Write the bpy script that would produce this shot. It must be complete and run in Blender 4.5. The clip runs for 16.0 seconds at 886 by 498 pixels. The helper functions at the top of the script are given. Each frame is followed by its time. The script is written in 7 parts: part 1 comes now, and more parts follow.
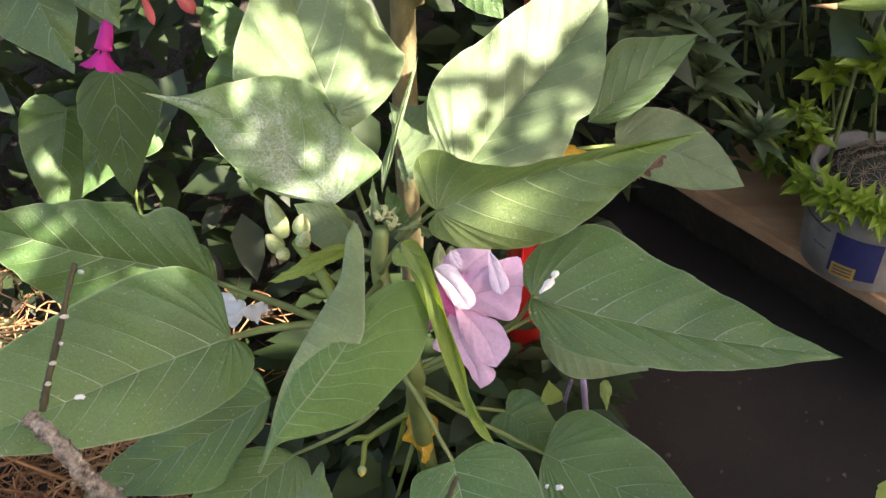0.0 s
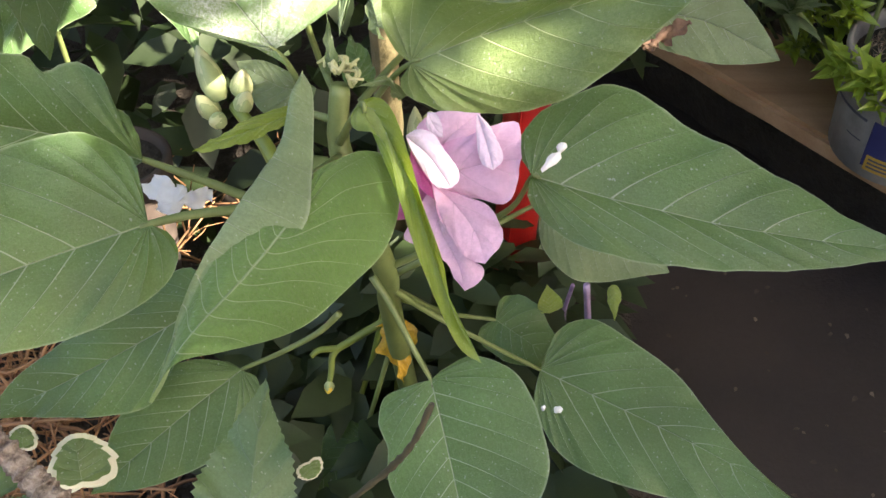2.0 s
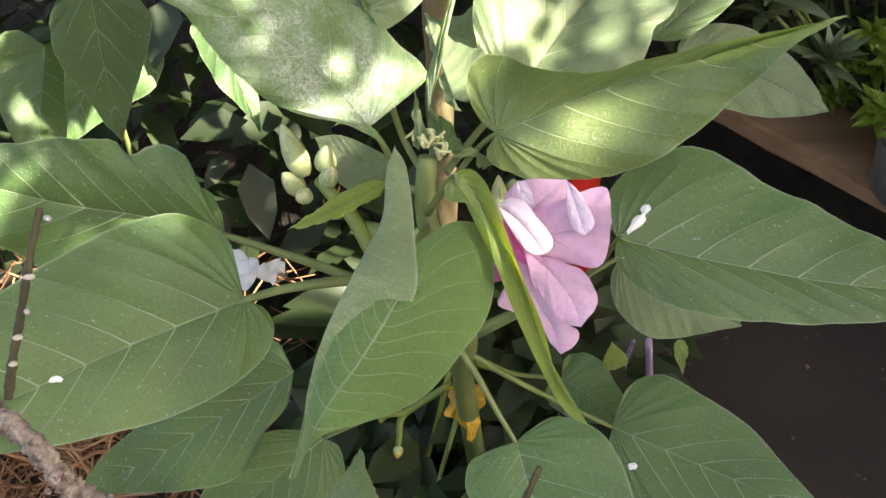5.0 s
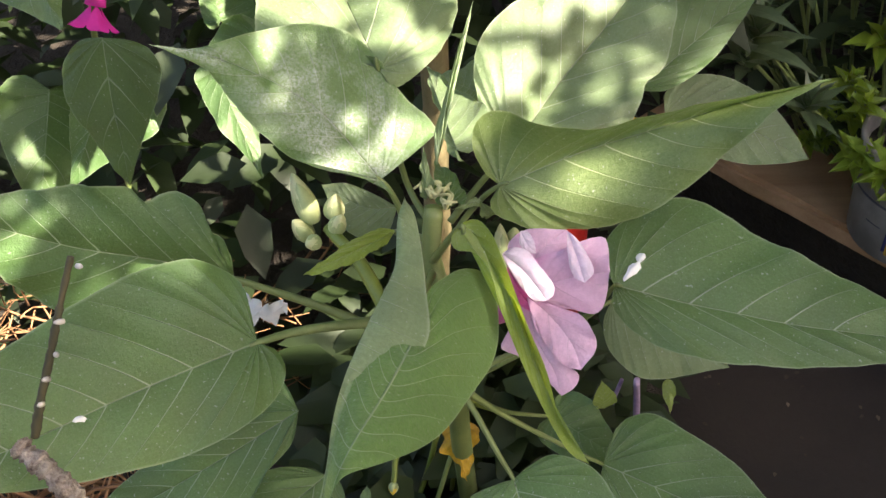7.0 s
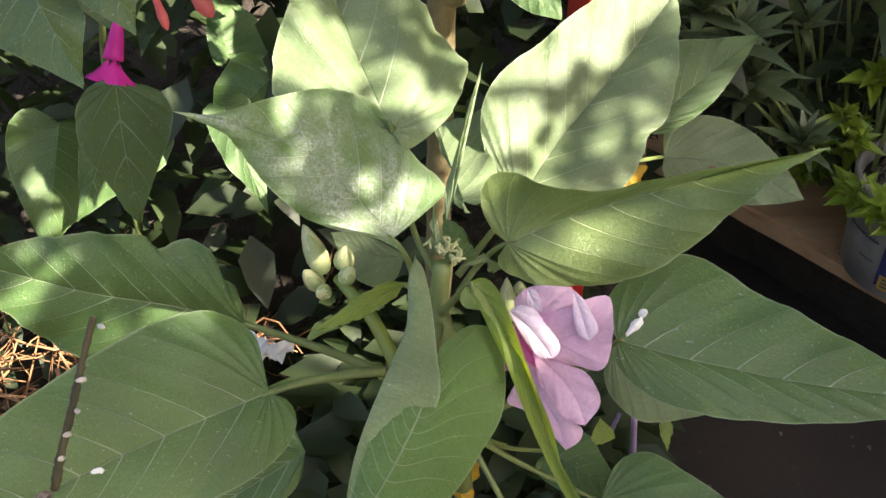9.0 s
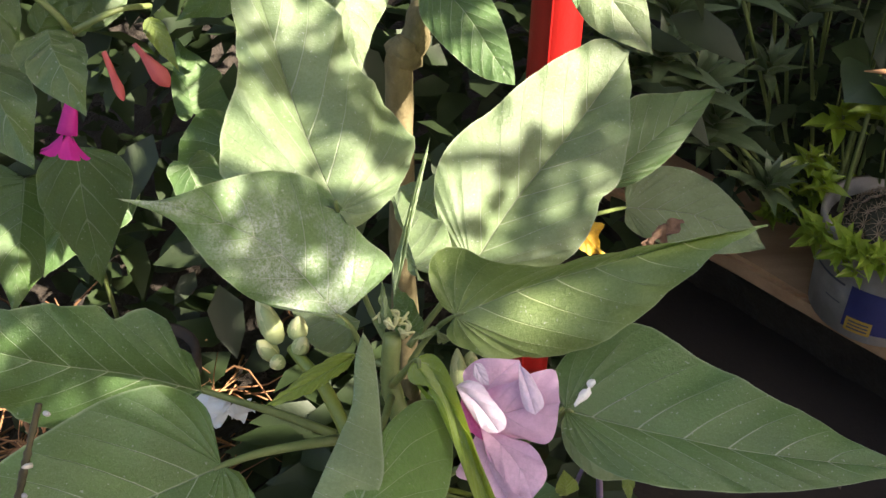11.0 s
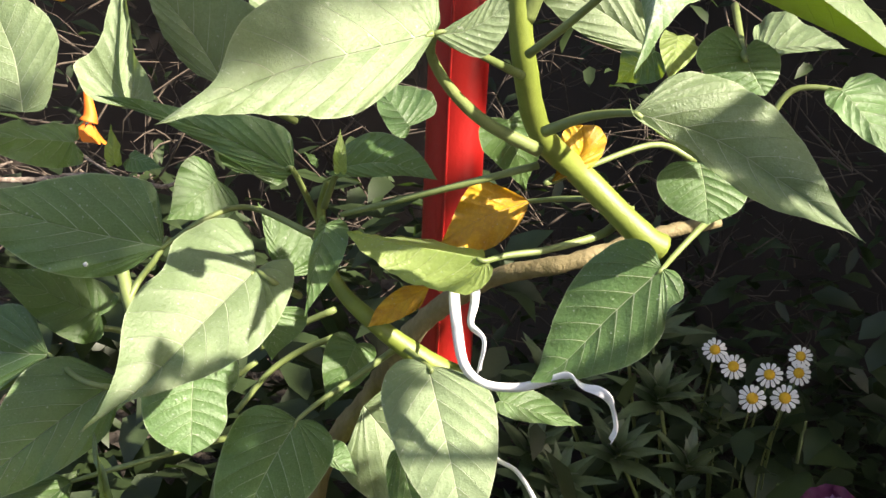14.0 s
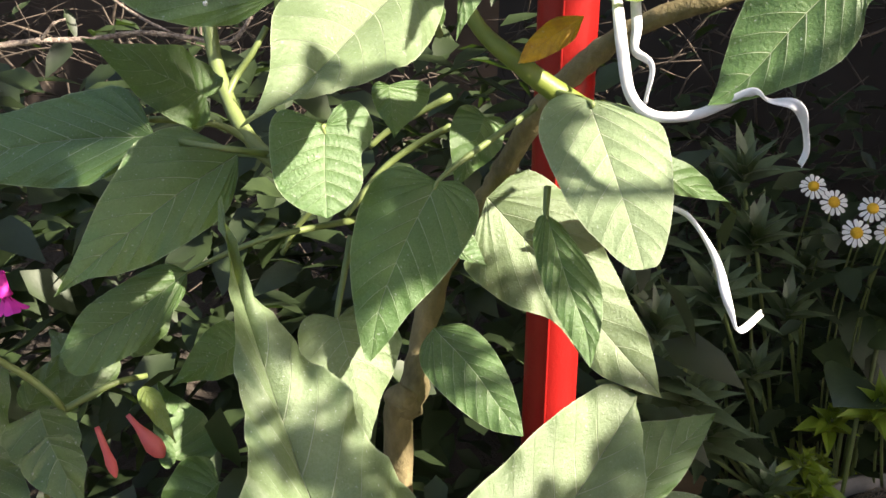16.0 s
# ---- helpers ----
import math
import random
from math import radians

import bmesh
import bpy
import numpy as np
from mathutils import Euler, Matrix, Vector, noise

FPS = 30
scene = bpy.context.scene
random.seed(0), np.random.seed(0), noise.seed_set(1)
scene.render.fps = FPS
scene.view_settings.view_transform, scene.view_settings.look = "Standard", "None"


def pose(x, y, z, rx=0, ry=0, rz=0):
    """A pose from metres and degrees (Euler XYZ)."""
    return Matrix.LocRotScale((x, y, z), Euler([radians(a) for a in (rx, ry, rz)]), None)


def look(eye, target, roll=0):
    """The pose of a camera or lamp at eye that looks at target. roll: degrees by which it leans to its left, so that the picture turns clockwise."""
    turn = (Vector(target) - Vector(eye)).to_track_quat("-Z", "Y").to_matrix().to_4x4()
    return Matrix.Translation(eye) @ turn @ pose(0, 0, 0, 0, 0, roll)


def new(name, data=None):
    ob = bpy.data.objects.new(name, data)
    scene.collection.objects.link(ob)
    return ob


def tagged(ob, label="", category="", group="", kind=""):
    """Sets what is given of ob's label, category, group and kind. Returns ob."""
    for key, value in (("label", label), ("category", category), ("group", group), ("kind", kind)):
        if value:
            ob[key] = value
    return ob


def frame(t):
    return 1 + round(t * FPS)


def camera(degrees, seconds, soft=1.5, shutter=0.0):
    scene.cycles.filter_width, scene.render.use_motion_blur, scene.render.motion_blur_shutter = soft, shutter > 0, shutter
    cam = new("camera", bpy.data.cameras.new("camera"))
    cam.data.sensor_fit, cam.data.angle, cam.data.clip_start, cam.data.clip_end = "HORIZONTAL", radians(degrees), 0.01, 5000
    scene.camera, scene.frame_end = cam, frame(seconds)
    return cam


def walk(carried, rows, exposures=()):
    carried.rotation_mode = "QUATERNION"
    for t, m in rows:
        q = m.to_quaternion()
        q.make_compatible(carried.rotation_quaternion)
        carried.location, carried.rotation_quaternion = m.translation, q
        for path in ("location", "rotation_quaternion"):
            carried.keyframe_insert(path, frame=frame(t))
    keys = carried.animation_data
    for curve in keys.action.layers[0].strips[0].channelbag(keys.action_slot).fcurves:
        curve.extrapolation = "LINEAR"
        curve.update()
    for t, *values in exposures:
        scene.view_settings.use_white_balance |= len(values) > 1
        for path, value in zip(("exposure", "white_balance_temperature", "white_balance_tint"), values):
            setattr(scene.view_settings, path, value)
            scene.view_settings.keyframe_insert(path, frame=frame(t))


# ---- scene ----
cam = camera(42.8, 16.0)
PATH = [
    (0, -0.0159, 0.0210, 1.1988, 49.93, -1.11, -0.21),
    (0.5, -0.0057, 0.0228, 1.1880, 47.42, -0.59, -0.37),
    (1, -0.0058, 0.0164, 1.1940, 45.79, -0.63, -0.16),
    (1.5, -0.0059, 0.0312, 1.1830, 45.43, -1.28, -0.39),
    (1.67, -0.0059, 0.0312, 1.1830, 45.43, -1.28, -0.39),
    (1.9, -0.0089, 0.0868, 1.1251, 45.34, -1.81, -0.12),
    (2, -0.0089, 0.0868, 1.1251, 45.34, -1.81, -0.12),
    (2.5, -0.0170, 0.0921, 1.1237, 45.81, -2.10, 0.33),
    (3, -0.0208, 0.0954, 1.1175, 45.66, -1.23, 0.47),
    (3.5, -0.0215, 0.0901, 1.1260, 46.49, -0.97, -0.01),
    (4, -0.0303, 0.0912, 1.1302, 48.06, -0.07, -0.42),
    (4.5, -0.0330, 0.0881, 1.1313, 48.17, 0.36, -0.82),
    (7, -0.0429, 0.0733, 1.1476, 49.89, -0.64, -1.81),
    (7.5, -0.0488, 0.0726, 1.1553, 50.70, -0.81, -1.39),
    (8, -0.0494, 0.0775, 1.1630, 50.58, -1.38, -1.71),
    (10.5, -0.0425, 0.0748, 1.1722, 49.69, -1.29, -1.94),
    (11, -0.0346, 0.0847, 1.1862, 51.00, -1.26, -2.48),
    (11.5, -0.0346, 0.0866, 1.2014, 52.34, -1.40, -2.98),
    (12, -0.0313, 0.0965, 1.2193, 54.41, -1.48, -3.78),
    (12.5, -0.0195, 0.0974, 1.2317, 57.04, -1.42, -4.92),
    (13, -0.0036, 0.1053, 1.2537, 59.32, -2.01, -5.93),
    (13.5, 0.0012, 0.1104, 1.2770, 62.42, -2.50, -5.94),
    (14, -0.0061, 0.1111, 1.2963, 66.32, -2.69, -5.08),
    (14.5, -0.0118, 0.1093, 1.2998, 69.25, -3.14, -4.69),
    (15, -0.0171, 0.1086, 1.2914, 68.99, -3.52, -4.53),
    (15.5, -0.0364, 0.1100, 1.2599, 67.12, -3.29, -3.95),
    (16, -0.0549, 0.1186, 1.2078, 64.58, -0.37, -5.89),
]
# the film brightens its picture a little at first: seconds, stops, kelvin, tint
EXPOSURE = [(t, stops, 7250, 15) for t, stops in ((0, 2.80), (2.5, 3.06), (4.5, 2.98), (7, 2.70), (8, 2.62), (10.5, 2.47), (12, 2.27), (14.5, 2.04), (16, 2.14))]
walk(cam, [(t, pose(*p)) for t, *p in PATH], EXPOSURE)

# ---- light ----
SUN_FROM = Vector((0.9, -0.63, 1.0)).normalized()
world = bpy.data.worlds.new("world")
scene.world = world
world.use_nodes = True
wn = world.node_tree
sky = wn.nodes.new("ShaderNodeTexSky")
sky.sky_type = "NISHITA"
sky.sun_disc = False
sky.ozone_density = 0.3
sky.dust_density = 2.5
sky.sun_elevation = math.asin(SUN_FROM.z)
sky.sun_rotation = math.atan2(SUN_FROM.x, SUN_FROM.y)
wn.links.new(sky.outputs[0], wn.nodes["Background"].inputs[0])
wn.nodes["Background"].inputs[1].default_value = 0.098
sun_data = bpy.data.lights.new("sun", "SUN")
sun_data.energy = 5.0
sun_data.angle = radians(0.5)
sun_data.color = (1.0, 0.95, 0.86)
sun = new("sun", sun_data)
sun.matrix_world = look(SUN_FROM * 6, (0, 0, 0))


# ---- materials ----
def material(name):
    m = bpy.data.materials.new(name)
    m.use_nodes = True
    nt = m.node_tree
    bsdf = nt.nodes["Principled BSDF"]
    return m, nt, bsdf


def node(nt, kind, **values):
    n = nt.nodes.new(kind)
    for key, value in values.items():
        n.inputs[key].default_value = value
    return n


def math_node(nt, op, a, b=None, clamp=False):
    n = nt.nodes.new("ShaderNodeMath")
    n.operation, n.use_clamp = op, clamp
    for i, v in enumerate((a, b)):
        if v is None:
            continue
        if isinstance(v, (int, float)):
            n.inputs[i].default_value = v
        else:
            nt.links.new(v, n.inputs[i])
    return n.outputs[0]


def mix_colour(nt, fac, a, b, blend="MIX"):
    n = nt.nodes.new("ShaderNodeMix")
    n.data_type, n.blend_type = "RGBA", blend
    for socket, v in ((n.inputs[0], fac), (n.inputs[6], a), (n.inputs[7], b)):
        if isinstance(v, (int, float)):
            socket.default_value = v
        elif isinstance(v, tuple):
            socket.default_value = (*v, 1)
        else:
            nt.links.new(v, socket)
    return n.outputs[2]


def noise_out(nt, scale, detail=4.0, rough=0.6, stretch=None):
    tc = nt.nodes.new("ShaderNodeTexCoord")
    n = node(nt, "ShaderNodeTexNoise", Scale=scale, Detail=detail, Roughness=rough)
    if stretch:
        mp = nt.nodes.new("ShaderNodeMapping")
        mp.inputs["Scale"].default_value = stretch
        nt.links.new(tc.outputs["Object"], mp.inputs[0])
        nt.links.new(mp.outputs[0], n.inputs["Vector"])
    else:
        nt.links.new(tc.outputs["Object"], n.inputs["Vector"])
    return n.outputs[0]


def ramp(nt, fac, *stops):
    n = nt.nodes.new("ShaderNodeValToRGB")
    while len(n.color_ramp.elements) < len(stops):
        n.color_ramp.elements.new(0.5)
    for e, (p, c) in zip(n.color_ramp.elements, stops):
        e.position, e.color = p, (*c, 1)
    nt.links.new(fac, n.inputs[0])
    return n.outputs[0]


def bump(nt, bsdf, height, strength, distance):
    b = node(nt, "ShaderNodeBump", Strength=strength, Distance=distance)
    nt.links.new(height, b.inputs["Height"])
    nt.links.new(b.outputs[0], bsdf.inputs["Normal"])
    return b


def leaf_material(name, dark, light, vein, glow, veins=13, rough=0.42, through_share=0.3, sheen_flecks=0.0, spots=0.0, sheen=0.10, heart=None, brown=0.0):
    """A leaf: blade colours, pale veins along the rows of its grid, light that passes through the blade."""
    m, nt, bsdf = material(name)
    uv = nt.nodes.new("ShaderNodeUVMap")
    sep = nt.nodes.new("ShaderNodeSeparateXYZ")
    nt.links.new(uv.outputs[0], sep.inputs[0])
    s, v = sep.outputs[0], sep.outputs[1]
    info = nt.nodes.new("ShaderNodeObjectInfo")
    # side veins: thin lines at even steps of s, thinning towards the margin
    step = math_node(nt, "SUBTRACT", math_node(nt, "MULTIPLY", s, float(veins)), math_node(nt, "MULTIPLY", math_node(nt, "POWER", v, 2.0), 0.5))
    wob = math_node(nt, "MULTIPLY", math_node(nt, "SUBTRACT", noise_out(nt, 60.0, 2.0), 0.5), 0.10)
    near = math_node(nt, "ABSOLUTE", math_node(nt, "SUBTRACT", math_node(nt, "FRACT", math_node(nt, "ADD", step, wob)), 0.5))
    width = math_node(nt, "SUBTRACT", 0.5, math_node(nt, "MULTIPLY", math_node(nt, "SUBTRACT", 1.20, v), 0.030))
    side = math_node(nt, "MULTIPLY", math_node(nt, "SUBTRACT", near, width), 60.0, clamp=True)
    mid = math_node(nt, "MULTIPLY", math_node(nt, "SUBTRACT", 0.013, v), 100.0, clamp=True)
    rim = math_node(nt, "MULTIPLY", math_node(nt, "SUBTRACT", v, 0.975), 40.0, clamp=True)
    fade = math_node(nt, "SUBTRACT", 1.0, math_node(nt, "MULTIPLY", math_node(nt, "SUBTRACT", s, 0.84), 7.0, clamp=True), clamp=True)
    line = math_node(nt, "MAXIMUM", math_node(nt, "MULTIPLY", side, fade), mid)
    # blade puffed up between the veins, ladder of fine cross veins
    puff = math_node(nt, "SUBTRACT", 1.0, math_node(nt, "POWER", math_node(nt, "MULTIPLY", near, 2.0), 2.0))
    puff = math_node(nt, "MULTIPLY", puff, fade)
    rung = math_node(nt, "ADD", math_node(nt, "MULTIPLY", v, 13.0), math_node(nt, "MULTIPLY", noise_out(nt, 140.0, 2.0), 3.0))
    rung = math_node(nt, "ABSOLUTE", math_node(nt, "SUBTRACT", math_node(nt, "FRACT", rung), 0.5))
    rung = math_node(nt, "MULTIPLY", math_node(nt, "SUBTRACT", rung, 0.40), 10.0, clamp=True)
    # fine net between the veins
    tc = nt.nodes.new("ShaderNodeTexCoord")
    net = node(nt, "ShaderNodeTexVoronoi", Scale=1000.0)
    net.feature = "DISTANCE_TO_EDGE"
    nt.links.new(tc.outputs["Object"], net.inputs["Vector"])
    netline = math_node(nt, "MULTIPLY", math_node(nt, "SUBTRACT", 0.09, net.outputs["Distance"]), 9.0, clamp=True)
    broad = noise_out(nt, 22.0, 3.0)
    grain = noise_out(nt, 700.0, 3.0, 0.7)
    blade = mix_colour(nt, ramp(nt, broad, (0.34, (0, 0, 0)), (0.66, (1, 1, 1))), tuple(c * 0.85 for c in dark), tuple(c * 1.15 for c in light))
    tint = mix_colour(nt, math_node(nt, "MULTIPLY", info.outputs["Random"], 0.5), blade, tuple(c * 0.72 for c in light))
    blade = mix_colour(nt, math_node(nt, "MULTIPLY", ramp(nt, grain, (0.38, (0, 0, 0)), (0.62, (1, 1, 1))), 0.5), tint, tuple(c * 0.62 for c in dark))
    blade = mix_colour(nt, math_node(nt, "MULTIPLY", netline, 0.08), blade, vein)
    blade = mix_colour(nt, math_node(nt, "MULTIPLY", rung, 0.06), blade, vein)
    col = mix_colour(nt, math_node(nt, "MULTIPLY", line, 0.78), blade, vein)
    col = mix_colour(nt, math_node(nt, "MULTIPLY", rim, 0.5), col, vein)
    if brown:
        patch = ramp(nt, noise_out(nt, 110.0, 5.0, 0.7), (0.5, (0, 0, 0)), (0.62, (1, 1, 1)))
        col = mix_colour(nt, math_node(nt, "MULTIPLY", patch, brown), col, (0.22, 0.09, 0.03))
    if heart:
        col = mix_colour(nt, ramp(nt, s, (0.12, (1, 1, 1)), (0.42, (0, 0, 0))), col, heart)
    if sheen_flecks:
        # silvery sheen painted as whitish flecks, strongest along the midrib
        patch = ramp(nt, noise_out(nt, 45.0, 6.0, 0.75), (0.38, (0, 0, 0)), (0.56, (1, 1, 1)))
        inner = math_node(nt, "MULTIPLY", math_node(nt, "SUBTRACT", 1.0, v, clamp=True), 1.8, clamp=True)
        hairs = ramp(nt, noise_out(nt, 1100.0, 3.0, 0.8), (0.40, (0.10, 0.10, 0.10)), (0.60, (1, 1, 1)))
        patch = math_node(nt, "MULTIPLY", math_node(nt, "MULTIPLY", patch, inner), hairs)
        col = mix_colour(nt, math_node(nt, "MULTIPLY", patch, sheen_flecks), col, (0.66, 0.70, 0.66))
    down = ramp(nt, noise_out(nt, 1500.0, 2.0, 0.8), (0.50, (0, 0, 0)), (0.70, (1, 1, 1)))
    col = mix_colour(nt, math_node(nt, "MULTIPLY", down, 0.10), col, vein)
    speck = ramp(nt, noise_out(nt, 800.0, 1.0), (0.71, (0, 0, 0)), (0.74, (1, 1, 1)))
    col = mix_colour(nt, math_node(nt, "MULTIPLY", speck, 0.4 + spots), col, (0.55, 0.58, 0.48))
    nt.links.new(col, bsdf.inputs["Base Color"])
    bsdf.inputs["Roughness"].default_value = rough
    bsdf.inputs["Specular IOR Level"].default_value = 0.55
    bsdf.inputs["Sheen Weight"].default_value = sheen
    bsdf.inputs["Sheen Roughness"].default_value = 0.4
    puffy = noise_out(nt, 170.0, 2.0)
    height = math_node(nt, "ADD", math_node(nt, "MULTIPLY", line, 0.9), math_node(nt, "MULTIPLY", grain, 0.55))
    height = math_node(nt, "ADD", height, math_node(nt, "MULTIPLY", puffy, 0.2))
    height = math_node(nt, "SUBTRACT", height, math_node(nt, "MULTIPLY", rung, 0.03))
    height = math_node(nt, "ADD", height, math_node(nt, "MULTIPLY", netline, -0.04))
    height = math_node(nt, "ADD", height, math_node(nt, "MULTIPLY", puff, 0.28))
    bump(nt, bsdf, height, 0.7, 0.0012)
    trans = nt.nodes.new("ShaderNodeBsdfTranslucent")
    back = mix_colour(nt, math_node(nt, "MULTIPLY", line, 0.6), glow, tuple(c * 0.45 for c in glow))
    nt.links.new(back, trans.inputs[0])
    mix = nt.nodes.new("ShaderNodeMixShader")
    mix.inputs[0].default_value = through_share
    nt.links.new(bsdf.outputs[0], mix.inputs[1])
    nt.links.new(trans.outputs[0], mix.inputs[2])
    nt.links.new(mix.outputs[0], nt.nodes["Material Output"].inputs[0])
    return m


def plain_material(name, a, b, scale, rough=0.6, bump_strength=0.3, bump_distance=0.001, stretch=None, fine=400.0, metal=0.0, through_share=0.0, glow=None, vary=0.0):
    """Two colours mottled at one scale, grain at another."""
    m, nt, bsdf = material(name)
    big = noise_out(nt, scale, 5.0, 0.65, stretch)
    small = noise_out(nt, fine, 3.0, 0.7)
    col = mix_colour(nt, ramp(nt, big, (0.32, (0, 0, 0)), (0.68, (1, 1, 1))), a, b)
    col = mix_colour(nt, math_node(nt, "MULTIPLY", small, 0.4), col, tuple(c * 0.55 for c in a))
    if vary:
        info = nt.nodes.new("ShaderNodeNewGeometry")
        col = mix_colour(nt, math_node(nt, "MULTIPLY", info.outputs["Random Per Island"], vary), col, tuple(c * 0.35 for c in a))
    nt.links.new(col, bsdf.inputs["Base Color"])
    bsdf.inputs["Roughness"].default_value = rough
    bsdf.inputs["Metallic"].default_value = metal
    bump(nt, bsdf, math_node(nt, "ADD", big, math_node(nt, "MULTIPLY", small, 0.5)), bump_strength, bump_distance)
    if through_share:
        trans = nt.nodes.new("ShaderNodeBsdfTranslucent")
        trans.inputs[0].default_value = (*(glow or b), 1)
        mix = nt.nodes.new("ShaderNodeMixShader")
        mix.inputs[0].default_value = through_share
        nt.links.new(bsdf.outputs[0], mix.inputs[1])
        nt.links.new(trans.outputs[0], mix.inputs[2])
        nt.links.new(mix.outputs[0], nt.nodes["Material Output"].inputs[0])
    return m


LEAF = leaf_material("shrub_leaf", (0.050, 0.122, 0.030), (0.080, 0.172, 0.048), (0.42, 0.50, 0.30), (0.21, 0.31, 0.02), rough=0.45)
# the shrub leaf in a brighter green, for the rolled leaf
LEAF_BRIGHTER = leaf_material("brighter_leaf", (0.072, 0.158, 0.042), (0.108, 0.215, 0.064), (0.42, 0.50, 0.30), (0.22, 0.33, 0.02), rough=0.45)
LEAF_SHEEN = leaf_material("sheen_leaf", (0.052, 0.128, 0.030), (0.080, 0.172, 0.044), (0.34, 0.41, 0.24), (0.21, 0.31, 0.02), rough=0.42, sheen_flecks=0.55, sheen=0.3)
# lighter, greyer copy of the shrub leaf, painted for leaves in the sun
LEAF_GREY = leaf_material("grey_green_lit_leaf", (0.110, 0.172, 0.074), (0.155, 0.228, 0.104), (0.37, 0.43, 0.27), (0.26, 0.36, 0.04), rough=0.50, sheen_flecks=0.06)
# yellow-green of young leaves, also painted where a leaf looks lit from behind
LEAF_YOUNG_LIT = leaf_material("young_and_lit_leaf", (0.16, 0.24, 0.05), (0.24, 0.33, 0.09), (0.44, 0.52, 0.22), (0.42, 0.58, 0.03), through_share=0.42)
# brighter, yellower copy of the shrub leaf, coloured as if sun came through
LEAF_LIT = leaf_material("lit_through_leaf", (0.10, 0.16, 0.045), (0.15, 0.215, 0.07), (0.48, 0.56, 0.28), (0.19, 0.32, 0.02), through_share=0.34)
# paler copy: leaf undersides, and leaves painted as if in full sun
LEAF_PALE = leaf_material("underside_and_sunlit_leaf", (0.148, 0.218, 0.106), (0.191, 0.272, 0.138), (0.46, 0.50, 0.34), (0.26, 0.36, 0.05), rough=0.6)
# darker copy of the shrub leaf, its shade put into the green
LEAF_DARK = leaf_material("shaded_leaf", (0.044, 0.108, 0.022), (0.072, 0.150, 0.036), (0.26, 0.35, 0.17), (0.16, 0.27, 0.02))
LEAF_FOUR = leaf_material("neighbour_leaf", (0.048, 0.092, 0.024), (0.074, 0.131, 0.039), (0.26, 0.34, 0.18), (0.18, 0.32, 0.03), veins=7)
LEAF_YELLOW = leaf_material("withered_leaf", (0.52, 0.29, 0.015), (0.68, 0.42, 0.03), (0.50, 0.28, 0.05), (0.75, 0.42, 0.02), through_share=0.35, brown=0.5)
LEAF_SERRATE = leaf_material("toothed_leaf", (0.066, 0.128, 0.050), (0.098, 0.172, 0.072), (0.14, 0.21, 0.11), (0.15, 0.26, 0.04), veins=9)
PETAL = leaf_material("petal", (0.78, 0.47, 0.68), (0.85, 0.60, 0.76), (0.80, 0.52, 0.71), (0.90, 0.48, 0.75), heart=(0.62, 0.13, 0.42), veins=5, rough=0.6, through_share=0.42, sheen=0.1)
# petal copy painted near white, in place of sun on the rolled petals
PETAL_LIT = leaf_material("sunlit_petal", (0.86, 0.70, 0.82), (0.90, 0.78, 0.86), (0.86, 0.70, 0.82), (0.92, 0.70, 0.84), veins=5, rough=0.6, through_share=0.3, sheen=0.2)
PETAL_DEEP = leaf_material("petal_throat", (0.70, 0.14, 0.44), (0.80, 0.26, 0.56), (0.7, 0.2, 0.5), (0.72, 0.12, 0.42), veins=5, through_share=0.4)
STEM = plain_material("green_stem", (0.105, 0.145, 0.042), (0.17, 0.215, 0.072), 60, rough=0.5, fine=900)
STEM_BRIGHT = plain_material("bright_stem", (0.115, 0.155, 0.022), (0.175, 0.22, 0.038), 60, rough=0.5, fine=900)
TRUNK = plain_material("trunk_bark", (0.105, 0.088, 0.036), (0.28, 0.225, 0.115), 70, rough=0.8, bump_strength=0.8, bump_distance=0.002, stretch=(1, 1, 0.35))
BARK = plain_material("woody_stem", (0.024, 0.022, 0.009), (0.072, 0.060, 0.025), 110, rough=0.8, bump_strength=0.6, stretch=(1, 1, 0.3))
TWIG_BARK = plain_material("dead_bark", (0.085, 0.052, 0.038), (0.46, 0.39, 0.32), 330, rough=0.85, bump_strength=1.0, bump_distance=0.002, fine=900)
BUD = plain_material("bud", (0.46, 0.48, 0.24), (0.62, 0.62, 0.36), 90, rough=0.55, through_share=0.2, glow=(0.6, 0.62, 0.3))
SEPAL = plain_material("sepal", (0.28, 0.34, 0.14), (0.40, 0.45, 0.22), 90, rough=0.55)
RED = plain_material("red_plastic", (0.26, 0.006, 0.005), (0.34, 0.010, 0.008), 25, rough=0.42, bump_strength=0.25, bump_distance=0.002, stretch=(1, 1, 0.2))
RIBBON = plain_material("white_ribbon", (0.74, 0.75, 0.78), (0.84, 0.85, 0.88), 120, rough=0.5, through_share=0.25, glow=(0.8, 0.82, 0.86))
SOIL = plain_material("soil", (0.022, 0.017, 0.012), (0.052, 0.040, 0.028), 18, rough=0.95, bump_strength=0.9, bump_distance=0.01, fine=150)
# colour set below that of real concrete, standing in for shade on the floor
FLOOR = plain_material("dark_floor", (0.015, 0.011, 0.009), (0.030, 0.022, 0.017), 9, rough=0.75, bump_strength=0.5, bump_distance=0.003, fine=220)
PLANK = plain_material("plank_wood", (0.36, 0.20, 0.10), (0.54, 0.335, 0.18), 14, rough=0.75, bump_strength=0.5, stretch=(0.25, 3, 3))
TWIGS = plain_material("dry_twigs", (0.050, 0.037, 0.027), (0.17, 0.132, 0.098), 30, rough=0.9, vary=0.7)
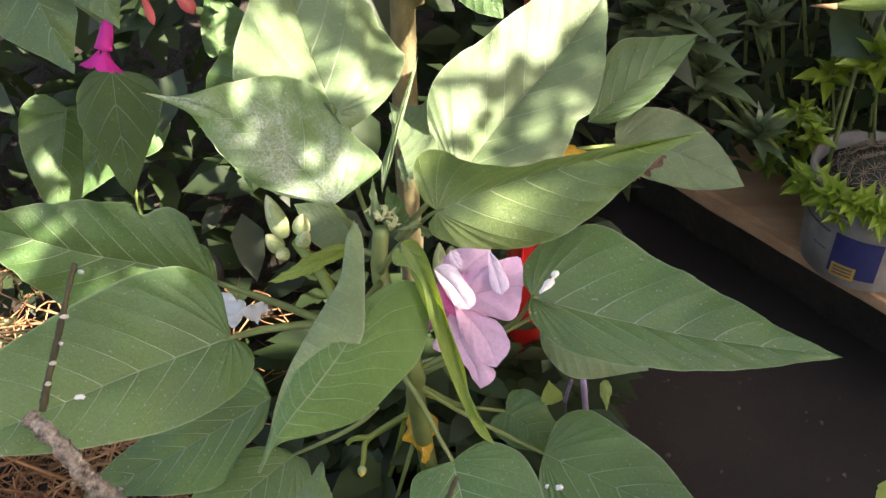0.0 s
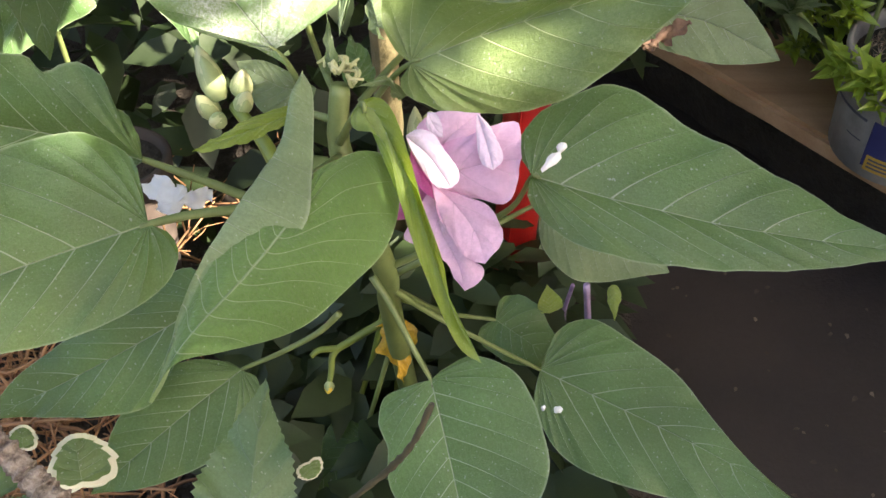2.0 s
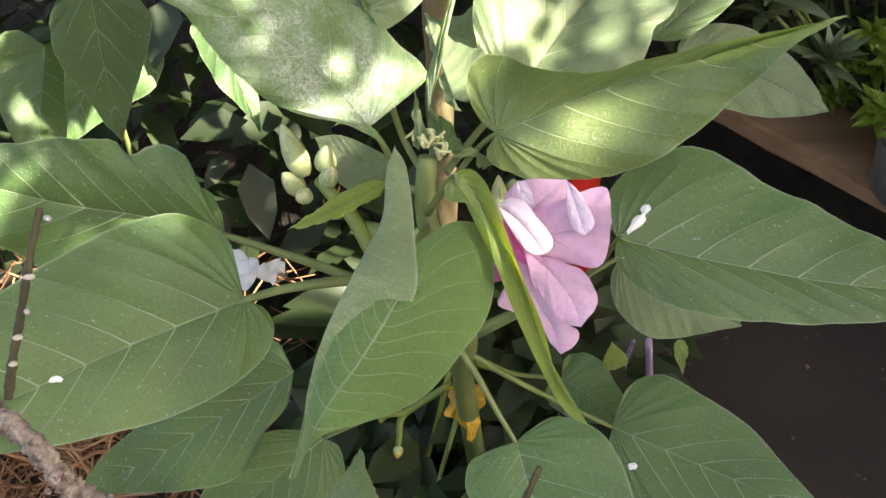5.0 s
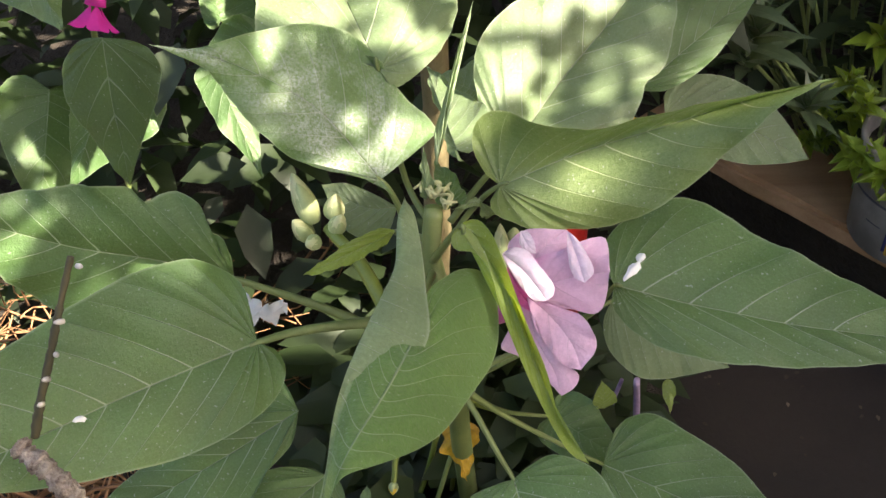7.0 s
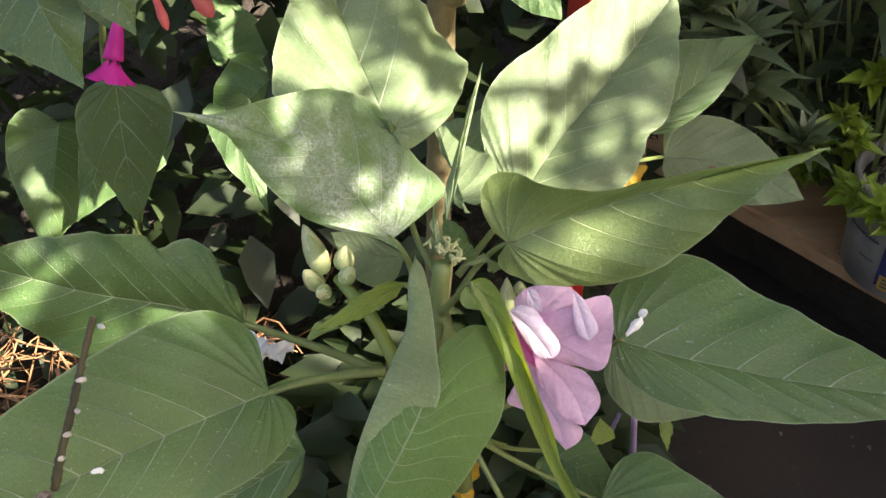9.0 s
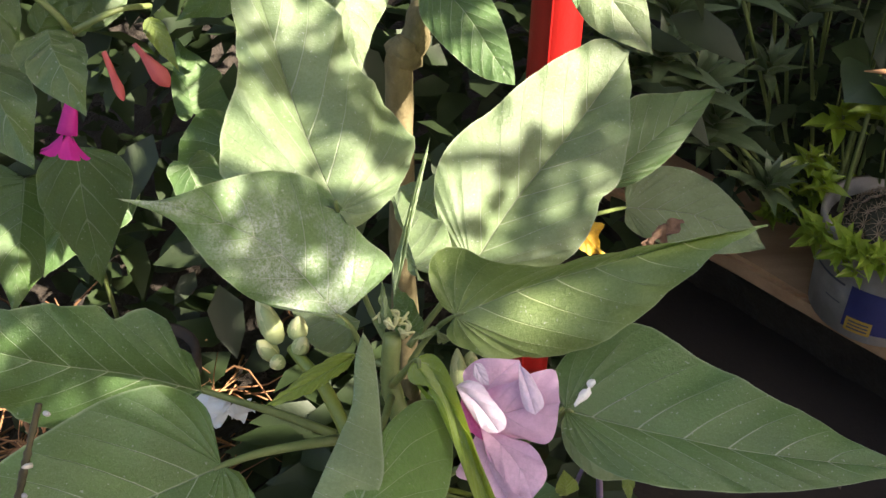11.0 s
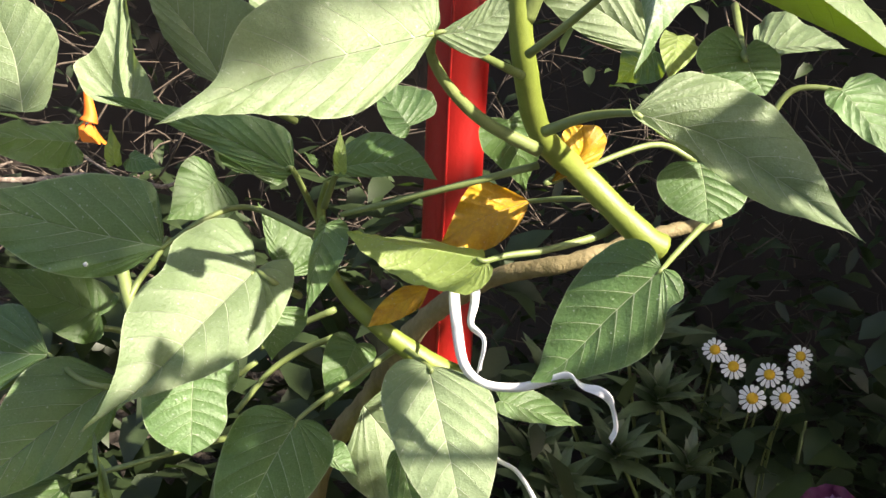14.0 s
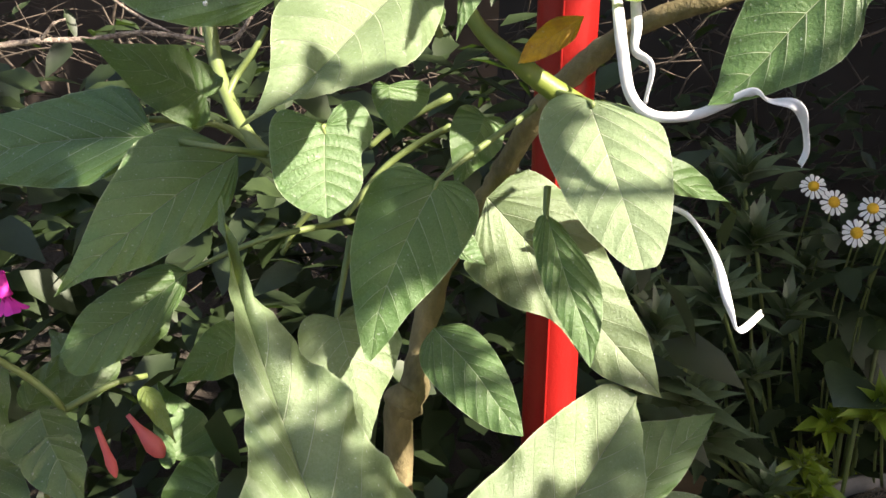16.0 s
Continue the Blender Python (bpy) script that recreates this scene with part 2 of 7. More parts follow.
STRAW = plain_material("dry_straw", (0.32, 0.15, 0.065), (0.50, 0.28, 0.13), 40, rough=0.85, vary=0.7)
WALL = plain_material("brown_wall", (0.032, 0.023, 0.017), (0.055, 0.040, 0.030), 5, rough=0.85, bump_strength=0.4)
# leaf green darkened further, so that gaps between the plants look shaded
DARK_GREEN = plain_material("leaf_in_shaded_gaps", (0.018, 0.034, 0.010), (0.042, 0.070, 0.022), 30, rough=0.55, vary=0.6, through_share=0.2, glow=(0.06, 0.12, 0.015))


# ---- mesh helpers ----
def finish(name, verts, faces, mat, parent=None, uvs=None, smooth=True, label=""):
    me = bpy.data.meshes.new(name)
    me.from_pydata([tuple(v) for v in verts], [], faces)
    if uvs is not None:
        layer = me.uv_layers.new(name="UVMap")
        for loop in me.loops:
            layer.data[loop.index].uv = uvs[loop.vertex_index]
    if smooth:
        me.polygons.foreach_set("use_smooth", [True] * len(me.polygons))
    me.materials.append(mat)
    ob = new(name, me)
    if parent is not None:
        ob.parent = parent
        if parent.type == "EMPTY":
            ob.matrix_parent_inverse = Matrix.Translation(-parent.location)
    if label:
        ob["label"] = label
    return ob


def thing(name, place, label, category, group=""):
    ob = new(name)
    ob.location = place
    ob.empty_display_size = 0.02
    return tagged(ob, label, category, group)


def spline(points, steps):
    """Points along a smooth curve through those given."""
    p = [Vector(q) for q in points]
    if len(p) == 2:
        return [p[0].lerp(p[1], i / steps) for i in range(steps + 1)]
    p = [p[0] * 2 - p[1]] + p + [p[-1] * 2 - p[-2]]
    out = []
    for i in range(1, len(p) - 2):
        for k in range(steps):
            t = k / steps
            a, b, c, e = p[i - 1], p[i], p[i + 1], p[i + 2]
            out.append(0.5 * ((2 * b) + (c - a) * t + (2 * a - 5 * b + 4 * c - e) * t * t + (3 * b - a - 3 * c + e) * t ** 3))
    out.append(p[-2].copy())
    return out


def tube_data(points, r0, r1, steps=6, sides=8, knots=0.0, seed=0, verts=None, faces=None):
    verts, faces = ([], []) if verts is None else (verts, faces)
    path = spline(points, steps)
    n = len(path)
    first = len(verts)
    side = None
    rnd = random.Random(seed)
    for i, q in enumerate(path):
        way = (path[min(i + 1, n - 1)] - path[max(i - 1, 0)]).normalized()
        if side is None:
            side = way.orthogonal().normalized()
        side = (side - way * side.dot(way)).normalized()
        other = way.cross(side)
        r = r0 + (r1 - r0) * i / (n - 1)
        r *= 1 + knots * rnd.uniform(-1, 1)
        for k in range(sides):
            a = 2 * math.pi * k / sides
            verts.append(q + (side * math.cos(a) + other * math.sin(a)) * r * (1 + knots * 0.5 * rnd.uniform(-1, 1)))
    for i in range(n - 1):
        for k in range(sides):
            a, b = first + i * sides + k, first + i * sides + (k + 1) % sides
            faces.append((a, b, b + sides, a + sides))
    faces.append(tuple(first + k for k in reversed(range(sides))))
    faces.append(tuple(first + (n - 1) * sides + k for k in range(sides)))
    return verts, faces


def tube(name, points, r0, r1, mat, parent=None, steps=6, sides=8, knots=0.0, seed=0, label=""):
    verts, faces = tube_data(points, r0, r1, steps, sides, knots, seed)
    return finish(name, verts, faces, mat, parent, label=label)


CORDATE = ((0, 0, 0), (-0.05, 0.22, 0), (-0.085, 0.48, 0), (-0.06, 0.76, 0), (0.03, 0.94, 0.01), (0.15, 1.0, 0.04), (0.30, 0.96, 0.12),
           (0.45, 0.81, 0.25), (0.60, 0.58, 0.41), (0.75, 0.33, 0.58), (0.87, 0.14, 0.75), (0.95, 0.05, 0.89), (1, 0, 1))
OVATE = ((0, 0, 0), (0.01, 0.2, 0), (0.03, 0.45, 0), (0.08, 0.72, 0.01), (0.16, 0.92, 0.04), (0.27, 1.0, 0.1), (0.40, 0.95, 0.2),
         (0.53, 0.80, 0.33), (0.66, 0.58, 0.47), (0.79, 0.34, 0.63), (0.89, 0.16, 0.78), (0.96, 0.06, 0.9), (1, 0, 1))
PETALS = ((0, 0, 0), (0.04, 0.12, 0), (0.1, 0.25, 0.02), (0.2, 0.42, 0.06), (0.32, 0.6, 0.12), (0.45, 0.77, 0.2), (0.58, 0.9, 0.3),
          (0.70, 0.98, 0.42), (0.82, 1.0, 0.55), (0.92, 0.88, 0.7), (0.98, 0.6, 0.82), (1.0, 0.25, 0.93), (1.0, 0, 1))


ROUNDED = ((0, 0, 0), (-0.06, 0.3, 0), (-0.05, 0.6, 0), (0.05, 0.85, 0.02), (0.2, 1.0, 0.1), (0.38, 1.02, 0.22), (0.55, 0.95, 0.36),
           (0.7, 0.82, 0.5), (0.82, 0.65, 0.64), (0.91, 0.46, 0.76), (0.97, 0.27, 0.87), (0.995, 0.12, 0.95), (1, 0, 1))


def blade(name, parent, base, tip, left, right, mat, outline=CORDATE, sag=0.04, curl=(0.3, 0.3), wave=0.006, quilt=0.0012, teeth=0.0,
          columns=30, rows=8, seed=0, label=""):
    """A leaf or petal: a midrib from base to tip, two halves as wide as left and right tell, each rolled up by its curl (radians).
    sag: how far the midrib arches, as a share of its length; teeth: depth of the teeth along the margin."""
    base, tip, left, right = Vector(base), Vector(tip), Vector(left), Vector(right)
    axis = tip - base
    length = axis.length
    ahead = axis.normalized()
    up = ahead.cross(left - right).normalized()
    knots = np.array(outline)
    at = np.linspace(0, 1, len(knots))
    rnd = random.Random(seed)
    phase = [rnd.uniform(0, 6.28) for _ in range(4)]
    verts, faces, uvs = [], [], []

    def rib(a):
        c = max(a, 0.0)
        return base + axis * a + up * (sag * length * 4 * c * (1 - c))

    widest = 0.2
    for sign, edge, turn in ((1, left, curl[0]), (-1, right, curl[1])):
        first = len(verts)
        out = edge - rib(widest)
        out -= ahead * out.dot(ahead)
        chord = out.normalized()
        rise = (ahead.cross(chord) * sign).normalized()
        half = turn / 2
        reach = out.length * (half / math.sin(half) if abs(half) > 1e-3 else 1.0)
        way = chord * math.cos(half) - rise * math.sin(half)
        lift = chord * math.sin(half) + rise * math.cos(half)
        for i in range(columns + 1):
            s = i / columns
            s = s ** 0.9
            a_out, o, a_in = (float(np.interp(s, at, knots[:, k])) for k in range(3))
            if teeth:
                o *= 1 + teeth * ((s * 34) % 1 - 0.5) * (1 if s > 0.08 else 0)
            for j in range(rows + 1):
                v = j / rows
                a = a_in + (a_out - a_in) * v
                q = v * o * reach
                ang = turn * q / reach
                if abs(turn) > 1e-3:
                    x, z = reach * math.sin(ang) / turn, reach * (1 - math.cos(ang)) / turn
                else:
                    x, z = q, 0.0
                z += wave * (length / 0.12) * v * v * (math.sin(19 * s + phase[0] + sign) + 0.6 * math.sin(41 * s + phase[1])) * (0.3 + 0.7 * min(1, o * 1.4))
                z += quilt * min(1.2, length / 0.12) * math.cos(2 * math.pi * 13 * s) * math.sin(math.pi * min(1, v * 1.05)) * min(1.0, o * 1.5)
                p = rib(a) + way * x + lift * z
                verts.append(p)
                uvs.append((s, v))
        for i in range(columns):
            for j in range(rows):
                k = first + i * (rows + 1) + j
                f = (k, k + rows + 1, k + rows + 2, k + 1)
                faces.append(f if sign < 0 else f[::-1])
    ob = finish(name, verts, faces, mat, parent, uvs, label=label)
    return ob


SEED = [100]


def leaf(parent, base, tip, left, right, material=LEAF, sag=0.04, curl=(0.3, 0.3), wave=0.004, label="", name="leaf", petiole=None, petiole_radius=0.0012, **more):
    SEED[0] += 1
    ob = blade(name, parent, base, tip, left, right, material, sag=sag, curl=curl, wave=wave, seed=SEED[0], label=label, **more)
    if petiole:
        way = (Vector(tip) - Vector(base)).normalized()
        under = way.cross(Vector(left) - Vector(right)).normalized()
        under = under * (petiole_radius * (-1.1 if under.z > 0 else 1.1))
        tube("petiole", list(petiole) + [Vector(base) + under * 0.8, Vector(base) + way * 0.006 + under], petiole_radius * 1.15, petiole_radius * 0.75, STEM, ob)
    return ob


def along(points, count, power=1.0):
    """count + 1 points spread evenly along a smooth curve through those given; power crowds them towards its start."""
    path = spline(points, 8)
    run = [0.0]
    for a, b in zip(path, path[1:]):
        run.append(run[-1] + (b - a).length)
    xs, grid = np.array([tuple(p) for p in path]), np.array(run) / run[-1]
    at = np.linspace(0, 1, count + 1) ** power
    return [Vector([float(np.interp(s, grid, xs[:, k])) for k in range(3)]) for s in at]


def grid_faces(first, columns, rows, flip):
    faces = []
    for i in range(columns):
        for j in range(rows):
            k = first + i * (rows + 1) + j
            f = (k, k + rows + 1, k + rows + 2, k + 1)
            faces.append(f[::-1] if flip else f)
    return faces


def add_petiole(ob, base, tip, side, points, radius):
    way = (tip - base).normalized()
    under = way.cross(side).normalized()
    under = under * (radius * (-1.1 if under.z > 0 else 1.1))
    tube("petiole", list(points) + [base + under * 0.5, base + way * 0.003 + under * 0.3], radius * 1.2, radius * 0.5, STEM, ob)


def railed(parent, base, tip, left, right, mid, material=LEAF, bulge=(0.05, 0.05), wave=0.0012, quilt=0.0002, veins=13, petiole=None, petiole_radius=0.0012,
           label="", name="leaf", columns=44, rows=12, half=None):
    """A leaf whose two margins and midrib are smooth curves from base to tip; bulge: how far each half arches, as a share of its width."""
    SEED[0] += 1
    rnd = random.Random(SEED[0])
    base, tip = Vector(base), Vector(tip)
    rib = along([base, *mid, tip], 60)
    length = (tip - base).length
    ahead = (tip - base).normalized()
    left, right = [Vector(p) for p in left], [Vector(p) for p in right]
    across = sum(left, Vector()) / len(left) - sum(right, Vector()) / len(right)
    up = ahead.cross(across).normalized()
    if up.z < 0 and abs(up.z) > 0.2:
        up = -up
    phase = [rnd.uniform(0, 6.28) for _ in range(5)]
    verts, faces, uvs = [], [], []
    for sign, rail, arch in ((1, left, bulge[0]), (-1, right, bulge[1])):
        first = len(verts)
        margin = along([base, *rail, tip], columns)
        for i, outer in enumerate(margin):
            s = i / columns
            inner = rib[round(60 * max(0.0, (s - 0.42) / 0.58))]
            out = outer - inner
            width = out.length
            for j in range(rows + 1):
                v = j / rows
                p = inner + out * v
                z = arch * width * 4 * v * (1 - v) * (1 - 0.35 * v)
                z += wave * (length / 0.12) * v ** 3 * (math.sin(17 * s + phase[0] + sign) + 0.7 * math.sin(43 * s + phase[1]) + 0.4 * math.sin(90 * s + phase[2]))
                z += quilt * min(1.2, length / 0.12) * math.cos(2 * math.pi * (veins * s - 0.5 * v * v)) * math.sin(math.pi * min(1, v * 1.05)) * min(1, width / 0.012)
                z += 0.0016 * (length / 0.12) * noise.noise(p * 55 + Vector((phase[3], 0, phase[4]))) * (0.4 + v)
                verts.append(p + up * z)
                uvs.append((s, v))
        faces += grid_faces(first, columns, rows, sign > 0)
    ob = finish(name, verts, faces, material, parent, uvs, label=label)
    # second colour for one half, painted as if light came through it
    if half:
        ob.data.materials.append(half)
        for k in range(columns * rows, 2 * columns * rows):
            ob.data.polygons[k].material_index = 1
    if petiole:
        add_petiole(ob, base, tip, across, petiole, petiole_radius)
    return ob


def rolled_leaf(parent, margin, midrib, fold, flap, stalk, columns=48, rows=9):
    """A leaf with one half rolled back over the other: its open margin, midrib, the line of the fold and the margin of the flap on top."""
    rails = [along(r, columns) for r in (margin, midrib, fold, flap)]
    verts, faces, uvs = [], [], []
    phase = 1.3
    for i, (a, b, c, e) in enumerate(zip(*rails)):
        s = i / columns
        lift = Vector((0, -0.55, 0.83))
        section = spline([a, a.lerp(b, 0.5) + lift * (b - a).length * 0.06, b, b.lerp(c, 0.75) - lift * 0.001, c + lift * 0.001, c.lerp(e, 0.35) + lift * 0.0022, e], rows)
        count = len(section) - 1
        for j, p in enumerate(section):
            v = abs(j - 2 * rows) / (2 * rows) if j <= 2 * rows else (j - 2 * rows) / (count - 2 * rows)
            ripple = 0.0003 * math.cos(2 * math.pi * 11 * s) * math.sin(math.pi * v) + 0.0009 * v ** 3 * math.sin(31 * s + phase)
            verts.append(p + lift * ripple)
            uvs.append((s, v))
    faces = grid_faces(0, columns, count, True)
    ob = finish("leaf", verts, faces, LEAF_BRIGHTER, parent, uvs, label="leaf with one half rolled over the other")
    ob.data.materials.append(LEAF_PALE)
    for i in range(columns):
        for j in range(3 * rows, count):
            ob.data.polygons[i * count + j].material_index = 1
    base, tip = Vector(midrib[0]), Vector(midrib[-1])
    add_petiole(ob, base, tip, Vector(fold[len(fold) // 2]) - Vector(margin[len(margin) // 2]), stalk, 0.0013)
    return ob



def turned(name, base, tip, profile, mat, parent, sides=12, ribs=0.0, label=""):
    """A body of revolution from base to tip; the profile gives (share of the way, radius)."""
    base, tip = Vector(base), Vector(tip)
    way = (tip - base).normalized()
    side = way.orthogonal().normalized()
    other = way.cross(side)
    verts, faces = [], []
    for share, r in profile:
        for k in range(sides):
            a = 2 * math.pi * k / sides
            rr = r * (1 + ribs * math.cos(5 * a))
            verts.append(base.lerp(tip, share) + (side * math.cos(a) + other * math.sin(a)) * rr)
    n = len(profile)
    for i in range(n - 1):
        for k in range(sides):
            a, b = i * sides + k, i * sides + (k + 1) % sides
            faces.append((a, b, b + sides, a + sides))
    faces.append(tuple(reversed(range(sides))))
    faces.append(tuple((n - 1) * sides + k for k in range(sides)))
    return finish(name, verts, faces, mat, parent, label=label)


def flower_bud(parent, base, tip, r, name="bud", mat=BUD, label=""):
    bud = turned(name, base, tip, ((0, r * 0.45), (0.1, r * 0.8), (0.3, r), (0.55, r * 0.92), (0.78, r * 0.62), (0.93, r * 0.3), (1, r * 0.06)), mat, parent, ribs=0.05, label=label)
    b, t = Vector(base), Vector(tip)
    way = (t - b).normalized()
    side = way.orthogonal().normalized()
    other = way.cross(side)
    shape = ((0, 0.5), (0.1, 0.82), (0.3, 1.0), (0.5, 0.95), (0.7, 0.75), (0.82, 0.55))
    for k in range(3):
        verts, faces = [], []
        for n, (share, w) in enumerate(shape):
            span = 1.15 * math.sin(math.pi * min(1, 0.25 + 0.75 * n / 5)) + 0.02
            for m in range(7):
                a = k * 2.094 + span * (m / 3 - 1)
                proud = 1.0 + 0.10 * (1 - abs(m / 3 - 1))
                verts.append(b.lerp(t, share) + (side * math.cos(a) + other * math.sin(a)) * r * w * proud)
        for n in range(5):
            for m in range(6):
                f = n * 7 + m
                faces.append((f, f + 1, f + 8, f + 7))
        finish("sepal", verts, faces, SEPAL, bud)
    return bud


def bevelled_box(name, size, m, mat, parent=None, bevel=0.004, cuts=1, rough_by=0.0, seed=0, label=""):
    bm = bmesh.new()
    bmesh.ops.create_cube(bm, size=1.0)
    bmesh.ops.scale(bm, vec=size, verts=bm.verts)
    if cuts > 1:
        bmesh.ops.subdivide_edges(bm, edges=[e for e in bm.edges if abs(e.verts[0].co.x - e.verts[1].co.x) > size[0] * 0.5], cuts=cuts)
    bmesh.ops.bevel(bm, geom=[e for e in bm.edges if e.is_manifold and e.calc_face_angle() > 0.5], offset=bevel, segments=2, affect="EDGES")
    rnd = random.Random(seed)
    for v in bm.verts:
        v.co += Vector((rnd.uniform(-1, 1), rnd.uniform(-1, 1), rnd.uniform(-1, 1))) * rough_by
        v.co = m @ v.co
    me = bpy.data.meshes.new(name)
    bm.to_mesh(me)
    bm.free()
    me.materials.append(mat)
    ob = new(name, me)
    if parent is not None:
        ob.parent = parent
        if parent.type == "EMPTY":
            ob.matrix_parent_inverse = Matrix.Translation(-parent.location)
    if label:
        ob["label"] = label
    return ob


def small_leaves(name, places, size, mat, seed, parent=None, spread=0.5, narrow=0.45, droop=0.3):
    """Many small pointed leaves in one mesh: places of (point, way)."""
    rnd = random.Random(seed)
    verts, faces = [], []
    for point, way in places:
        p, w = Vector(point), Vector(way).normalized()
        l = size * rnd.uniform(0.6, 1.3)
        side = w.cross(Vector((rnd.uniform(-spread, spread), rnd.uniform(-spread, spread), 1))).normalized() * l * narrow * 0.5
        up = side.cross(w).normalized() * l
        k = len(verts)
        tip = p + w * l - up * droop * rnd.random()
        a, b = p + w * l * 0.30, p + w * l * 0.66 - up * 0.04
        verts += [p, a + side * 0.95 + up * 0.07, a, a - side * 0.95 + up * 0.07, b + side * 0.75 + up * 0.04, b, b - side * 0.75 + up * 0.04, tip]
        faces += [(k, k + 2, k + 1), (k, k + 3, k + 2), (k + 1, k + 2, k + 5, k + 4), (k + 2, k + 3, k + 6, k + 5), (k + 4, k + 5, k + 7), (k + 5, k + 6, k + 7)]
    return finish(name, verts, faces, mat, parent)


def ribbon(name, points, widths, turns, mat, parent, steps=8, label=""):
    """A flat band along a curve; turns: its roll in radians along the way."""
    path = spline(points, steps)
    n = len(path)
    verts, faces = [], []
    side = None
    for i, q in enumerate(path):
        way = (path[min(i + 1, n - 1)] - path[max(i - 1, 0)]).normalized()
        if side is None:
            side = way.cross(Vector((0, -0.8, 0.6))).normalized()
        side = (side - way * side.dot(way)).normalized()
        share = i / (n - 1)
        roll = float(np.interp(share, np.linspace(0, 1, len(turns)), turns))
        w = float(np.interp(share, np.linspace(0, 1, len(widths)), widths))
        s = Matrix.Rotation(roll, 3, way) @ side
        nrm = way.cross(s)
        for k, x in enumerate((-1, -0.5, 0, 0.5, 1)):
            verts.append(q + s * w * x * 0.5 + nrm * w * 0.24 * (abs(x) - 0.5))
    for i in range(n - 1):
        for k in range(4):
            a = i * 5 + k
            faces.append((a, a + 1, a + 6, a + 5))
    ob = finish(name, verts, faces, mat, parent, label=label)
    thick = ob.modifiers.new("thickness", "SOLIDIFY")
    thick.thickness = 0.0004
    return ob


# ---- ground and edges of the place ----
GROUND = 0.53


def ground_sheet(name, x0, x1, y0, y1, z, cells, bumpy, mat, seed, label, category):
    verts, faces = [], []
    for i in range(cells + 1):
        for j in range(cells + 1):
            x, y = x0 + (x1 - x0) * i / cells, y0 + (y1 - y0) * j / cells
            verts.append((x, y, z + bumpy * noise.fractal(Vector((x * 9, y * 9, seed)), 1.0, 2.0, 4)))
    for i in range(cells):
        for j in range(cells):
            a = i * (cells + 1) + j
            faces.append((a, a + cells + 1, a + cells + 2, a + 1))
    return tagged(finish(name, verts, faces, mat), label, category, kind="structure")


ground_sheet("ground", -6, 6, -5, 7, GROUND - 0.012, 60, 0.004, FLOOR, 3, "concrete floor with dirt and specks, darkened for the shade on it", "floor")
ground_sheet("soil", -1.5, 0.14, 0.1, 1.7, GROUND + 0.02, 70, 0.02, SOIL, 5, "dark crumbly soil under the shrub", "soil")

# ---- the shrub ----
shrub = thing("flowering_shrub", (0.0, 0.50, GROUND), "leafy shrub with soft heart-shaped leaves and one pink funnel flower", "shrub")

# flowering shoot: stem, then leaves from the tip down
shoot = tube("stem", [(0.0, 0.50, GROUND), (-0.0189, 0.4370, 0.7316), (-0.0201, 0.3877, 0.8140), (-0.0293, 0.3681, 0.8704), (-0.0345, 0.3704, 0.8921), (-0.0339, 0.3753, 0.9116)], 0.0055, 0.0032, STEM, shrub, sides=10, knots=0.04)
railed(shrub, (0.0270, 0.3564, 0.8917), (0.1483, 0.3320, 0.8845), [(0.0230, 0.3637, 0.8953), (0.0245, 0.3702, 0.8987), (0.0343, 0.3785, 0.9035), (0.0564, 0.3843, 0.9075), (0.0745, 0.3731, 0.9025), (0.0969, 0.3599, 0.8967), (0.1153, 0.3500, 0.8924), (0.1312, 0.3394, 0.8876)], [(0.0259, 0.3497, 0.8881), (0.0349, 0.3398, 0.8834), (0.0480, 0.3333, 0.8806), (0.0632, 0.3304, 0.8798), (0.0920, 0.3279, 0.8798), (0.1115, 0.3282, 0.8809), (0.1313, 0.3301, 0.8828)], [(0.0555, 0.3486, 0.8889), (0.0938, 0.3399, 0.8862)], petiole=[(-0.0192, 0.3836, 0.8216), (0.0077, 0.3797, 0.8432), (0.0230, 0.3697, 0.8659)], wave=0.0008)
railed(shrub, (0.0444, 0.4273, 0.8188), (0.0945, 0.4078, 0.7971), [(0.0542, 0.4309, 0.8237), (0.0738, 0.4258, 0.8183), (0.0884, 0.4161, 0.8071)], [(0.0407, 0.4220, 0.8121), (0.0431, 0.4141, 0.8027), (0.0541, 0.4069, 0.7943), (0.0663, 0.4054, 0.7930), (0.0835, 0.4070, 0.7957)], [(0.0664, 0.4182, 0.8087)], petiole=[(-0.0174, 0.3995, 0.8014), (0.0084, 0.4000, 0.8196)], material=LEAF_GREY)
railed(shrub, (0.0495, 0.4179, 0.7211), (0.1574, 0.3547, 0.7114), [(0.0540, 0.4276, 0.7285), (0.0616, 0.4342, 0.7349), (0.0740, 0.4343, 0.7385), (0.0911, 0.4227, 0.7359), (0.1100, 0.4074, 0.7316), (0.1258, 0.3868, 0.7229), (0.1412, 0.3692, 0.7161)], [(0.0465, 0.4068, 0.7132), (0.0515, 0.3935, 0.7061), (0.0613, 0.3818, 0.7014), (0.0805, 0.3714, 0.7003), (0.1178, 0.3593, 0.7031)], [(0.0761, 0.4032, 0.7193), (0.1185, 0.3794, 0.7162)], petiole_radius=0.0013, petiole=[(-0.0223, 0.3980, 0.7988), (-0.0022, 0.4048, 0.7730), (0.0235, 0.4111, 0.7468)])
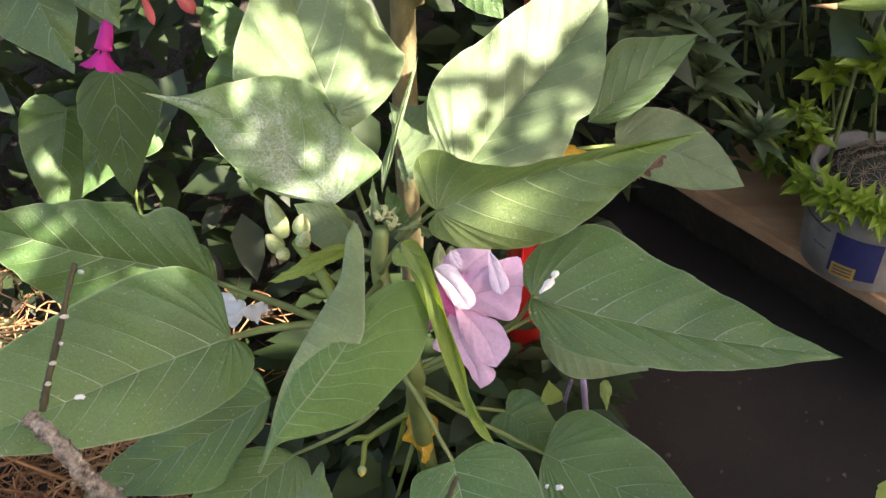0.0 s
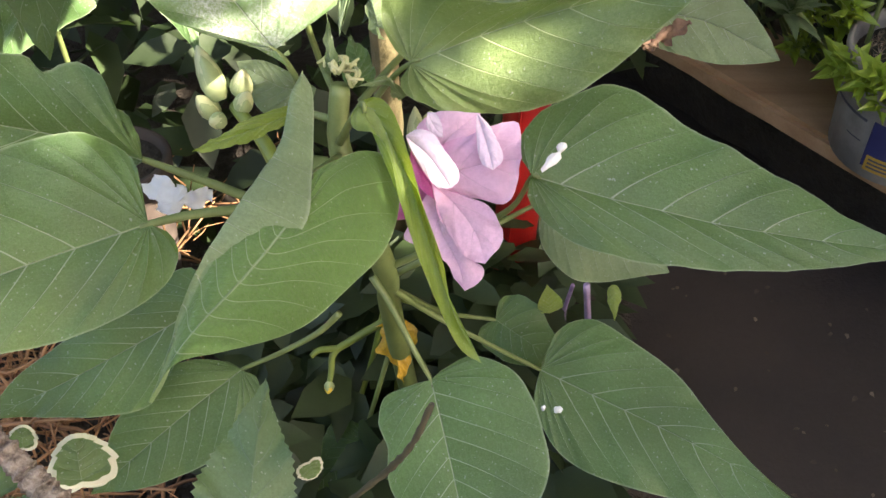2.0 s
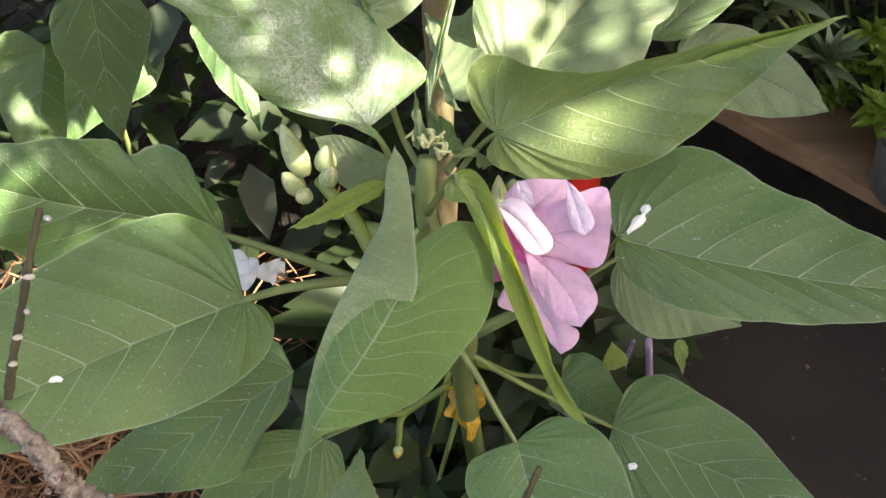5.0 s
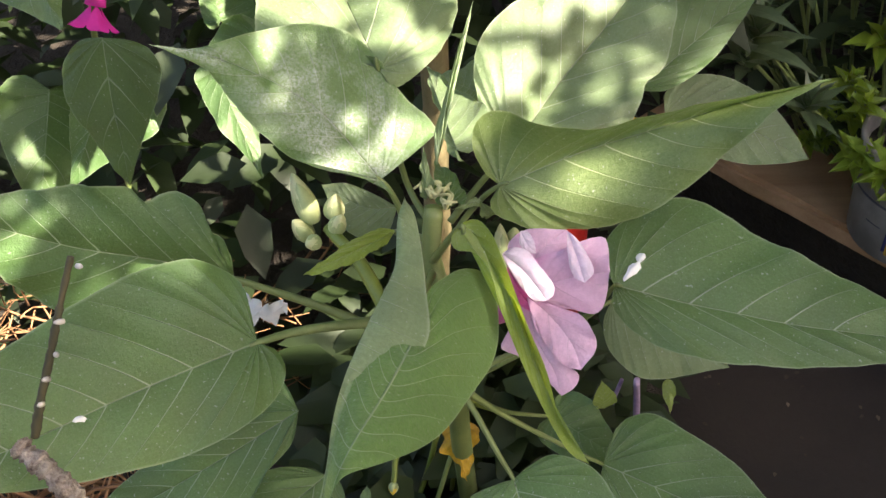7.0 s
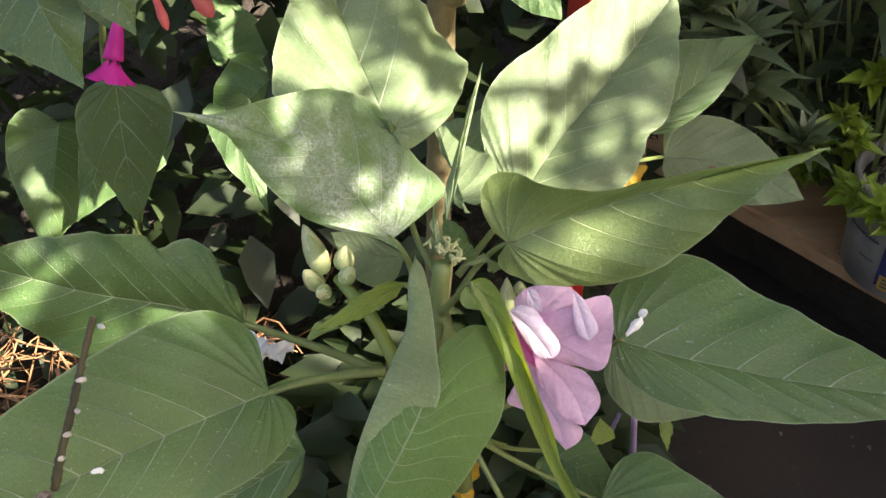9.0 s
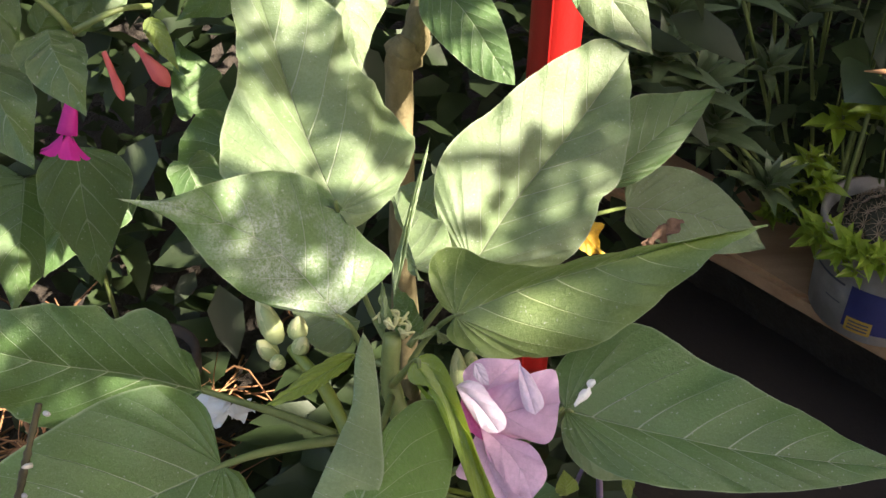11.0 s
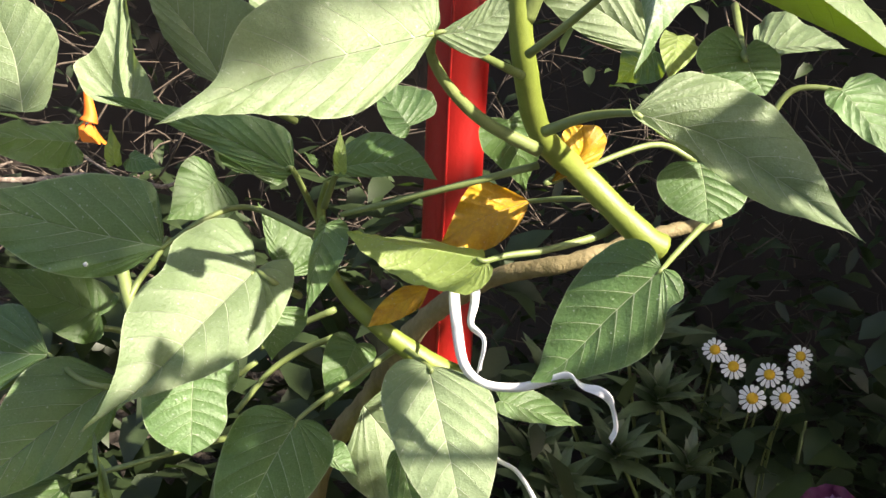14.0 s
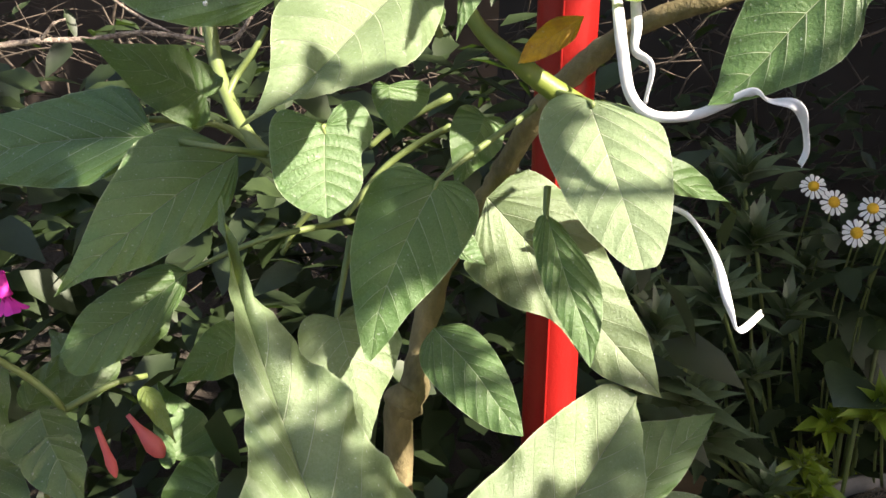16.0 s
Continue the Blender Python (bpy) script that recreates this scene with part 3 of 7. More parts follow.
railed(shrub, (-0.0025, 0.3527, 0.7937), (0.0127, 0.3035, 0.7576), [(0.0030, 0.3553, 0.7976), (0.0131, 0.3575, 0.8025), (0.0274, 0.3514, 0.8019), (0.0346, 0.3427, 0.7969), (0.0387, 0.3329, 0.7900), (0.0409, 0.3204, 0.7803), (0.0324, 0.3091, 0.7683)], [(-0.0093, 0.3523, 0.7912), (-0.0192, 0.3501, 0.7864), (-0.0218, 0.3433, 0.7799), (-0.0179, 0.3349, 0.7741), (-0.0165, 0.3237, 0.7653), (-0.0057, 0.3116, 0.7586)], [(0.0037, 0.3339, 0.7800)], petiole_radius=0.0013, petiole=[(-0.0251, 0.3796, 0.8207), (-0.0175, 0.3716, 0.8127), (-0.0086, 0.3601, 0.8011)])
railed(shrub, (-0.0787, 0.3789, 0.7654), (-0.1388, 0.3435, 0.7270), [(-0.0722, 0.3763, 0.7629), (-0.0703, 0.3684, 0.7548), (-0.0760, 0.3604, 0.7464), (-0.0916, 0.3524, 0.7377), (-0.1140, 0.3460, 0.7304)], [(-0.0860, 0.3813, 0.7676), (-0.0997, 0.3817, 0.7675), (-0.1131, 0.3776, 0.7630), (-0.1241, 0.3697, 0.7544), (-0.1316, 0.3601, 0.7444)], [(-0.1035, 0.3650, 0.7503)], petiole=[(-0.0375, 0.3747, 0.8053), (-0.0465, 0.3760, 0.7921), (-0.0624, 0.3770, 0.7783)], material=LEAF)
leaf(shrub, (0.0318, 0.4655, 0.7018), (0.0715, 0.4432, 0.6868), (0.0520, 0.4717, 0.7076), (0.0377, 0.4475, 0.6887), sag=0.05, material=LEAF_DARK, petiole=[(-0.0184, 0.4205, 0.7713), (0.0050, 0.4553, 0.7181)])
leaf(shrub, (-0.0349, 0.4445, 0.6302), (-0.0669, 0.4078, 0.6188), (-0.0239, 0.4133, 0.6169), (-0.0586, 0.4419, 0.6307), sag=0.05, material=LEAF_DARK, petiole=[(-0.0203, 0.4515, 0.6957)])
railed(shrub, (-0.0880, 0.3848, 0.7999), (-0.1745, 0.3529, 0.7643), [(-0.0909, 0.3757, 0.7904), (-0.1024, 0.3666, 0.7807), (-0.1107, 0.3567, 0.7702), (-0.1279, 0.3536, 0.7665), (-0.1539, 0.3533, 0.7654)], [(-0.0971, 0.3939, 0.8089), (-0.1227, 0.3846, 0.7986), (-0.1482, 0.3724, 0.7852), (-0.1651, 0.3625, 0.7745)], [(-0.1179, 0.3726, 0.7863), (-0.1477, 0.3615, 0.7740)], material=LEAF, petiole=None)
railed(shrub, (-0.0943, 0.3486, 0.8750), (-0.1903, 0.2854, 0.8773), [(-0.0879, 0.3481, 0.8721), (-0.0846, 0.3428, 0.8677), (-0.0874, 0.3337, 0.8636), (-0.0980, 0.3225, 0.8614), (-0.1118, 0.3127, 0.8613), (-0.1252, 0.3059, 0.8628), (-0.1462, 0.2969, 0.8661), (-0.1709, 0.2889, 0.8715)], [(-0.0960, 0.3539, 0.8788), (-0.0999, 0.3644, 0.8864), (-0.1058, 0.3685, 0.8912), (-0.1161, 0.3686, 0.8954), (-0.1312, 0.3617, 0.8975), (-0.1479, 0.3487, 0.8967), (-0.1634, 0.3347, 0.8950), (-0.1779, 0.3194, 0.8920), (-0.1867, 0.3025, 0.8857)], [(-0.1286, 0.3269, 0.8763), (-0.1601, 0.3053, 0.8766)], petiole_radius=0.0018, petiole=[(-0.0549, 0.3700, 0.8634), (-0.0670, 0.3636, 0.8681), (-0.0825, 0.3565, 0.8719)], wave=0.0008)
railed(shrub, (-0.1115, 0.4096, 0.8494), (-0.2166, 0.4060, 0.8869), [(-0.1187, 0.4076, 0.8466), (-0.1388, 0.4040, 0.8441), (-0.1674, 0.3986, 0.8402), (-0.1838, 0.3983, 0.8468), (-0.1987, 0.4009, 0.8623), (-0.2093, 0.4033, 0.8747)], [(-0.1120, 0.4124, 0.8589), (-0.1148, 0.4150, 0.8682), (-0.1204, 0.4151, 0.8713), (-0.1214, 0.4176, 0.8798), (-0.1274, 0.4184, 0.8853), (-0.1364, 0.4174, 0.8862), (-0.1419, 0.4159, 0.8840), (-0.1493, 0.4170, 0.8909), (-0.1640, 0.4154, 0.8927), (-0.1846, 0.4123, 0.8920), (-0.2030, 0.4093, 0.8910)], [(-0.1375, 0.4091, 0.8599), (-0.1687, 0.4073, 0.8687), (-0.1964, 0.4067, 0.8796)], petiole_radius=0.0018, petiole=[(-0.0579, 0.4035, 0.8286), (-0.0785, 0.4069, 0.8370), (-0.0965, 0.4088, 0.8438)], bulge=(0.04, 0.10), wave=0.002)
rolled_leaf(shrub, [(-0.0379, 0.3210, 0.9211), (-0.0335, 0.3314, 0.9172), (-0.0262, 0.3445, 0.9106), (-0.0179, 0.3506, 0.9032), (-0.0143, 0.3455, 0.8999), (-0.0146, 0.3270, 0.9000), (-0.0178, 0.3104, 0.9028), (-0.0242, 0.2942, 0.9085), (-0.0330, 0.2733, 0.9163), (-0.0421, 0.2586, 0.9246), (-0.0526, 0.2462, 0.9340), (-0.0589, 0.2398, 0.9396), (-0.0618, 0.2265, 0.9422)], [(-0.0379, 0.3210, 0.9211), (-0.0411, 0.3008, 0.9239), (-0.0486, 0.2743, 0.9305), (-0.0557, 0.2529, 0.9368), (-0.0594, 0.2399, 0.9401), (-0.0618, 0.2265, 0.9422)], [(-0.0435, 0.3619, 0.9251), (-0.0460, 0.3495, 0.9261), (-0.0466, 0.3292, 0.9262), (-0.0501, 0.3146, 0.9276), (-0.0542, 0.2997, 0.9292), (-0.0596, 0.2786, 0.9313), (-0.0620, 0.2634, 0.9321), (-0.0627, 0.2499, 0.9324), (-0.0636, 0.2389, 0.9327), (-0.0641, 0.2334, 0.9328)], [(-0.0436, 0.3635, 0.9238), (-0.0404, 0.3555, 0.9238), (-0.0385, 0.3376, 0.9237), (-0.0375, 0.3186, 0.9237), (-0.0369, 0.3033, 0.9236), (-0.0392, 0.2950, 0.9236), (-0.0422, 0.2885, 0.9236), (-0.0500, 0.2837, 0.9236), (-0.0572, 0.2750, 0.9236), (-0.0615, 0.2676, 0.9236), (-0.0633, 0.2581, 0.9235), (-0.0651, 0.2452, 0.9235), (-0.0664, 0.2403, 0.9235)], stalk=[(-0.0344, 0.3672, 0.8888)])
railed(shrub, (-0.0263, 0.3531, 0.9211), (0.0097, 0.2837, 0.8869), [(-0.0211, 0.3544, 0.9228), (-0.0162, 0.3494, 0.9207), (-0.0117, 0.3380, 0.9149), (-0.0068, 0.3234, 0.9072), (-0.0015, 0.3098, 0.9002), (0.0019, 0.2963, 0.8929)], [(-0.0292, 0.3505, 0.9190), (-0.0277, 0.3466, 0.9170), (-0.0206, 0.3437, 0.9166), (-0.0167, 0.3374, 0.9136), (-0.0146, 0.3288, 0.9089), (-0.0100, 0.3157, 0.9021), (-0.0034, 0.3006, 0.8944), (0.0034, 0.2881, 0.8884)], [(-0.0183, 0.3521, 0.9175), (-0.0128, 0.3395, 0.9111), (-0.0078, 0.3245, 0.9031), (-0.0013, 0.3076, 0.8942)], petiole=[(-0.0340, 0.3668, 0.8953)], bulge=(-0.25, -0.1), material=LEAF_YOUNG_LIT)
railed(shrub, (-0.0510, 0.3603, 0.9346), (-0.1162, 0.3602, 0.9836), [(-0.0471, 0.3587, 0.9297), (-0.0557, 0.3585, 0.9360), (-0.0714, 0.3551, 0.9437), (-0.0814, 0.3545, 0.9507), (-0.0911, 0.3568, 0.9607), (-0.1006, 0.3617, 0.9736)], [(-0.0420, 0.3695, 0.9386), (-0.0332, 0.3778, 0.9416), (-0.0456, 0.3809, 0.9547), (-0.0555, 0.3864, 0.9686), (-0.0704, 0.3838, 0.9768), (-0.0879, 0.3746, 0.9792), (-0.1037, 0.3647, 0.9796)], [(-0.0713, 0.3671, 0.9578), (-0.0959, 0.3656, 0.9747)], material=LEAF_SHEEN, label="glossy green leaf, its whitish sheen painted as flecks", petiole_radius=0.0011, petiole=[(-0.0428, 0.3636, 0.9074), (-0.0452, 0.3645, 0.9190), (-0.0485, 0.3635, 0.9281)], bulge=(0.10, 0.06))
railed(shrub, (-0.0117, 0.3747, 0.9209), (0.0860, 0.3638, 0.9676), [(-0.0183, 0.3782, 0.9273), (-0.0215, 0.3812, 0.9346), (-0.0193, 0.3828, 0.9422), (-0.0126, 0.3821, 0.9456), (0.0017, 0.3779, 0.9433), (0.0179, 0.3740, 0.9439), (0.0368, 0.3713, 0.9508), (0.0534, 0.3691, 0.9577), (0.0697, 0.3664, 0.9622)], [(-0.0151, 0.3736, 0.9140), (-0.0108, 0.3712, 0.9096), (0.0016, 0.3676, 0.9078), (0.0165, 0.3644, 0.9098), (0.0308, 0.3625, 0.9154), (0.0477, 0.3621, 0.9287), (0.0616, 0.3633, 0.9449), (0.0734, 0.3645, 0.9592)], [(0.0124, 0.3786, 0.9305), (0.0388, 0.3757, 0.9429), (0.0639, 0.3731, 0.9546)], label="fresh green leaf folded along its midrib, painted as if lit through", petiole_radius=0.0011, petiole=[(-0.0274, 0.3792, 0.8941), (-0.0224, 0.3790, 0.9046), (-0.0164, 0.3780, 0.9142)], bulge=(-0.12, 0.05), material=LEAF_LIT)
railed(shrub, (-0.0018, 0.4328, 0.8937), (0.0689, 0.5083, 0.9505), [(-0.0106, 0.4398, 0.9010), (-0.0149, 0.4494, 0.9097), (-0.0155, 0.4620, 0.9205), (-0.0074, 0.4737, 0.9291), (0.0100, 0.4860, 0.9369), (0.0278, 0.4985, 0.9456), (0.0550, 0.5116, 0.9548)], [(0.0165, 0.4316, 0.8897), (0.0347, 0.4373, 0.8916), (0.0462, 0.4460, 0.8975), (0.0533, 0.4593, 0.9078), (0.0606, 0.4642, 0.9113), (0.0657, 0.4746, 0.9199), (0.0675, 0.4914, 0.9348)], [(0.0189, 0.4641, 0.9047), (0.0454, 0.4900, 0.9240)], material=LEAF_GREY, petiole=[(-0.0279, 0.3807, 0.9008), (-0.0148, 0.3960, 0.9088)], wave=0.0018)
railed(shrub, (-0.0511, 0.3824, 0.9613), (-0.0930, 0.4780, 1.0585), [(-0.0605, 0.3868, 0.9652), (-0.0768, 0.3824, 0.9689), (-0.0868, 0.3863, 0.9732), (-0.0898, 0.3980, 0.9783), (-0.0872, 0.4164, 0.9859), (-0.0856, 0.4298, 0.9933), (-0.0879, 0.4443, 1.0054), (-0.0909, 0.4616, 1.0256), (-0.0916, 0.4718, 1.0423)], [(-0.0461, 0.3772, 0.9586), (-0.0358, 0.3896, 0.9586), (-0.0266, 0.4095, 0.9621), (-0.0273, 0.4222, 0.9676), (-0.0353, 0.4325, 0.9755), (-0.0465, 0.4391, 0.9837), (-0.0534, 0.4515, 0.9956), (-0.0674, 0.4598, 1.0101), (-0.0771, 0.4655, 1.0222), (-0.0874, 0.4705, 1.0367)], [(-0.0644, 0.4167, 0.9728), (-0.0756, 0.4441, 0.9933), (-0.0883, 0.4708, 1.0276)], material=LEAF_GREY, petiole=[(-0.0326, 0.3791, 0.8969), (-0.0433, 0.4042, 0.9019)], wave=0.003)
railed(shrub, (0.0769, 0.5678, 0.8361), (0.1398, 0.5978, 0.8779), [(0.0832, 0.5865, 0.8596), (0.0954, 0.5969, 0.8734), (0.1164, 0.5973, 0.8755)], [(0.0919, 0.5672, 0.8365), (0.1130, 0.5748, 0.8474), (0.1297, 0.5873, 0.8641)], [(0.1102, 0.5844, 0.8590)])
railed(shrub, (0.1000, 0.5941, 0.8024), (0.1792, 0.5757, 0.7856), [(0.1007, 0.6028, 0.8126), (0.1136, 0.6081, 0.8198), (0.1360, 0.6068, 0.8195), (0.1551, 0.5984, 0.8109), (0.1704, 0.5865, 0.7979)], [(0.1000, 0.5875, 0.7946), (0.1134, 0.5816, 0.7885), (0.1421, 0.5757, 0.7833), (0.1629, 0.5748, 0.7835)], [(0.1390, 0.5897, 0.7996)], material=LEAF_GREY, petiole=[(0.0592, 0.5439, 0.8322)])
# painted pale, as this leaf catches the sun
railed(shrub, (-0.0332, 0.3720, 0.9316), (-0.0200, 0.4194, 0.9651), [(-0.0338, 0.3800, 0.9378), (-0.0310, 0.3882, 0.9435), (-0.0277, 0.3983, 0.9505), (-0.0231, 0.4111, 0.9594)], [(-0.0311, 0.3804, 0.9375), (-0.0258, 0.3970, 0.9491), (-0.0216, 0.4114, 0.9593)], [(-0.0294, 0.3900, 0.9446)], label="folded young leaf painted pale for the sun on it", bulge=(0.2, 0.2), columns=20, rows=4, quilt=0, material=LEAF_PALE)
leaf(shrub, (-0.0239, 0.4237, 0.9012), (-0.0344, 0.4839, 0.9024), (-0.0331, 0.4663, 0.9002), (-0.0130, 0.4511, 0.9069), sag=0.03, material=LEAF_GREY)
railed(shrub, (-0.0467, 0.4237, 0.8740), (-0.0763, 0.4301, 0.8805), [(-0.0503, 0.4178, 0.8666), (-0.0575, 0.4157, 0.8637), (-0.0687, 0.4197, 0.8681)], [(-0.0552, 0.4270, 0.8777), (-0.0664, 0.4302, 0.8810)], [(-0.0597, 0.4240, 0.8738)], material=LEAF_GREY)
railed(shrub, (-0.0470, 0.3798, 0.8979), (-0.0768, 0.3480, 0.9056), [(-0.0505, 0.3712, 0.8989), (-0.0582, 0.3618, 0.9009), (-0.0674, 0.3527, 0.9033)], [(-0.0545, 0.3783, 0.8996), (-0.0641, 0.3676, 0.9021), (-0.0713, 0.3561, 0.9041)], [(-0.0564, 0.3696, 0.9003)], material=LEAF_YOUNG_LIT, petiole=[(-0.0365, 0.3720, 0.9003)], bulge=(0.1, 0.1))
leaf(shrub, (-0.0267, 0.3762, 0.9132), (-0.0326, 0.4062, 0.9095), (-0.0377, 0.4015, 0.9085), (-0.0249, 0.3900, 0.9133), sag=0.05, curl=(0.4, 0.4))
leaf(shrub, (-0.0361, 0.3720, 0.9187), (-0.0374, 0.3803, 0.9345), (-0.0388, 0.3771, 0.9281), (-0.0345, 0.3759, 0.9274), sag=0.05, curl=(1.2, 1.2), material=LEAF_GREY, label="small rolled young leaf")
leaf(shrub, (-0.0177, 0.3769, 0.9130), (-0.0280, 0.3645, 0.9189), (-0.0229, 0.3688, 0.9154), (-0.0224, 0.3725, 0.9165), sag=0.05, curl=(1, 1), material=LEAF_GREY)
leaf(shrub, (-0.0136, 0.4618, 0.9024), (-0.0300, 0.4927, 0.8912), (-0.0279, 0.4681, 0.8884), (-0.0127, 0.4837, 0.9073), sag=0.03, material=LEAF_GREY)
leaf(shrub, (-0.0137, 0.3790, 0.9047), (-0.0187, 0.3717, 0.9172), (-0.0200, 0.3730, 0.9127), (-0.0148, 0.3753, 0.9123), curl=(1, 1), material=LEAF_GREY)
leaf(shrub, (-0.0320, 0.3799, 0.8713), (-0.0385, 0.3785, 0.8838), (-0.0384, 0.3785, 0.8770), (-0.0317, 0.3799, 0.8797), curl=(0.6, 0.6), material=LEAF_YOUNG_LIT)
# curly hairy tip of the shoot
for k in range(14):
    a = k * 0.9
    q = Vector((-0.0331, 0.3741, 0.9132)) + Vector((0.0035 * math.cos(a * 1.7), 0.0035 * math.sin(a * 1.7), 0.002 * (k % 4)))
    tube("shoot_tip", [q, q + Vector((0.002 * math.cos(a), 0.002 * math.sin(a), 0.004)), q + Vector((0.004 * math.cos(a + 1.5), 0.004 * math.sin(a + 1.5), 0.0035))], 0.0008, 0.0004, BUD, shrub, steps=4, sides=6)

# left of the shoot, hanging low
railed(shrub, (-0.1761, 0.5176, 0.8969), (-0.1722, 0.4998, 0.8284), [(-0.1614, 0.5157, 0.8960), (-0.1520, 0.5126, 0.8877), (-0.1527, 0.5094, 0.8748), (-0.1600, 0.5061, 0.8585), (-0.1670, 0.5026, 0.8418)], [(-0.1872, 0.5183, 0.8945), (-0.1960, 0.5162, 0.8826), (-0.1959, 0.5122, 0.8669), (-0.1873, 0.5073, 0.8514), (-0.1783, 0.5026, 0.8369)], [(-0.1753, 0.5102, 0.8682), (-0.1731, 0.5046, 0.8469)], material=LEAF_FOUR)
leaf(shrub, (-0.2035, 0.6101, 0.8230), (-0.2303, 0.5810, 0.7653), (-0.1823, 0.6033, 0.7855), (-0.2280, 0.5962, 0.8047), sag=0.03)
leaf(shrub, (-0.1419, 0.5880, 0.8376), (-0.1190, 0.5575, 0.7897), (-0.1161, 0.5783, 0.8174), (-0.1463, 0.5751, 0.8192), sag=0.03)
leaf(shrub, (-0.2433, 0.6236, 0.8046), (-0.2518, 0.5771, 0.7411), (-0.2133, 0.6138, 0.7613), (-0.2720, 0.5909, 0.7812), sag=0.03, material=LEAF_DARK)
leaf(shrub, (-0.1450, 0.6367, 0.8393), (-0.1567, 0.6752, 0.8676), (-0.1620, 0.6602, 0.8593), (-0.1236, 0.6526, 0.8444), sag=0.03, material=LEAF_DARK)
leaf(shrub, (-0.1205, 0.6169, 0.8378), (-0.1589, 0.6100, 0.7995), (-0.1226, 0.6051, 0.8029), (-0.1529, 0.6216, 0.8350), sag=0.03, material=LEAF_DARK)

# tall shoot behind, its woody foot and its side shoots
trunk = tube("trunk", [(-0.02, 0.62, GROUND), (-0.0293, 0.5501, 0.8985), (-0.0232, 0.5473, 0.9274), (-0.0097, 0.5658, 0.9811), (0.0139, 0.5678, 1.0206), (0.0315, 0.5434, 1.0683), (0.0571, 0.5206, 1.1022), (0.0868, 0.5019, 1.1190), (0.1230, 0.5070, 1.1294), (0.1473, 0.5126, 1.1318)], 0.0075, 0.0022, TRUNK, shrub, sides=14, steps=12, knots=0.14, label="rough brown woody stem")
tall = tube("stem", [(0.1099, 0.4668, 1.1404), (0.1021, 0.4669, 1.1456), (0.0809, 0.4759, 1.1641), (0.0632, 0.4660, 1.1826), (0.0543, 0.4555, 1.2087), (0.0504, 0.4541, 1.2315), (0.0476, 0.4546, 1.2539), (0.0481, 0.4590, 1.2766)], 0.0052, 0.0030, STEM_BRIGHT, shrub, sides=12, knots=0.03, label="smooth yellow-green young stem")
tube("stem", [(0.0517, 0.4544, 1.2262), (0.0458, 0.4571, 1.2396), (0.0403, 0.4591, 1.2562)], 0.0026, 0.002, STEM, shrub)
tube("stem", [(0.0530, 0.4544, 1.2226), (0.0577, 0.4520, 1.2349), (0.0709, 0.4476, 1.2508), (0.0768, 0.4473, 1.2594)], 0.0034, 0.0026, STEM, shrub)
tube("stem", [(0.0475, 0.4883, 1.0735), (0.0310, 0.4858, 1.0845), (0.0109, 0.4898, 1.0988), (-0.0045, 0.4996, 1.1127), (-0.0093, 0.5070, 1.1351), (-0.0074, 0.5066, 1.1491)], 0.0052, 0.0010, STEM_BRIGHT, shrub, sides=10, knots=0.03)
railed(shrub, (0.0206, 0.4007, 1.2297), (-0.0443, 0.3531, 1.2190), [(0.0173, 0.3955, 1.2256), (0.0127, 0.3890, 1.2212), (0.0023, 0.3784, 1.2157), (-0.0055, 0.3730, 1.2149), (-0.0190, 0.3669, 1.2173), (-0.0330, 0.3603, 1.2195)], [(0.0223, 0.4055, 1.2343), (0.0208, 0.4122, 1.2436), (0.0169, 0.4135, 1.2481), (0.0090, 0.4104, 1.2501), (-0.0061, 0.4007, 1.2493), (-0.0131, 0.3924, 1.2443), (-0.0251, 0.3803, 1.2383), (-0.0298, 0.3732, 1.2329), (-0.0322, 0.3660, 1.2259), (-0.0404, 0.3572, 1.2211)], [(0.0029, 0.3887, 1.2279), (-0.0167, 0.3753, 1.2258), (-0.0319, 0.3630, 1.2220)], material=LEAF_GREY, label="broad sunlit leaf", petiole_radius=0.0018, petiole=[(0.0562, 0.4298, 1.1885), (0.0389, 0.4234, 1.1988), (0.0277, 0.4167, 1.2100), (0.0208, 0.4097, 1.2215)], bulge=(0.06, 0.06))
railed(shrub, (0.0210, 0.4003, 1.2294), (0.0395, 0.3998, 1.2385), [(0.0256, 0.4007, 1.2328), (0.0307, 0.4008, 1.2360), (0.0357, 0.4012, 1.2398)], [(0.0258, 0.3981, 1.2263), (0.0331, 0.3960, 1.2251), (0.0388, 0.3973, 1.2315)], [(0.0301, 0.3992, 1.2315)], material=LEAF_GREY, petiole=[(0.0490, 0.4284, 1.2118), (0.0409, 0.4188, 1.2173), (0.0335, 0.4090, 1.2226)])
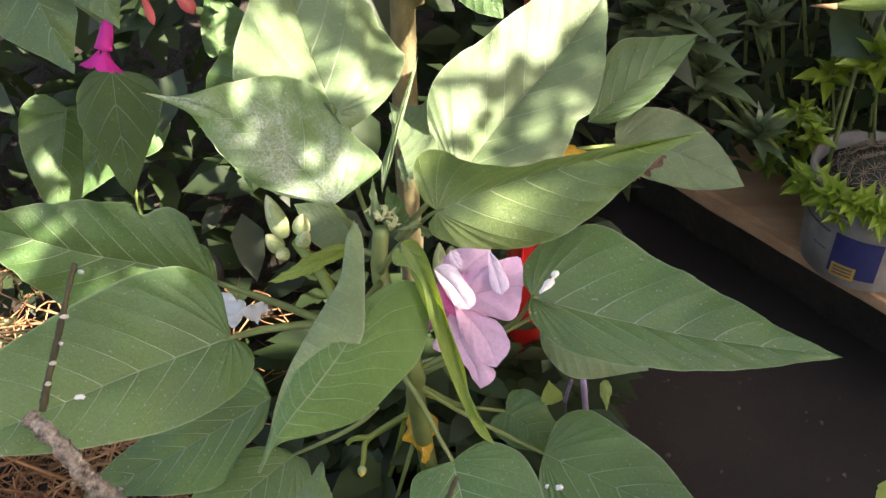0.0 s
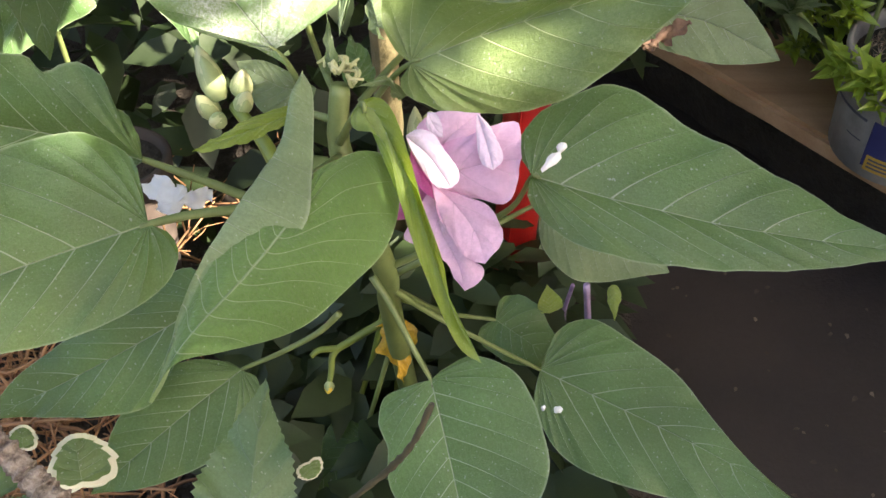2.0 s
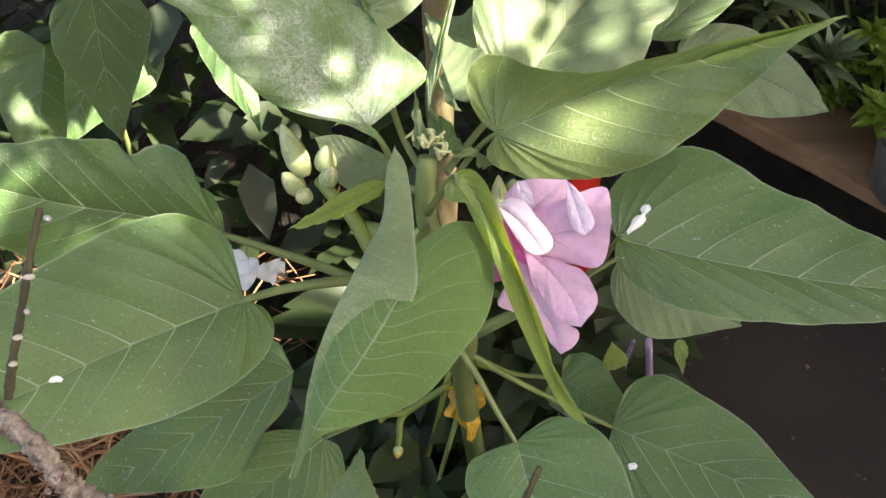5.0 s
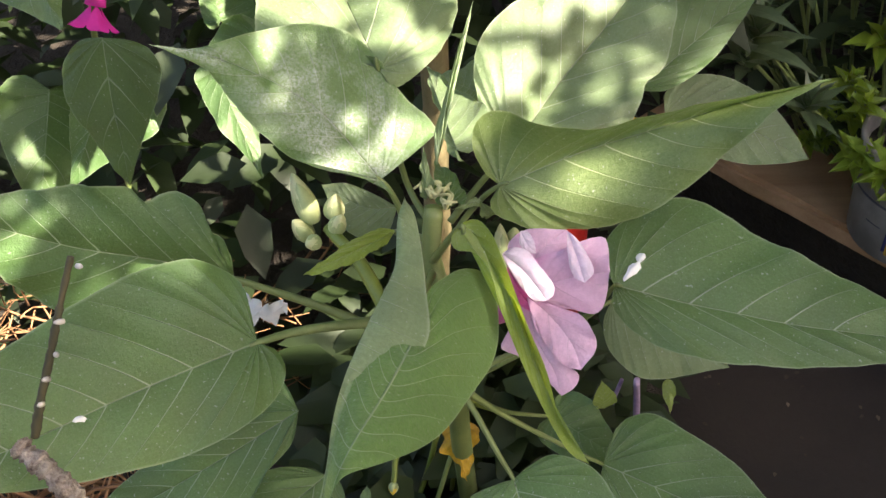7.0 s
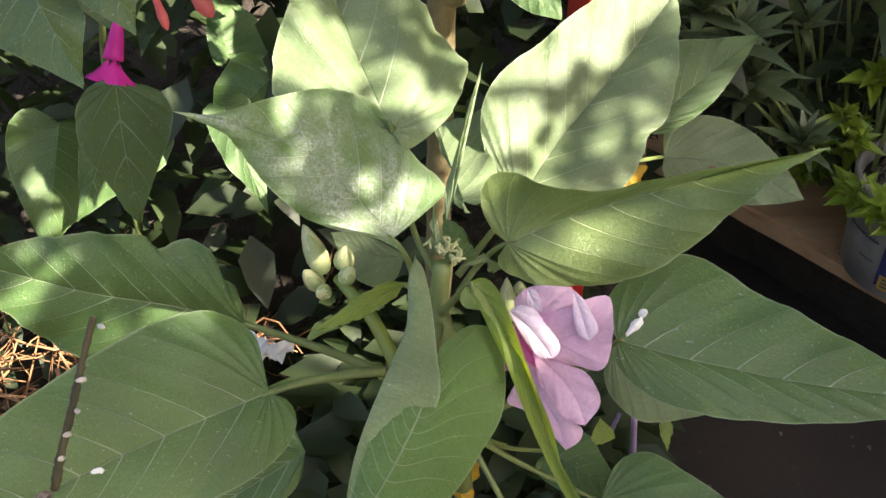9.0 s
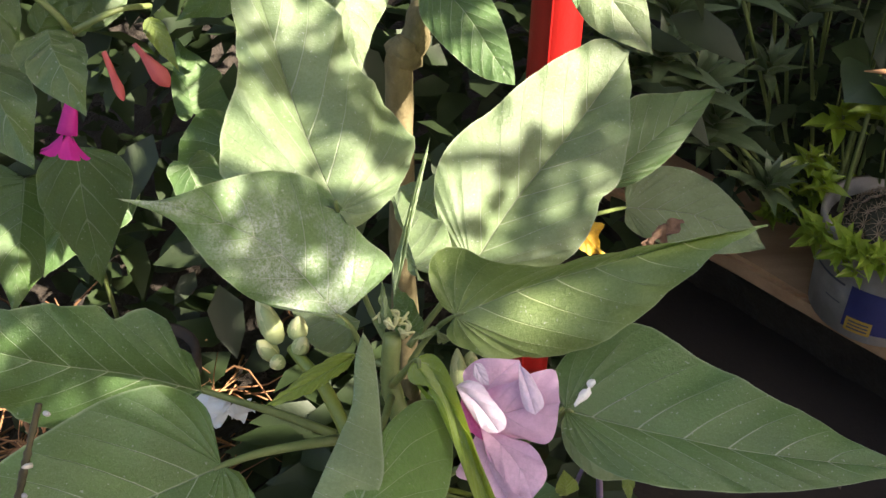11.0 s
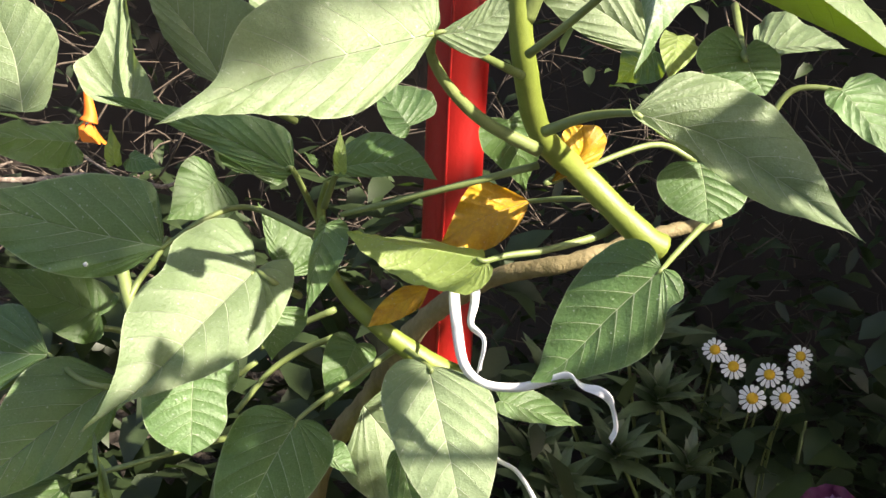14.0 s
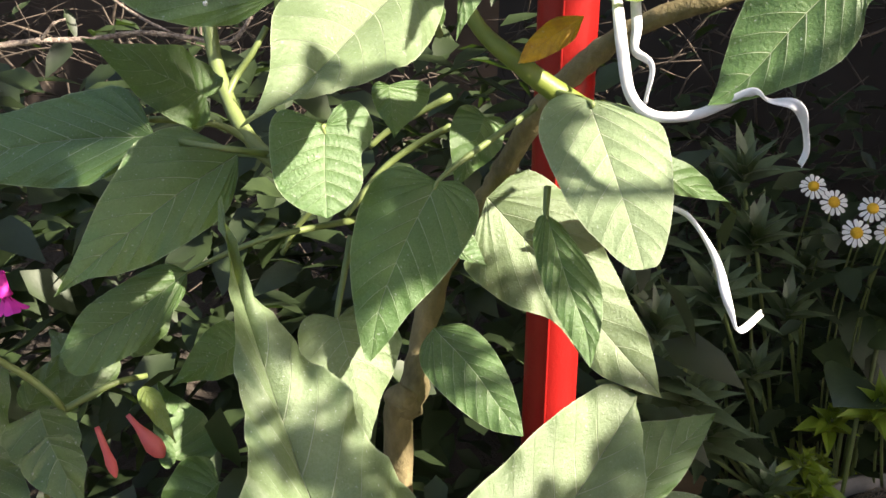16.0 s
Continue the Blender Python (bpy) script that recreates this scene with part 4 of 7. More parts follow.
railed(shrub, (-0.0308, 0.4647, 1.1324), (-0.0780, 0.3975, 1.1107), [(-0.0253, 0.4704, 1.1337), (-0.0194, 0.4715, 1.1322), (-0.0180, 0.4662, 1.1287), (-0.0202, 0.4564, 1.1238), (-0.0250, 0.4451, 1.1190), (-0.0327, 0.4342, 1.1155), (-0.0460, 0.4229, 1.1138), (-0.0604, 0.4141, 1.1139), (-0.0701, 0.4065, 1.1131)], [(-0.0331, 0.4721, 1.1375), (-0.0344, 0.4797, 1.1424), (-0.0415, 0.4800, 1.1451), (-0.0506, 0.4739, 1.1449), (-0.0582, 0.4648, 1.1424), (-0.0603, 0.4550, 1.1375), (-0.0668, 0.4449, 1.1341), (-0.0704, 0.4335, 1.1288), (-0.0703, 0.4194, 1.1206), (-0.0739, 0.4050, 1.1136)], [(-0.0461, 0.4436, 1.1237), (-0.0626, 0.4178, 1.1147)], material=LEAF_GREY, label="broad sunlit leaf", petiole=[(-0.0172, 0.4903, 1.1100), (-0.0244, 0.4609, 1.1291)], bulge=(0.10, 0.10))
railed(shrub, (-0.0690, 0.5099, 1.1205), (-0.1600, 0.5167, 1.1388), [(-0.0725, 0.5084, 1.1183), (-0.0836, 0.5042, 1.1125), (-0.0980, 0.5026, 1.1111), (-0.1145, 0.5039, 1.1145), (-0.1337, 0.5099, 1.1257), (-0.1485, 0.5143, 1.1339)], [(-0.0688, 0.5143, 1.1275), (-0.0722, 0.5217, 1.1397), (-0.0792, 0.5235, 1.1432), (-0.0982, 0.5235, 1.1446), (-0.1228, 0.5198, 1.1408), (-0.1409, 0.5175, 1.1385)], [(-0.1011, 0.5121, 1.1266), (-0.1304, 0.5152, 1.1339)], petiole=[(-0.0121, 0.5135, 1.1244), (-0.0368, 0.5264, 1.1304), (-0.0532, 0.5125, 1.1310)])
railed(shrub, (-0.0185, 0.4847, 1.1605), (-0.0864, 0.4969, 1.1831), [(-0.0221, 0.4844, 1.1588), (-0.0300, 0.4857, 1.1609), (-0.0440, 0.4883, 1.1659), (-0.0618, 0.4924, 1.1745), (-0.0756, 0.4950, 1.1795)], [(-0.0204, 0.4891, 1.1736), (-0.0343, 0.4918, 1.1786), (-0.0540, 0.4935, 1.1796), (-0.0718, 0.4957, 1.1825)], [(-0.0401, 0.4893, 1.1699), (-0.0638, 0.4934, 1.1772)], petiole=[(-0.0103, 0.5214, 1.1270)])
railed(shrub, (-0.0032, 0.4915, 1.1600), (0.0311, 0.4807, 1.1598), [(-0.0023, 0.4932, 1.1664), (0.0075, 0.4921, 1.1730), (0.0174, 0.4889, 1.1726), (0.0254, 0.4848, 1.1675)], [(-0.0061, 0.4916, 1.1571), (0.0079, 0.4874, 1.1580), (0.0198, 0.4843, 1.1599)], [(0.0137, 0.4873, 1.1635)], petiole=[(-0.0082, 0.5036, 1.1402)])
leaf(shrub, (-0.0104, 0.4795, 1.1668), (-0.0152, 0.4730, 1.1721), (-0.0102, 0.4775, 1.1644), (-0.0123, 0.4773, 1.1696))
leaf(shrub, (-0.0027, 0.4689, 1.1667), (-0.0028, 0.4786, 1.1786), (-0.0051, 0.4721, 1.1726), (-0.0005, 0.4721, 1.1728), curl=(1, 1), material=LEAF_YOUNG_LIT)
leaf(shrub, (-0.0074, 0.4759, 1.1448), (-0.0145, 0.4643, 1.1144), (-0.0012, 0.4679, 1.1344), (-0.0131, 0.4707, 1.1352), sag=0.05, curl=(0.5, 0.5))
railed(shrub, (0.0464, 0.4562, 1.1408), (-0.0001, 0.4680, 1.1453), [(0.0488, 0.4541, 1.1366), (0.0442, 0.4528, 1.1307), (0.0348, 0.4542, 1.1289), (0.0233, 0.4572, 1.1304), (0.0136, 0.4607, 1.1340), (0.0048, 0.4647, 1.1394)], [(0.0475, 0.4803, 1.1331), (0.0329, 0.4981, 1.1288), (0.0152, 0.4908, 1.1342)], [(0.0291, 0.4633, 1.1409), (0.0136, 0.4671, 1.1421)], material=LEAF_YOUNG_LIT, label="leaf folded along its midrib, half lit", petiole_radius=0.0015, petiole=[(0.0966, 0.4793, 1.1445), (0.0886, 0.4727, 1.1426), (0.0694, 0.4668, 1.1396), (0.0545, 0.4616, 1.1396)], bulge=(-0.1, 0))
railed(shrub, (0.1058, 0.4498, 1.1404), (0.0645, 0.4509, 1.0956), [(0.1094, 0.4476, 1.1406), (0.1118, 0.4445, 1.1379), (0.1117, 0.4418, 1.1330), (0.1075, 0.4420, 1.1285), (0.1048, 0.4387, 1.1196), (0.0962, 0.4386, 1.1098), (0.0841, 0.4425, 1.1030), (0.0735, 0.4466, 1.0982)], [(0.1029, 0.4551, 1.1466), (0.0970, 0.4594, 1.1473), (0.0900, 0.4616, 1.1434), (0.0811, 0.4622, 1.1343), (0.0756, 0.4605, 1.1252), (0.0710, 0.4569, 1.1137), (0.0673, 0.4529, 1.1024)], [(0.0896, 0.4498, 1.1221), (0.0754, 0.4490, 1.1047)], petiole=[(0.1307, 0.4771, 1.1484), (0.1224, 0.4682, 1.1461), (0.1125, 0.4585, 1.1416)], bulge=(0.08, 0.08))
railed(shrub, (0.0765, 0.4042, 1.2086), (0.1346, 0.3731, 1.1835), [(0.0808, 0.4053, 1.2117), (0.0857, 0.4079, 1.2172), (0.0942, 0.4075, 1.2195), (0.1045, 0.4036, 1.2174), (0.1152, 0.3967, 1.2110), (0.1222, 0.3892, 1.2026), (0.1260, 0.3828, 1.1945), (0.1304, 0.3772, 1.1879)], [(0.0755, 0.4071, 1.2125), (0.0768, 0.4032, 1.2073), (0.0826, 0.3996, 1.2042), (0.0914, 0.3954, 1.2009), (0.0984, 0.3898, 1.1953), (0.1082, 0.3838, 1.1899), (0.1182, 0.3800, 1.1878), (0.1280, 0.3763, 1.1858)], [(0.0983, 0.3979, 1.2035), (0.1167, 0.3869, 1.1938)], material=LEAF_GREY, label="leaf with a turned-up pale margin", petiole=[(0.0580, 0.4325, 1.1935), (0.0659, 0.4236, 1.2004), (0.0716, 0.4140, 1.2050)], bulge=(0.08, -0.15), petiole_radius=0.0015)
railed(shrub, (0.0772, 0.4158, 1.2620), (0.0657, 0.3694, 1.2284), [(0.0883, 0.4131, 1.2614), (0.0939, 0.4034, 1.2549), (0.0954, 0.3959, 1.2496), (0.0914, 0.3910, 1.2457), (0.0829, 0.3869, 1.2419), (0.0760, 0.3811, 1.2372), (0.0705, 0.3748, 1.2324)], [(0.0638, 0.4137, 1.2587), (0.0628, 0.4071, 1.2537), (0.0691, 0.4013, 1.2502), (0.0709, 0.3924, 1.2442), (0.0704, 0.3804, 1.2360)], [(0.0778, 0.3967, 1.2517), (0.0718, 0.3803, 1.2397)], material=LEAF_SHEEN, label="hanging leaf with a painted silvery sheen", petiole=[(0.0538, 0.4474, 1.2132), (0.0638, 0.4348, 1.2267), (0.0722, 0.4205, 1.2416), (0.0750, 0.4155, 1.2544)], bulge=(0.12, 0.12))
railed(shrub, (0.0789, 0.3835, 1.2645), (0.1546, 0.4124, 1.2227), [(0.0879, 0.3920, 1.2598), (0.1057, 0.4075, 1.2582), (0.1202, 0.4131, 1.2516), (0.1441, 0.4167, 1.2371)], [(0.0879, 0.3935, 1.2527), (0.0994, 0.4053, 1.2441), (0.1152, 0.4146, 1.2370), (0.1343, 0.4173, 1.2295), (0.1462, 0.4160, 1.2249)], [(0.1088, 0.3954, 1.2495), (0.1345, 0.4051, 1.2350)], material=LEAF_GREY, half=LEAF_YOUNG_LIT, label="leaf with its lower half painted as if lit through")
leaf(shrub, (0.1173, 0.4331, 1.2662), (0.1510, 0.4080, 1.2417), (0.1293, 0.4288, 1.2641), (0.1315, 0.4197, 1.2497))
railed(shrub, (0.1115, 0.4443, 1.1804), (0.1146, 0.4369, 1.1620), [(0.1224, 0.4432, 1.1807), (0.1276, 0.4404, 1.1746), (0.1245, 0.4377, 1.1668)], [(0.1033, 0.4450, 1.1801), (0.0981, 0.4437, 1.1752), (0.0999, 0.4411, 1.1688), (0.1064, 0.4387, 1.1644)], [(0.1135, 0.4409, 1.1722)])
railed(shrub, (0.1106, 0.4185, 1.2227), (0.1171, 0.4135, 1.2114), [(0.1141, 0.4195, 1.2262), (0.1204, 0.4175, 1.2228), (0.1208, 0.4153, 1.2171)], [(0.1064, 0.4214, 1.2292), (0.0992, 0.4207, 1.2254), (0.0974, 0.4185, 1.2192), (0.1060, 0.4150, 1.2124)], [(0.1134, 0.4160, 1.2170)], petiole=[(0.1292, 0.4821, 1.2230)])
leaf(shrub, (0.1433, 0.4912, 1.2062), (0.1709, 0.4793, 1.2101), (0.1551, 0.4999, 1.2179), (0.1549, 0.4837, 1.2064), sag=0.05, material=LEAF_GREY)
leaf(shrub, (0.1754, 0.4890, 1.1931), (0.1906, 0.4656, 1.1727), (0.1889, 0.4906, 1.1984), (0.1753, 0.4765, 1.1811), petiole=[(0.1513, 0.4939, 1.1768), (0.1597, 0.4941, 1.1911)])
railed(shrub, (0.0917, 0.4464, 1.2151), (0.0466, 0.4600, 1.2387), [(0.0855, 0.4470, 1.2151), (0.0767, 0.4486, 1.2167), (0.0660, 0.4516, 1.2219), (0.0588, 0.4547, 1.2281)], [(0.0923, 0.4501, 1.2250), (0.0851, 0.4533, 1.2316), (0.0727, 0.4564, 1.2363), (0.0586, 0.4584, 1.2377)], [(0.0764, 0.4522, 1.2261)], material=LEAF_GREY)
leaf(shrub, (0.1080, 0.4967, 1.2036), (0.0979, 0.5074, 1.1885), (0.1087, 0.4940, 1.1927), (0.0954, 0.5120, 1.2013))
leaf(shrub, (0.1089, 0.4761, 1.2138), (0.1031, 0.4610, 1.2020), (0.1135, 0.4682, 1.2081), (0.0995, 0.4669, 1.2062), material=LEAF_YOUNG_LIT)
leaf(shrub, (0.1814, 0.5373, 1.2306), (0.1963, 0.5377, 1.2485), (0.1788, 0.5421, 1.2428), (0.1973, 0.5326, 1.2320), material=LEAF_GREY)
railed(shrub, (-0.0436, 0.5107, 1.1831), (-0.0841, 0.5178, 1.2309), [(-0.0560, 0.5134, 1.1884), (-0.0640, 0.5148, 1.1983), (-0.0697, 0.5154, 1.2123), (-0.0773, 0.5165, 1.2249)], [(-0.0333, 0.5072, 1.1991), (-0.0303, 0.5058, 1.2108), (-0.0452, 0.5090, 1.2186), (-0.0612, 0.5127, 1.2223), (-0.0732, 0.5153, 1.2273)], [(-0.0556, 0.5124, 1.2033), (-0.0714, 0.5153, 1.2204)], material=LEAF_GREY, petiole=[(-0.0192, 0.5282, 1.1653)])
leaf(shrub, (-0.0274, 0.5675, 1.1960), (-0.0355, 0.5775, 1.2261), (-0.0401, 0.5696, 1.2067), (-0.0220, 0.5728, 1.2080), sag=0.03, material=LEAF_GREY)
railed(shrub, (-0.0964, 0.6085, 1.1453), (-0.1021, 0.6478, 1.2084), [(-0.1125, 0.6124, 1.1477), (-0.1187, 0.6179, 1.1552), (-0.1206, 0.6220, 1.1615), (-0.1101, 0.6260, 1.1706), (-0.1049, 0.6374, 1.1906)], [(-0.0855, 0.6084, 1.1478), (-0.0873, 0.6144, 1.1572), (-0.0944, 0.6221, 1.1682), (-0.0982, 0.6352, 1.1887)], [(-0.1004, 0.6186, 1.1609), (-0.1007, 0.6341, 1.1862)], material=LEAF_GREY, bulge=(-0.2, -0.2))
railed(shrub, (-0.1397, 0.6007, 1.1443), (-0.1559, 0.6222, 1.1967), [(-0.1647, 0.6043, 1.1472), (-0.1703, 0.6145, 1.1726), (-0.1632, 0.6193, 1.1870)], [(-0.1298, 0.6006, 1.1468), (-0.1258, 0.6064, 1.1633), (-0.1240, 0.6107, 1.1751), (-0.1333, 0.6164, 1.1875)], [(-0.1427, 0.6087, 1.1647), (-0.1493, 0.6155, 1.1807)], material=LEAF_GREY, label="pale sunlit leaf half in shade")
leaf(shrub, (-0.1073, 0.5491, 1.1484), (-0.1481, 0.5207, 1.1596), (-0.1271, 0.5302, 1.1444), (-0.1288, 0.5412, 1.1598))
leaf(shrub, (-0.0860, 0.5485, 1.1425), (-0.0713, 0.5395, 1.1414), (-0.0789, 0.5472, 1.1445), (-0.0780, 0.5389, 1.1378))
leaf(shrub, (-0.0918, 0.5472, 1.1404), (-0.0932, 0.5528, 1.1553), (-0.0957, 0.5485, 1.1471), (-0.0894, 0.5507, 1.1464), curl=(1, 1), material=LEAF_YOUNG_LIT)
leaf(shrub, (0.0236, 0.5153, 1.1684), (0.0087, 0.5316, 1.1811), (0.0109, 0.5216, 1.1705), (0.0290, 0.5250, 1.1813))
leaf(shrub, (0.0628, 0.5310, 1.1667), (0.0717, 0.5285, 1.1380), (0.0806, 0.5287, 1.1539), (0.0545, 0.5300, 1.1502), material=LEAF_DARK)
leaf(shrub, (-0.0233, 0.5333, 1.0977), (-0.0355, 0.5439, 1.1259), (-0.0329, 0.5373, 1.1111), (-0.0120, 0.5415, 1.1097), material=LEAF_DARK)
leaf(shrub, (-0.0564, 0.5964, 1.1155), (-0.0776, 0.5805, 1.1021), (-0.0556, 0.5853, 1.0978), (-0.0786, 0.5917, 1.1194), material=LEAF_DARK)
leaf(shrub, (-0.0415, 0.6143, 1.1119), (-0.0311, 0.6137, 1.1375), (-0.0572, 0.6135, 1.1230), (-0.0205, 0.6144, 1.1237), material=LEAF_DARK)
# lower tiers of the tall shoot
railed(shrub, (-0.1208, 0.5312, 1.0624), (-0.2183, 0.5550, 1.0436), [(-0.1298, 0.5289, 1.0539), (-0.1471, 0.5287, 1.0439), (-0.1717, 0.5363, 1.0416), (-0.1997, 0.5467, 1.0415)], [(-0.1265, 0.5405, 1.0731), (-0.1366, 0.5474, 1.0777), (-0.1572, 0.5514, 1.0722), (-0.1868, 0.5565, 1.0633), (-0.2063, 0.5565, 1.0524)], [(-0.1607, 0.5427, 1.0573)], petiole=[(-0.0764, 0.4965, 1.0667), (-0.0965, 0.4918, 1.0721)])
leaf(shrub, (-0.1023, 0.5489, 1.0715), (-0.1453, 0.5393, 1.0987), (-0.1209, 0.5364, 1.0700), (-0.1203, 0.5527, 1.0958), sag=0.03, material=LEAF_DARK)
railed(shrub, (-0.0887, 0.5127, 1.0611), (-0.1489, 0.4642, 1.0302), [(-0.0893, 0.5064, 1.0532), (-0.0928, 0.4986, 1.0449), (-0.1024, 0.4904, 1.0395), (-0.1157, 0.4814, 1.0348), (-0.1288, 0.4744, 1.0328), (-0.1398, 0.4700, 1.0330)], [(-0.0962, 0.5117, 1.0638), (-0.1048, 0.5135, 1.0707), (-0.1150, 0.5106, 1.0723), (-0.1245, 0.5042, 1.0691), (-0.1296, 0.4967, 1.0621), (-0.1363, 0.4869, 1.0529), (-0.1409, 0.4779, 1.0437), (-0.1455, 0.4697, 1.0355)], [(-0.1094, 0.4976, 1.0525), (-0.1314, 0.4794, 1.0406)], petiole=[(-0.0523, 0.5007, 1.0586), (-0.0717, 0.4912, 1.0672)])
railed(shrub, (-0.0566, 0.4887, 1.0794), (-0.0570, 0.4735, 1.0514), [(-0.0527, 0.4924, 1.0847), (-0.0455, 0.4947, 1.0861), (-0.0401, 0.4921, 1.0793), (-0.0409, 0.4885, 1.0729), (-0.0445, 0.4859, 1.0695), (-0.0443, 0.4815, 1.0612), (-0.0486, 0.4773, 1.0551)], [(-0.0618, 0.4893, 1.0824), (-0.0699, 0.4893, 1.0856), (-0.0748, 0.4865, 1.0823), (-0.0755, 0.4815, 1.0733), (-0.0735, 0.4760, 1.0624), (-0.0668, 0.4738, 1.0556)], [(-0.0572, 0.4817, 1.0667)], petiole=[(-0.0483, 0.4980, 1.0703)])
railed(shrub, (-0.1104, 0.5078, 1.0164), (-0.1554, 0.4832, 0.9974), [(-0.1120, 0.5020, 1.0089), (-0.1233, 0.4913, 0.9979), (-0.1356, 0.4842, 0.9922), (-0.1495, 0.4794, 0.9903)], [(-0.1192, 0.5082, 1.0199), (-0.1335, 0.5018, 1.0158), (-0.1473, 0.4936, 1.0091)], [(-0.1302, 0.4956, 1.0062)], material=LEAF_DARK, petiole=[(-0.0464, 0.5164, 1.0316), (-0.0806, 0.4922, 1.0358)])
railed(shrub, (-0.0180, 0.4857, 1.0586), (-0.0438, 0.4622, 1.0006), [(-0.0113, 0.4850, 1.0589), (-0.0051, 0.4821, 1.0543), (-0.0042, 0.4784, 1.0467), (-0.0098, 0.4746, 1.0368), (-0.0185, 0.4710, 1.0267), (-0.0294, 0.4677, 1.0165), (-0.0371, 0.4645, 1.0074)], [(-0.0258, 0.4886, 1.0627), (-0.0332, 0.4897, 1.0632), (-0.0406, 0.4886, 1.0587), (-0.0462, 0.4848, 1.0489), (-0.0495, 0.4789, 1.0352), (-0.0494, 0.4726, 1.0216), (-0.0477, 0.4670, 1.0099), (-0.0458, 0.4632, 1.0021)], [(-0.0297, 0.4785, 1.0399), (-0.0400, 0.4698, 1.0181)], petiole=[(0.0197, 0.5048, 1.0789), (0.0017, 0.4972, 1.0690), (-0.0112, 0.4909, 1.0623)], bulge=(0.06, 0.06))
leaf(shrub, (-0.0548, 0.4835, 1.0069), (-0.0448, 0.4627, 0.9661), (-0.0308, 0.4834, 0.9945), (-0.0715, 0.4797, 1.0102), sag=0.04, material=LEAF_GREY, petiole=[(-0.0486, 0.4999, 1.0325), (-0.0520, 0.4918, 1.0194)])
# the paler colour stands in for strong sun on this leaf
railed(shrub, (0.0296, 0.4673, 1.0931), (0.0408, 0.4257, 1.0514), [(0.0406, 0.4647, 1.0924), (0.0501, 0.4598, 1.0892), (0.0535, 0.4530, 1.0827), (0.0535, 0.4433, 1.0724), (0.0506, 0.4341, 1.0622), (0.0458, 0.4263, 1.0531)], [(0.0222, 0.4700, 1.0945), (0.0156, 0.4681, 1.0912), (0.0126, 0.4621, 1.0843), (0.0149, 0.4540, 1.0763), (0.0199, 0.4436, 1.0663), (0.0271, 0.4345, 1.0581), (0.0358, 0.4266, 1.0514)], [(0.0340, 0.4529, 1.0787), (0.0379, 0.4385, 1.0644)], material=LEAF_PALE, label="leaf with a torn tip, painted pale for the full sun on it", petiole=[(0.0172, 0.4972, 1.0890)], wave=0.001)
railed(shrub, (0.0218, 0.4877, 1.0439), (0.0355, 0.4617, 0.9938), [(0.0282, 0.4847, 1.0392), (0.0367, 0.4782, 1.0276), (0.0409, 0.4730, 1.0178), (0.0396, 0.4673, 1.0059)], [(0.0185, 0.4872, 1.0425), (0.0166, 0.4837, 1.0350), (0.0192, 0.4772, 1.0223), (0.0248, 0.4704, 1.0095)], [(0.0279, 0.4770, 1.0234), (0.0342, 0.4677, 1.0058)], petiole=[(0.0236, 0.4963, 1.0508)], wave=0.001)
railed(shrub, (0.0098, 0.5540, 1.0230), (0.0788, 0.5068, 0.9494), [(0.0264, 0.5575, 1.0338), (0.0448, 0.5498, 1.0234), (0.0590, 0.5371, 1.0025), (0.0685, 0.5255, 0.9827), (0.0748, 0.5176, 0.9692)], [(0.0065, 0.5488, 1.0124), (0.0049, 0.5446, 1.0039), (-0.0009, 0.5414, 0.9964), (0.0168, 0.5321, 0.9830), (0.0353, 0.5267, 0.9770), (0.0508, 0.5155, 0.9594), (0.0646, 0.5106, 0.9533)], [(0.0318, 0.5392, 1.0000), (0.0585, 0.5207, 0.9710)], material=LEAF_GREY, wave=0.002, label="pale leaf in broken sunlight behind the others")
railed(shrub, (-0.0141, 0.5380, 0.9702), (0.0193, 0.4996, 0.9387), [(-0.0014, 0.5355, 0.9729), (0.0085, 0.5272, 0.9674), (0.0156, 0.5158, 0.9567), (0.0188, 0.5054, 0.9456)], [(-0.0199, 0.5346, 0.9634), (-0.0196, 0.5279, 0.9555), (-0.0097, 0.5173, 0.9472), (0.0051, 0.5057, 0.9397)], [(0.0007, 0.5228, 0.9584), (0.0115, 0.5088, 0.9464)])
leaf(shrub, (0.0657, 0.5159, 1.0484), (0.1052, 0.5257, 1.0290), (0.0838, 0.5212, 1.0496), (0.0816, 0.5163, 1.0358))
leaf(shrub, (-0.0075, 0.5320, 1.0107), (0.0071, 0.5273, 1.0035), (0.0025, 0.5353, 1.0144), (-0.0002, 0.5279, 1.0047))
leaf(shrub, (0.0057, 0.5364, 1.0645), (-0.0078, 0.5241, 1.0389), (0.0086, 0.5293, 1.0472), (-0.0106, 0.5323, 1.0583), material=LEAF_DARK)
leaf(shrub, (-0.0314, 0.5432, 1.0765), (-0.0302, 0.5337, 1.0577), (-0.0143, 0.5393, 1.0630), (-0.0382, 0.5391, 1.0714), material=LEAF_DARK)
leaf(shrub, (-0.0954, 0.5337, 0.9701), (-0.1245, 0.5230, 0.9568), (-0.1033, 0.5266, 0.9557), (-0.1132, 0.5327, 0.9746), material=LEAF_DARK)
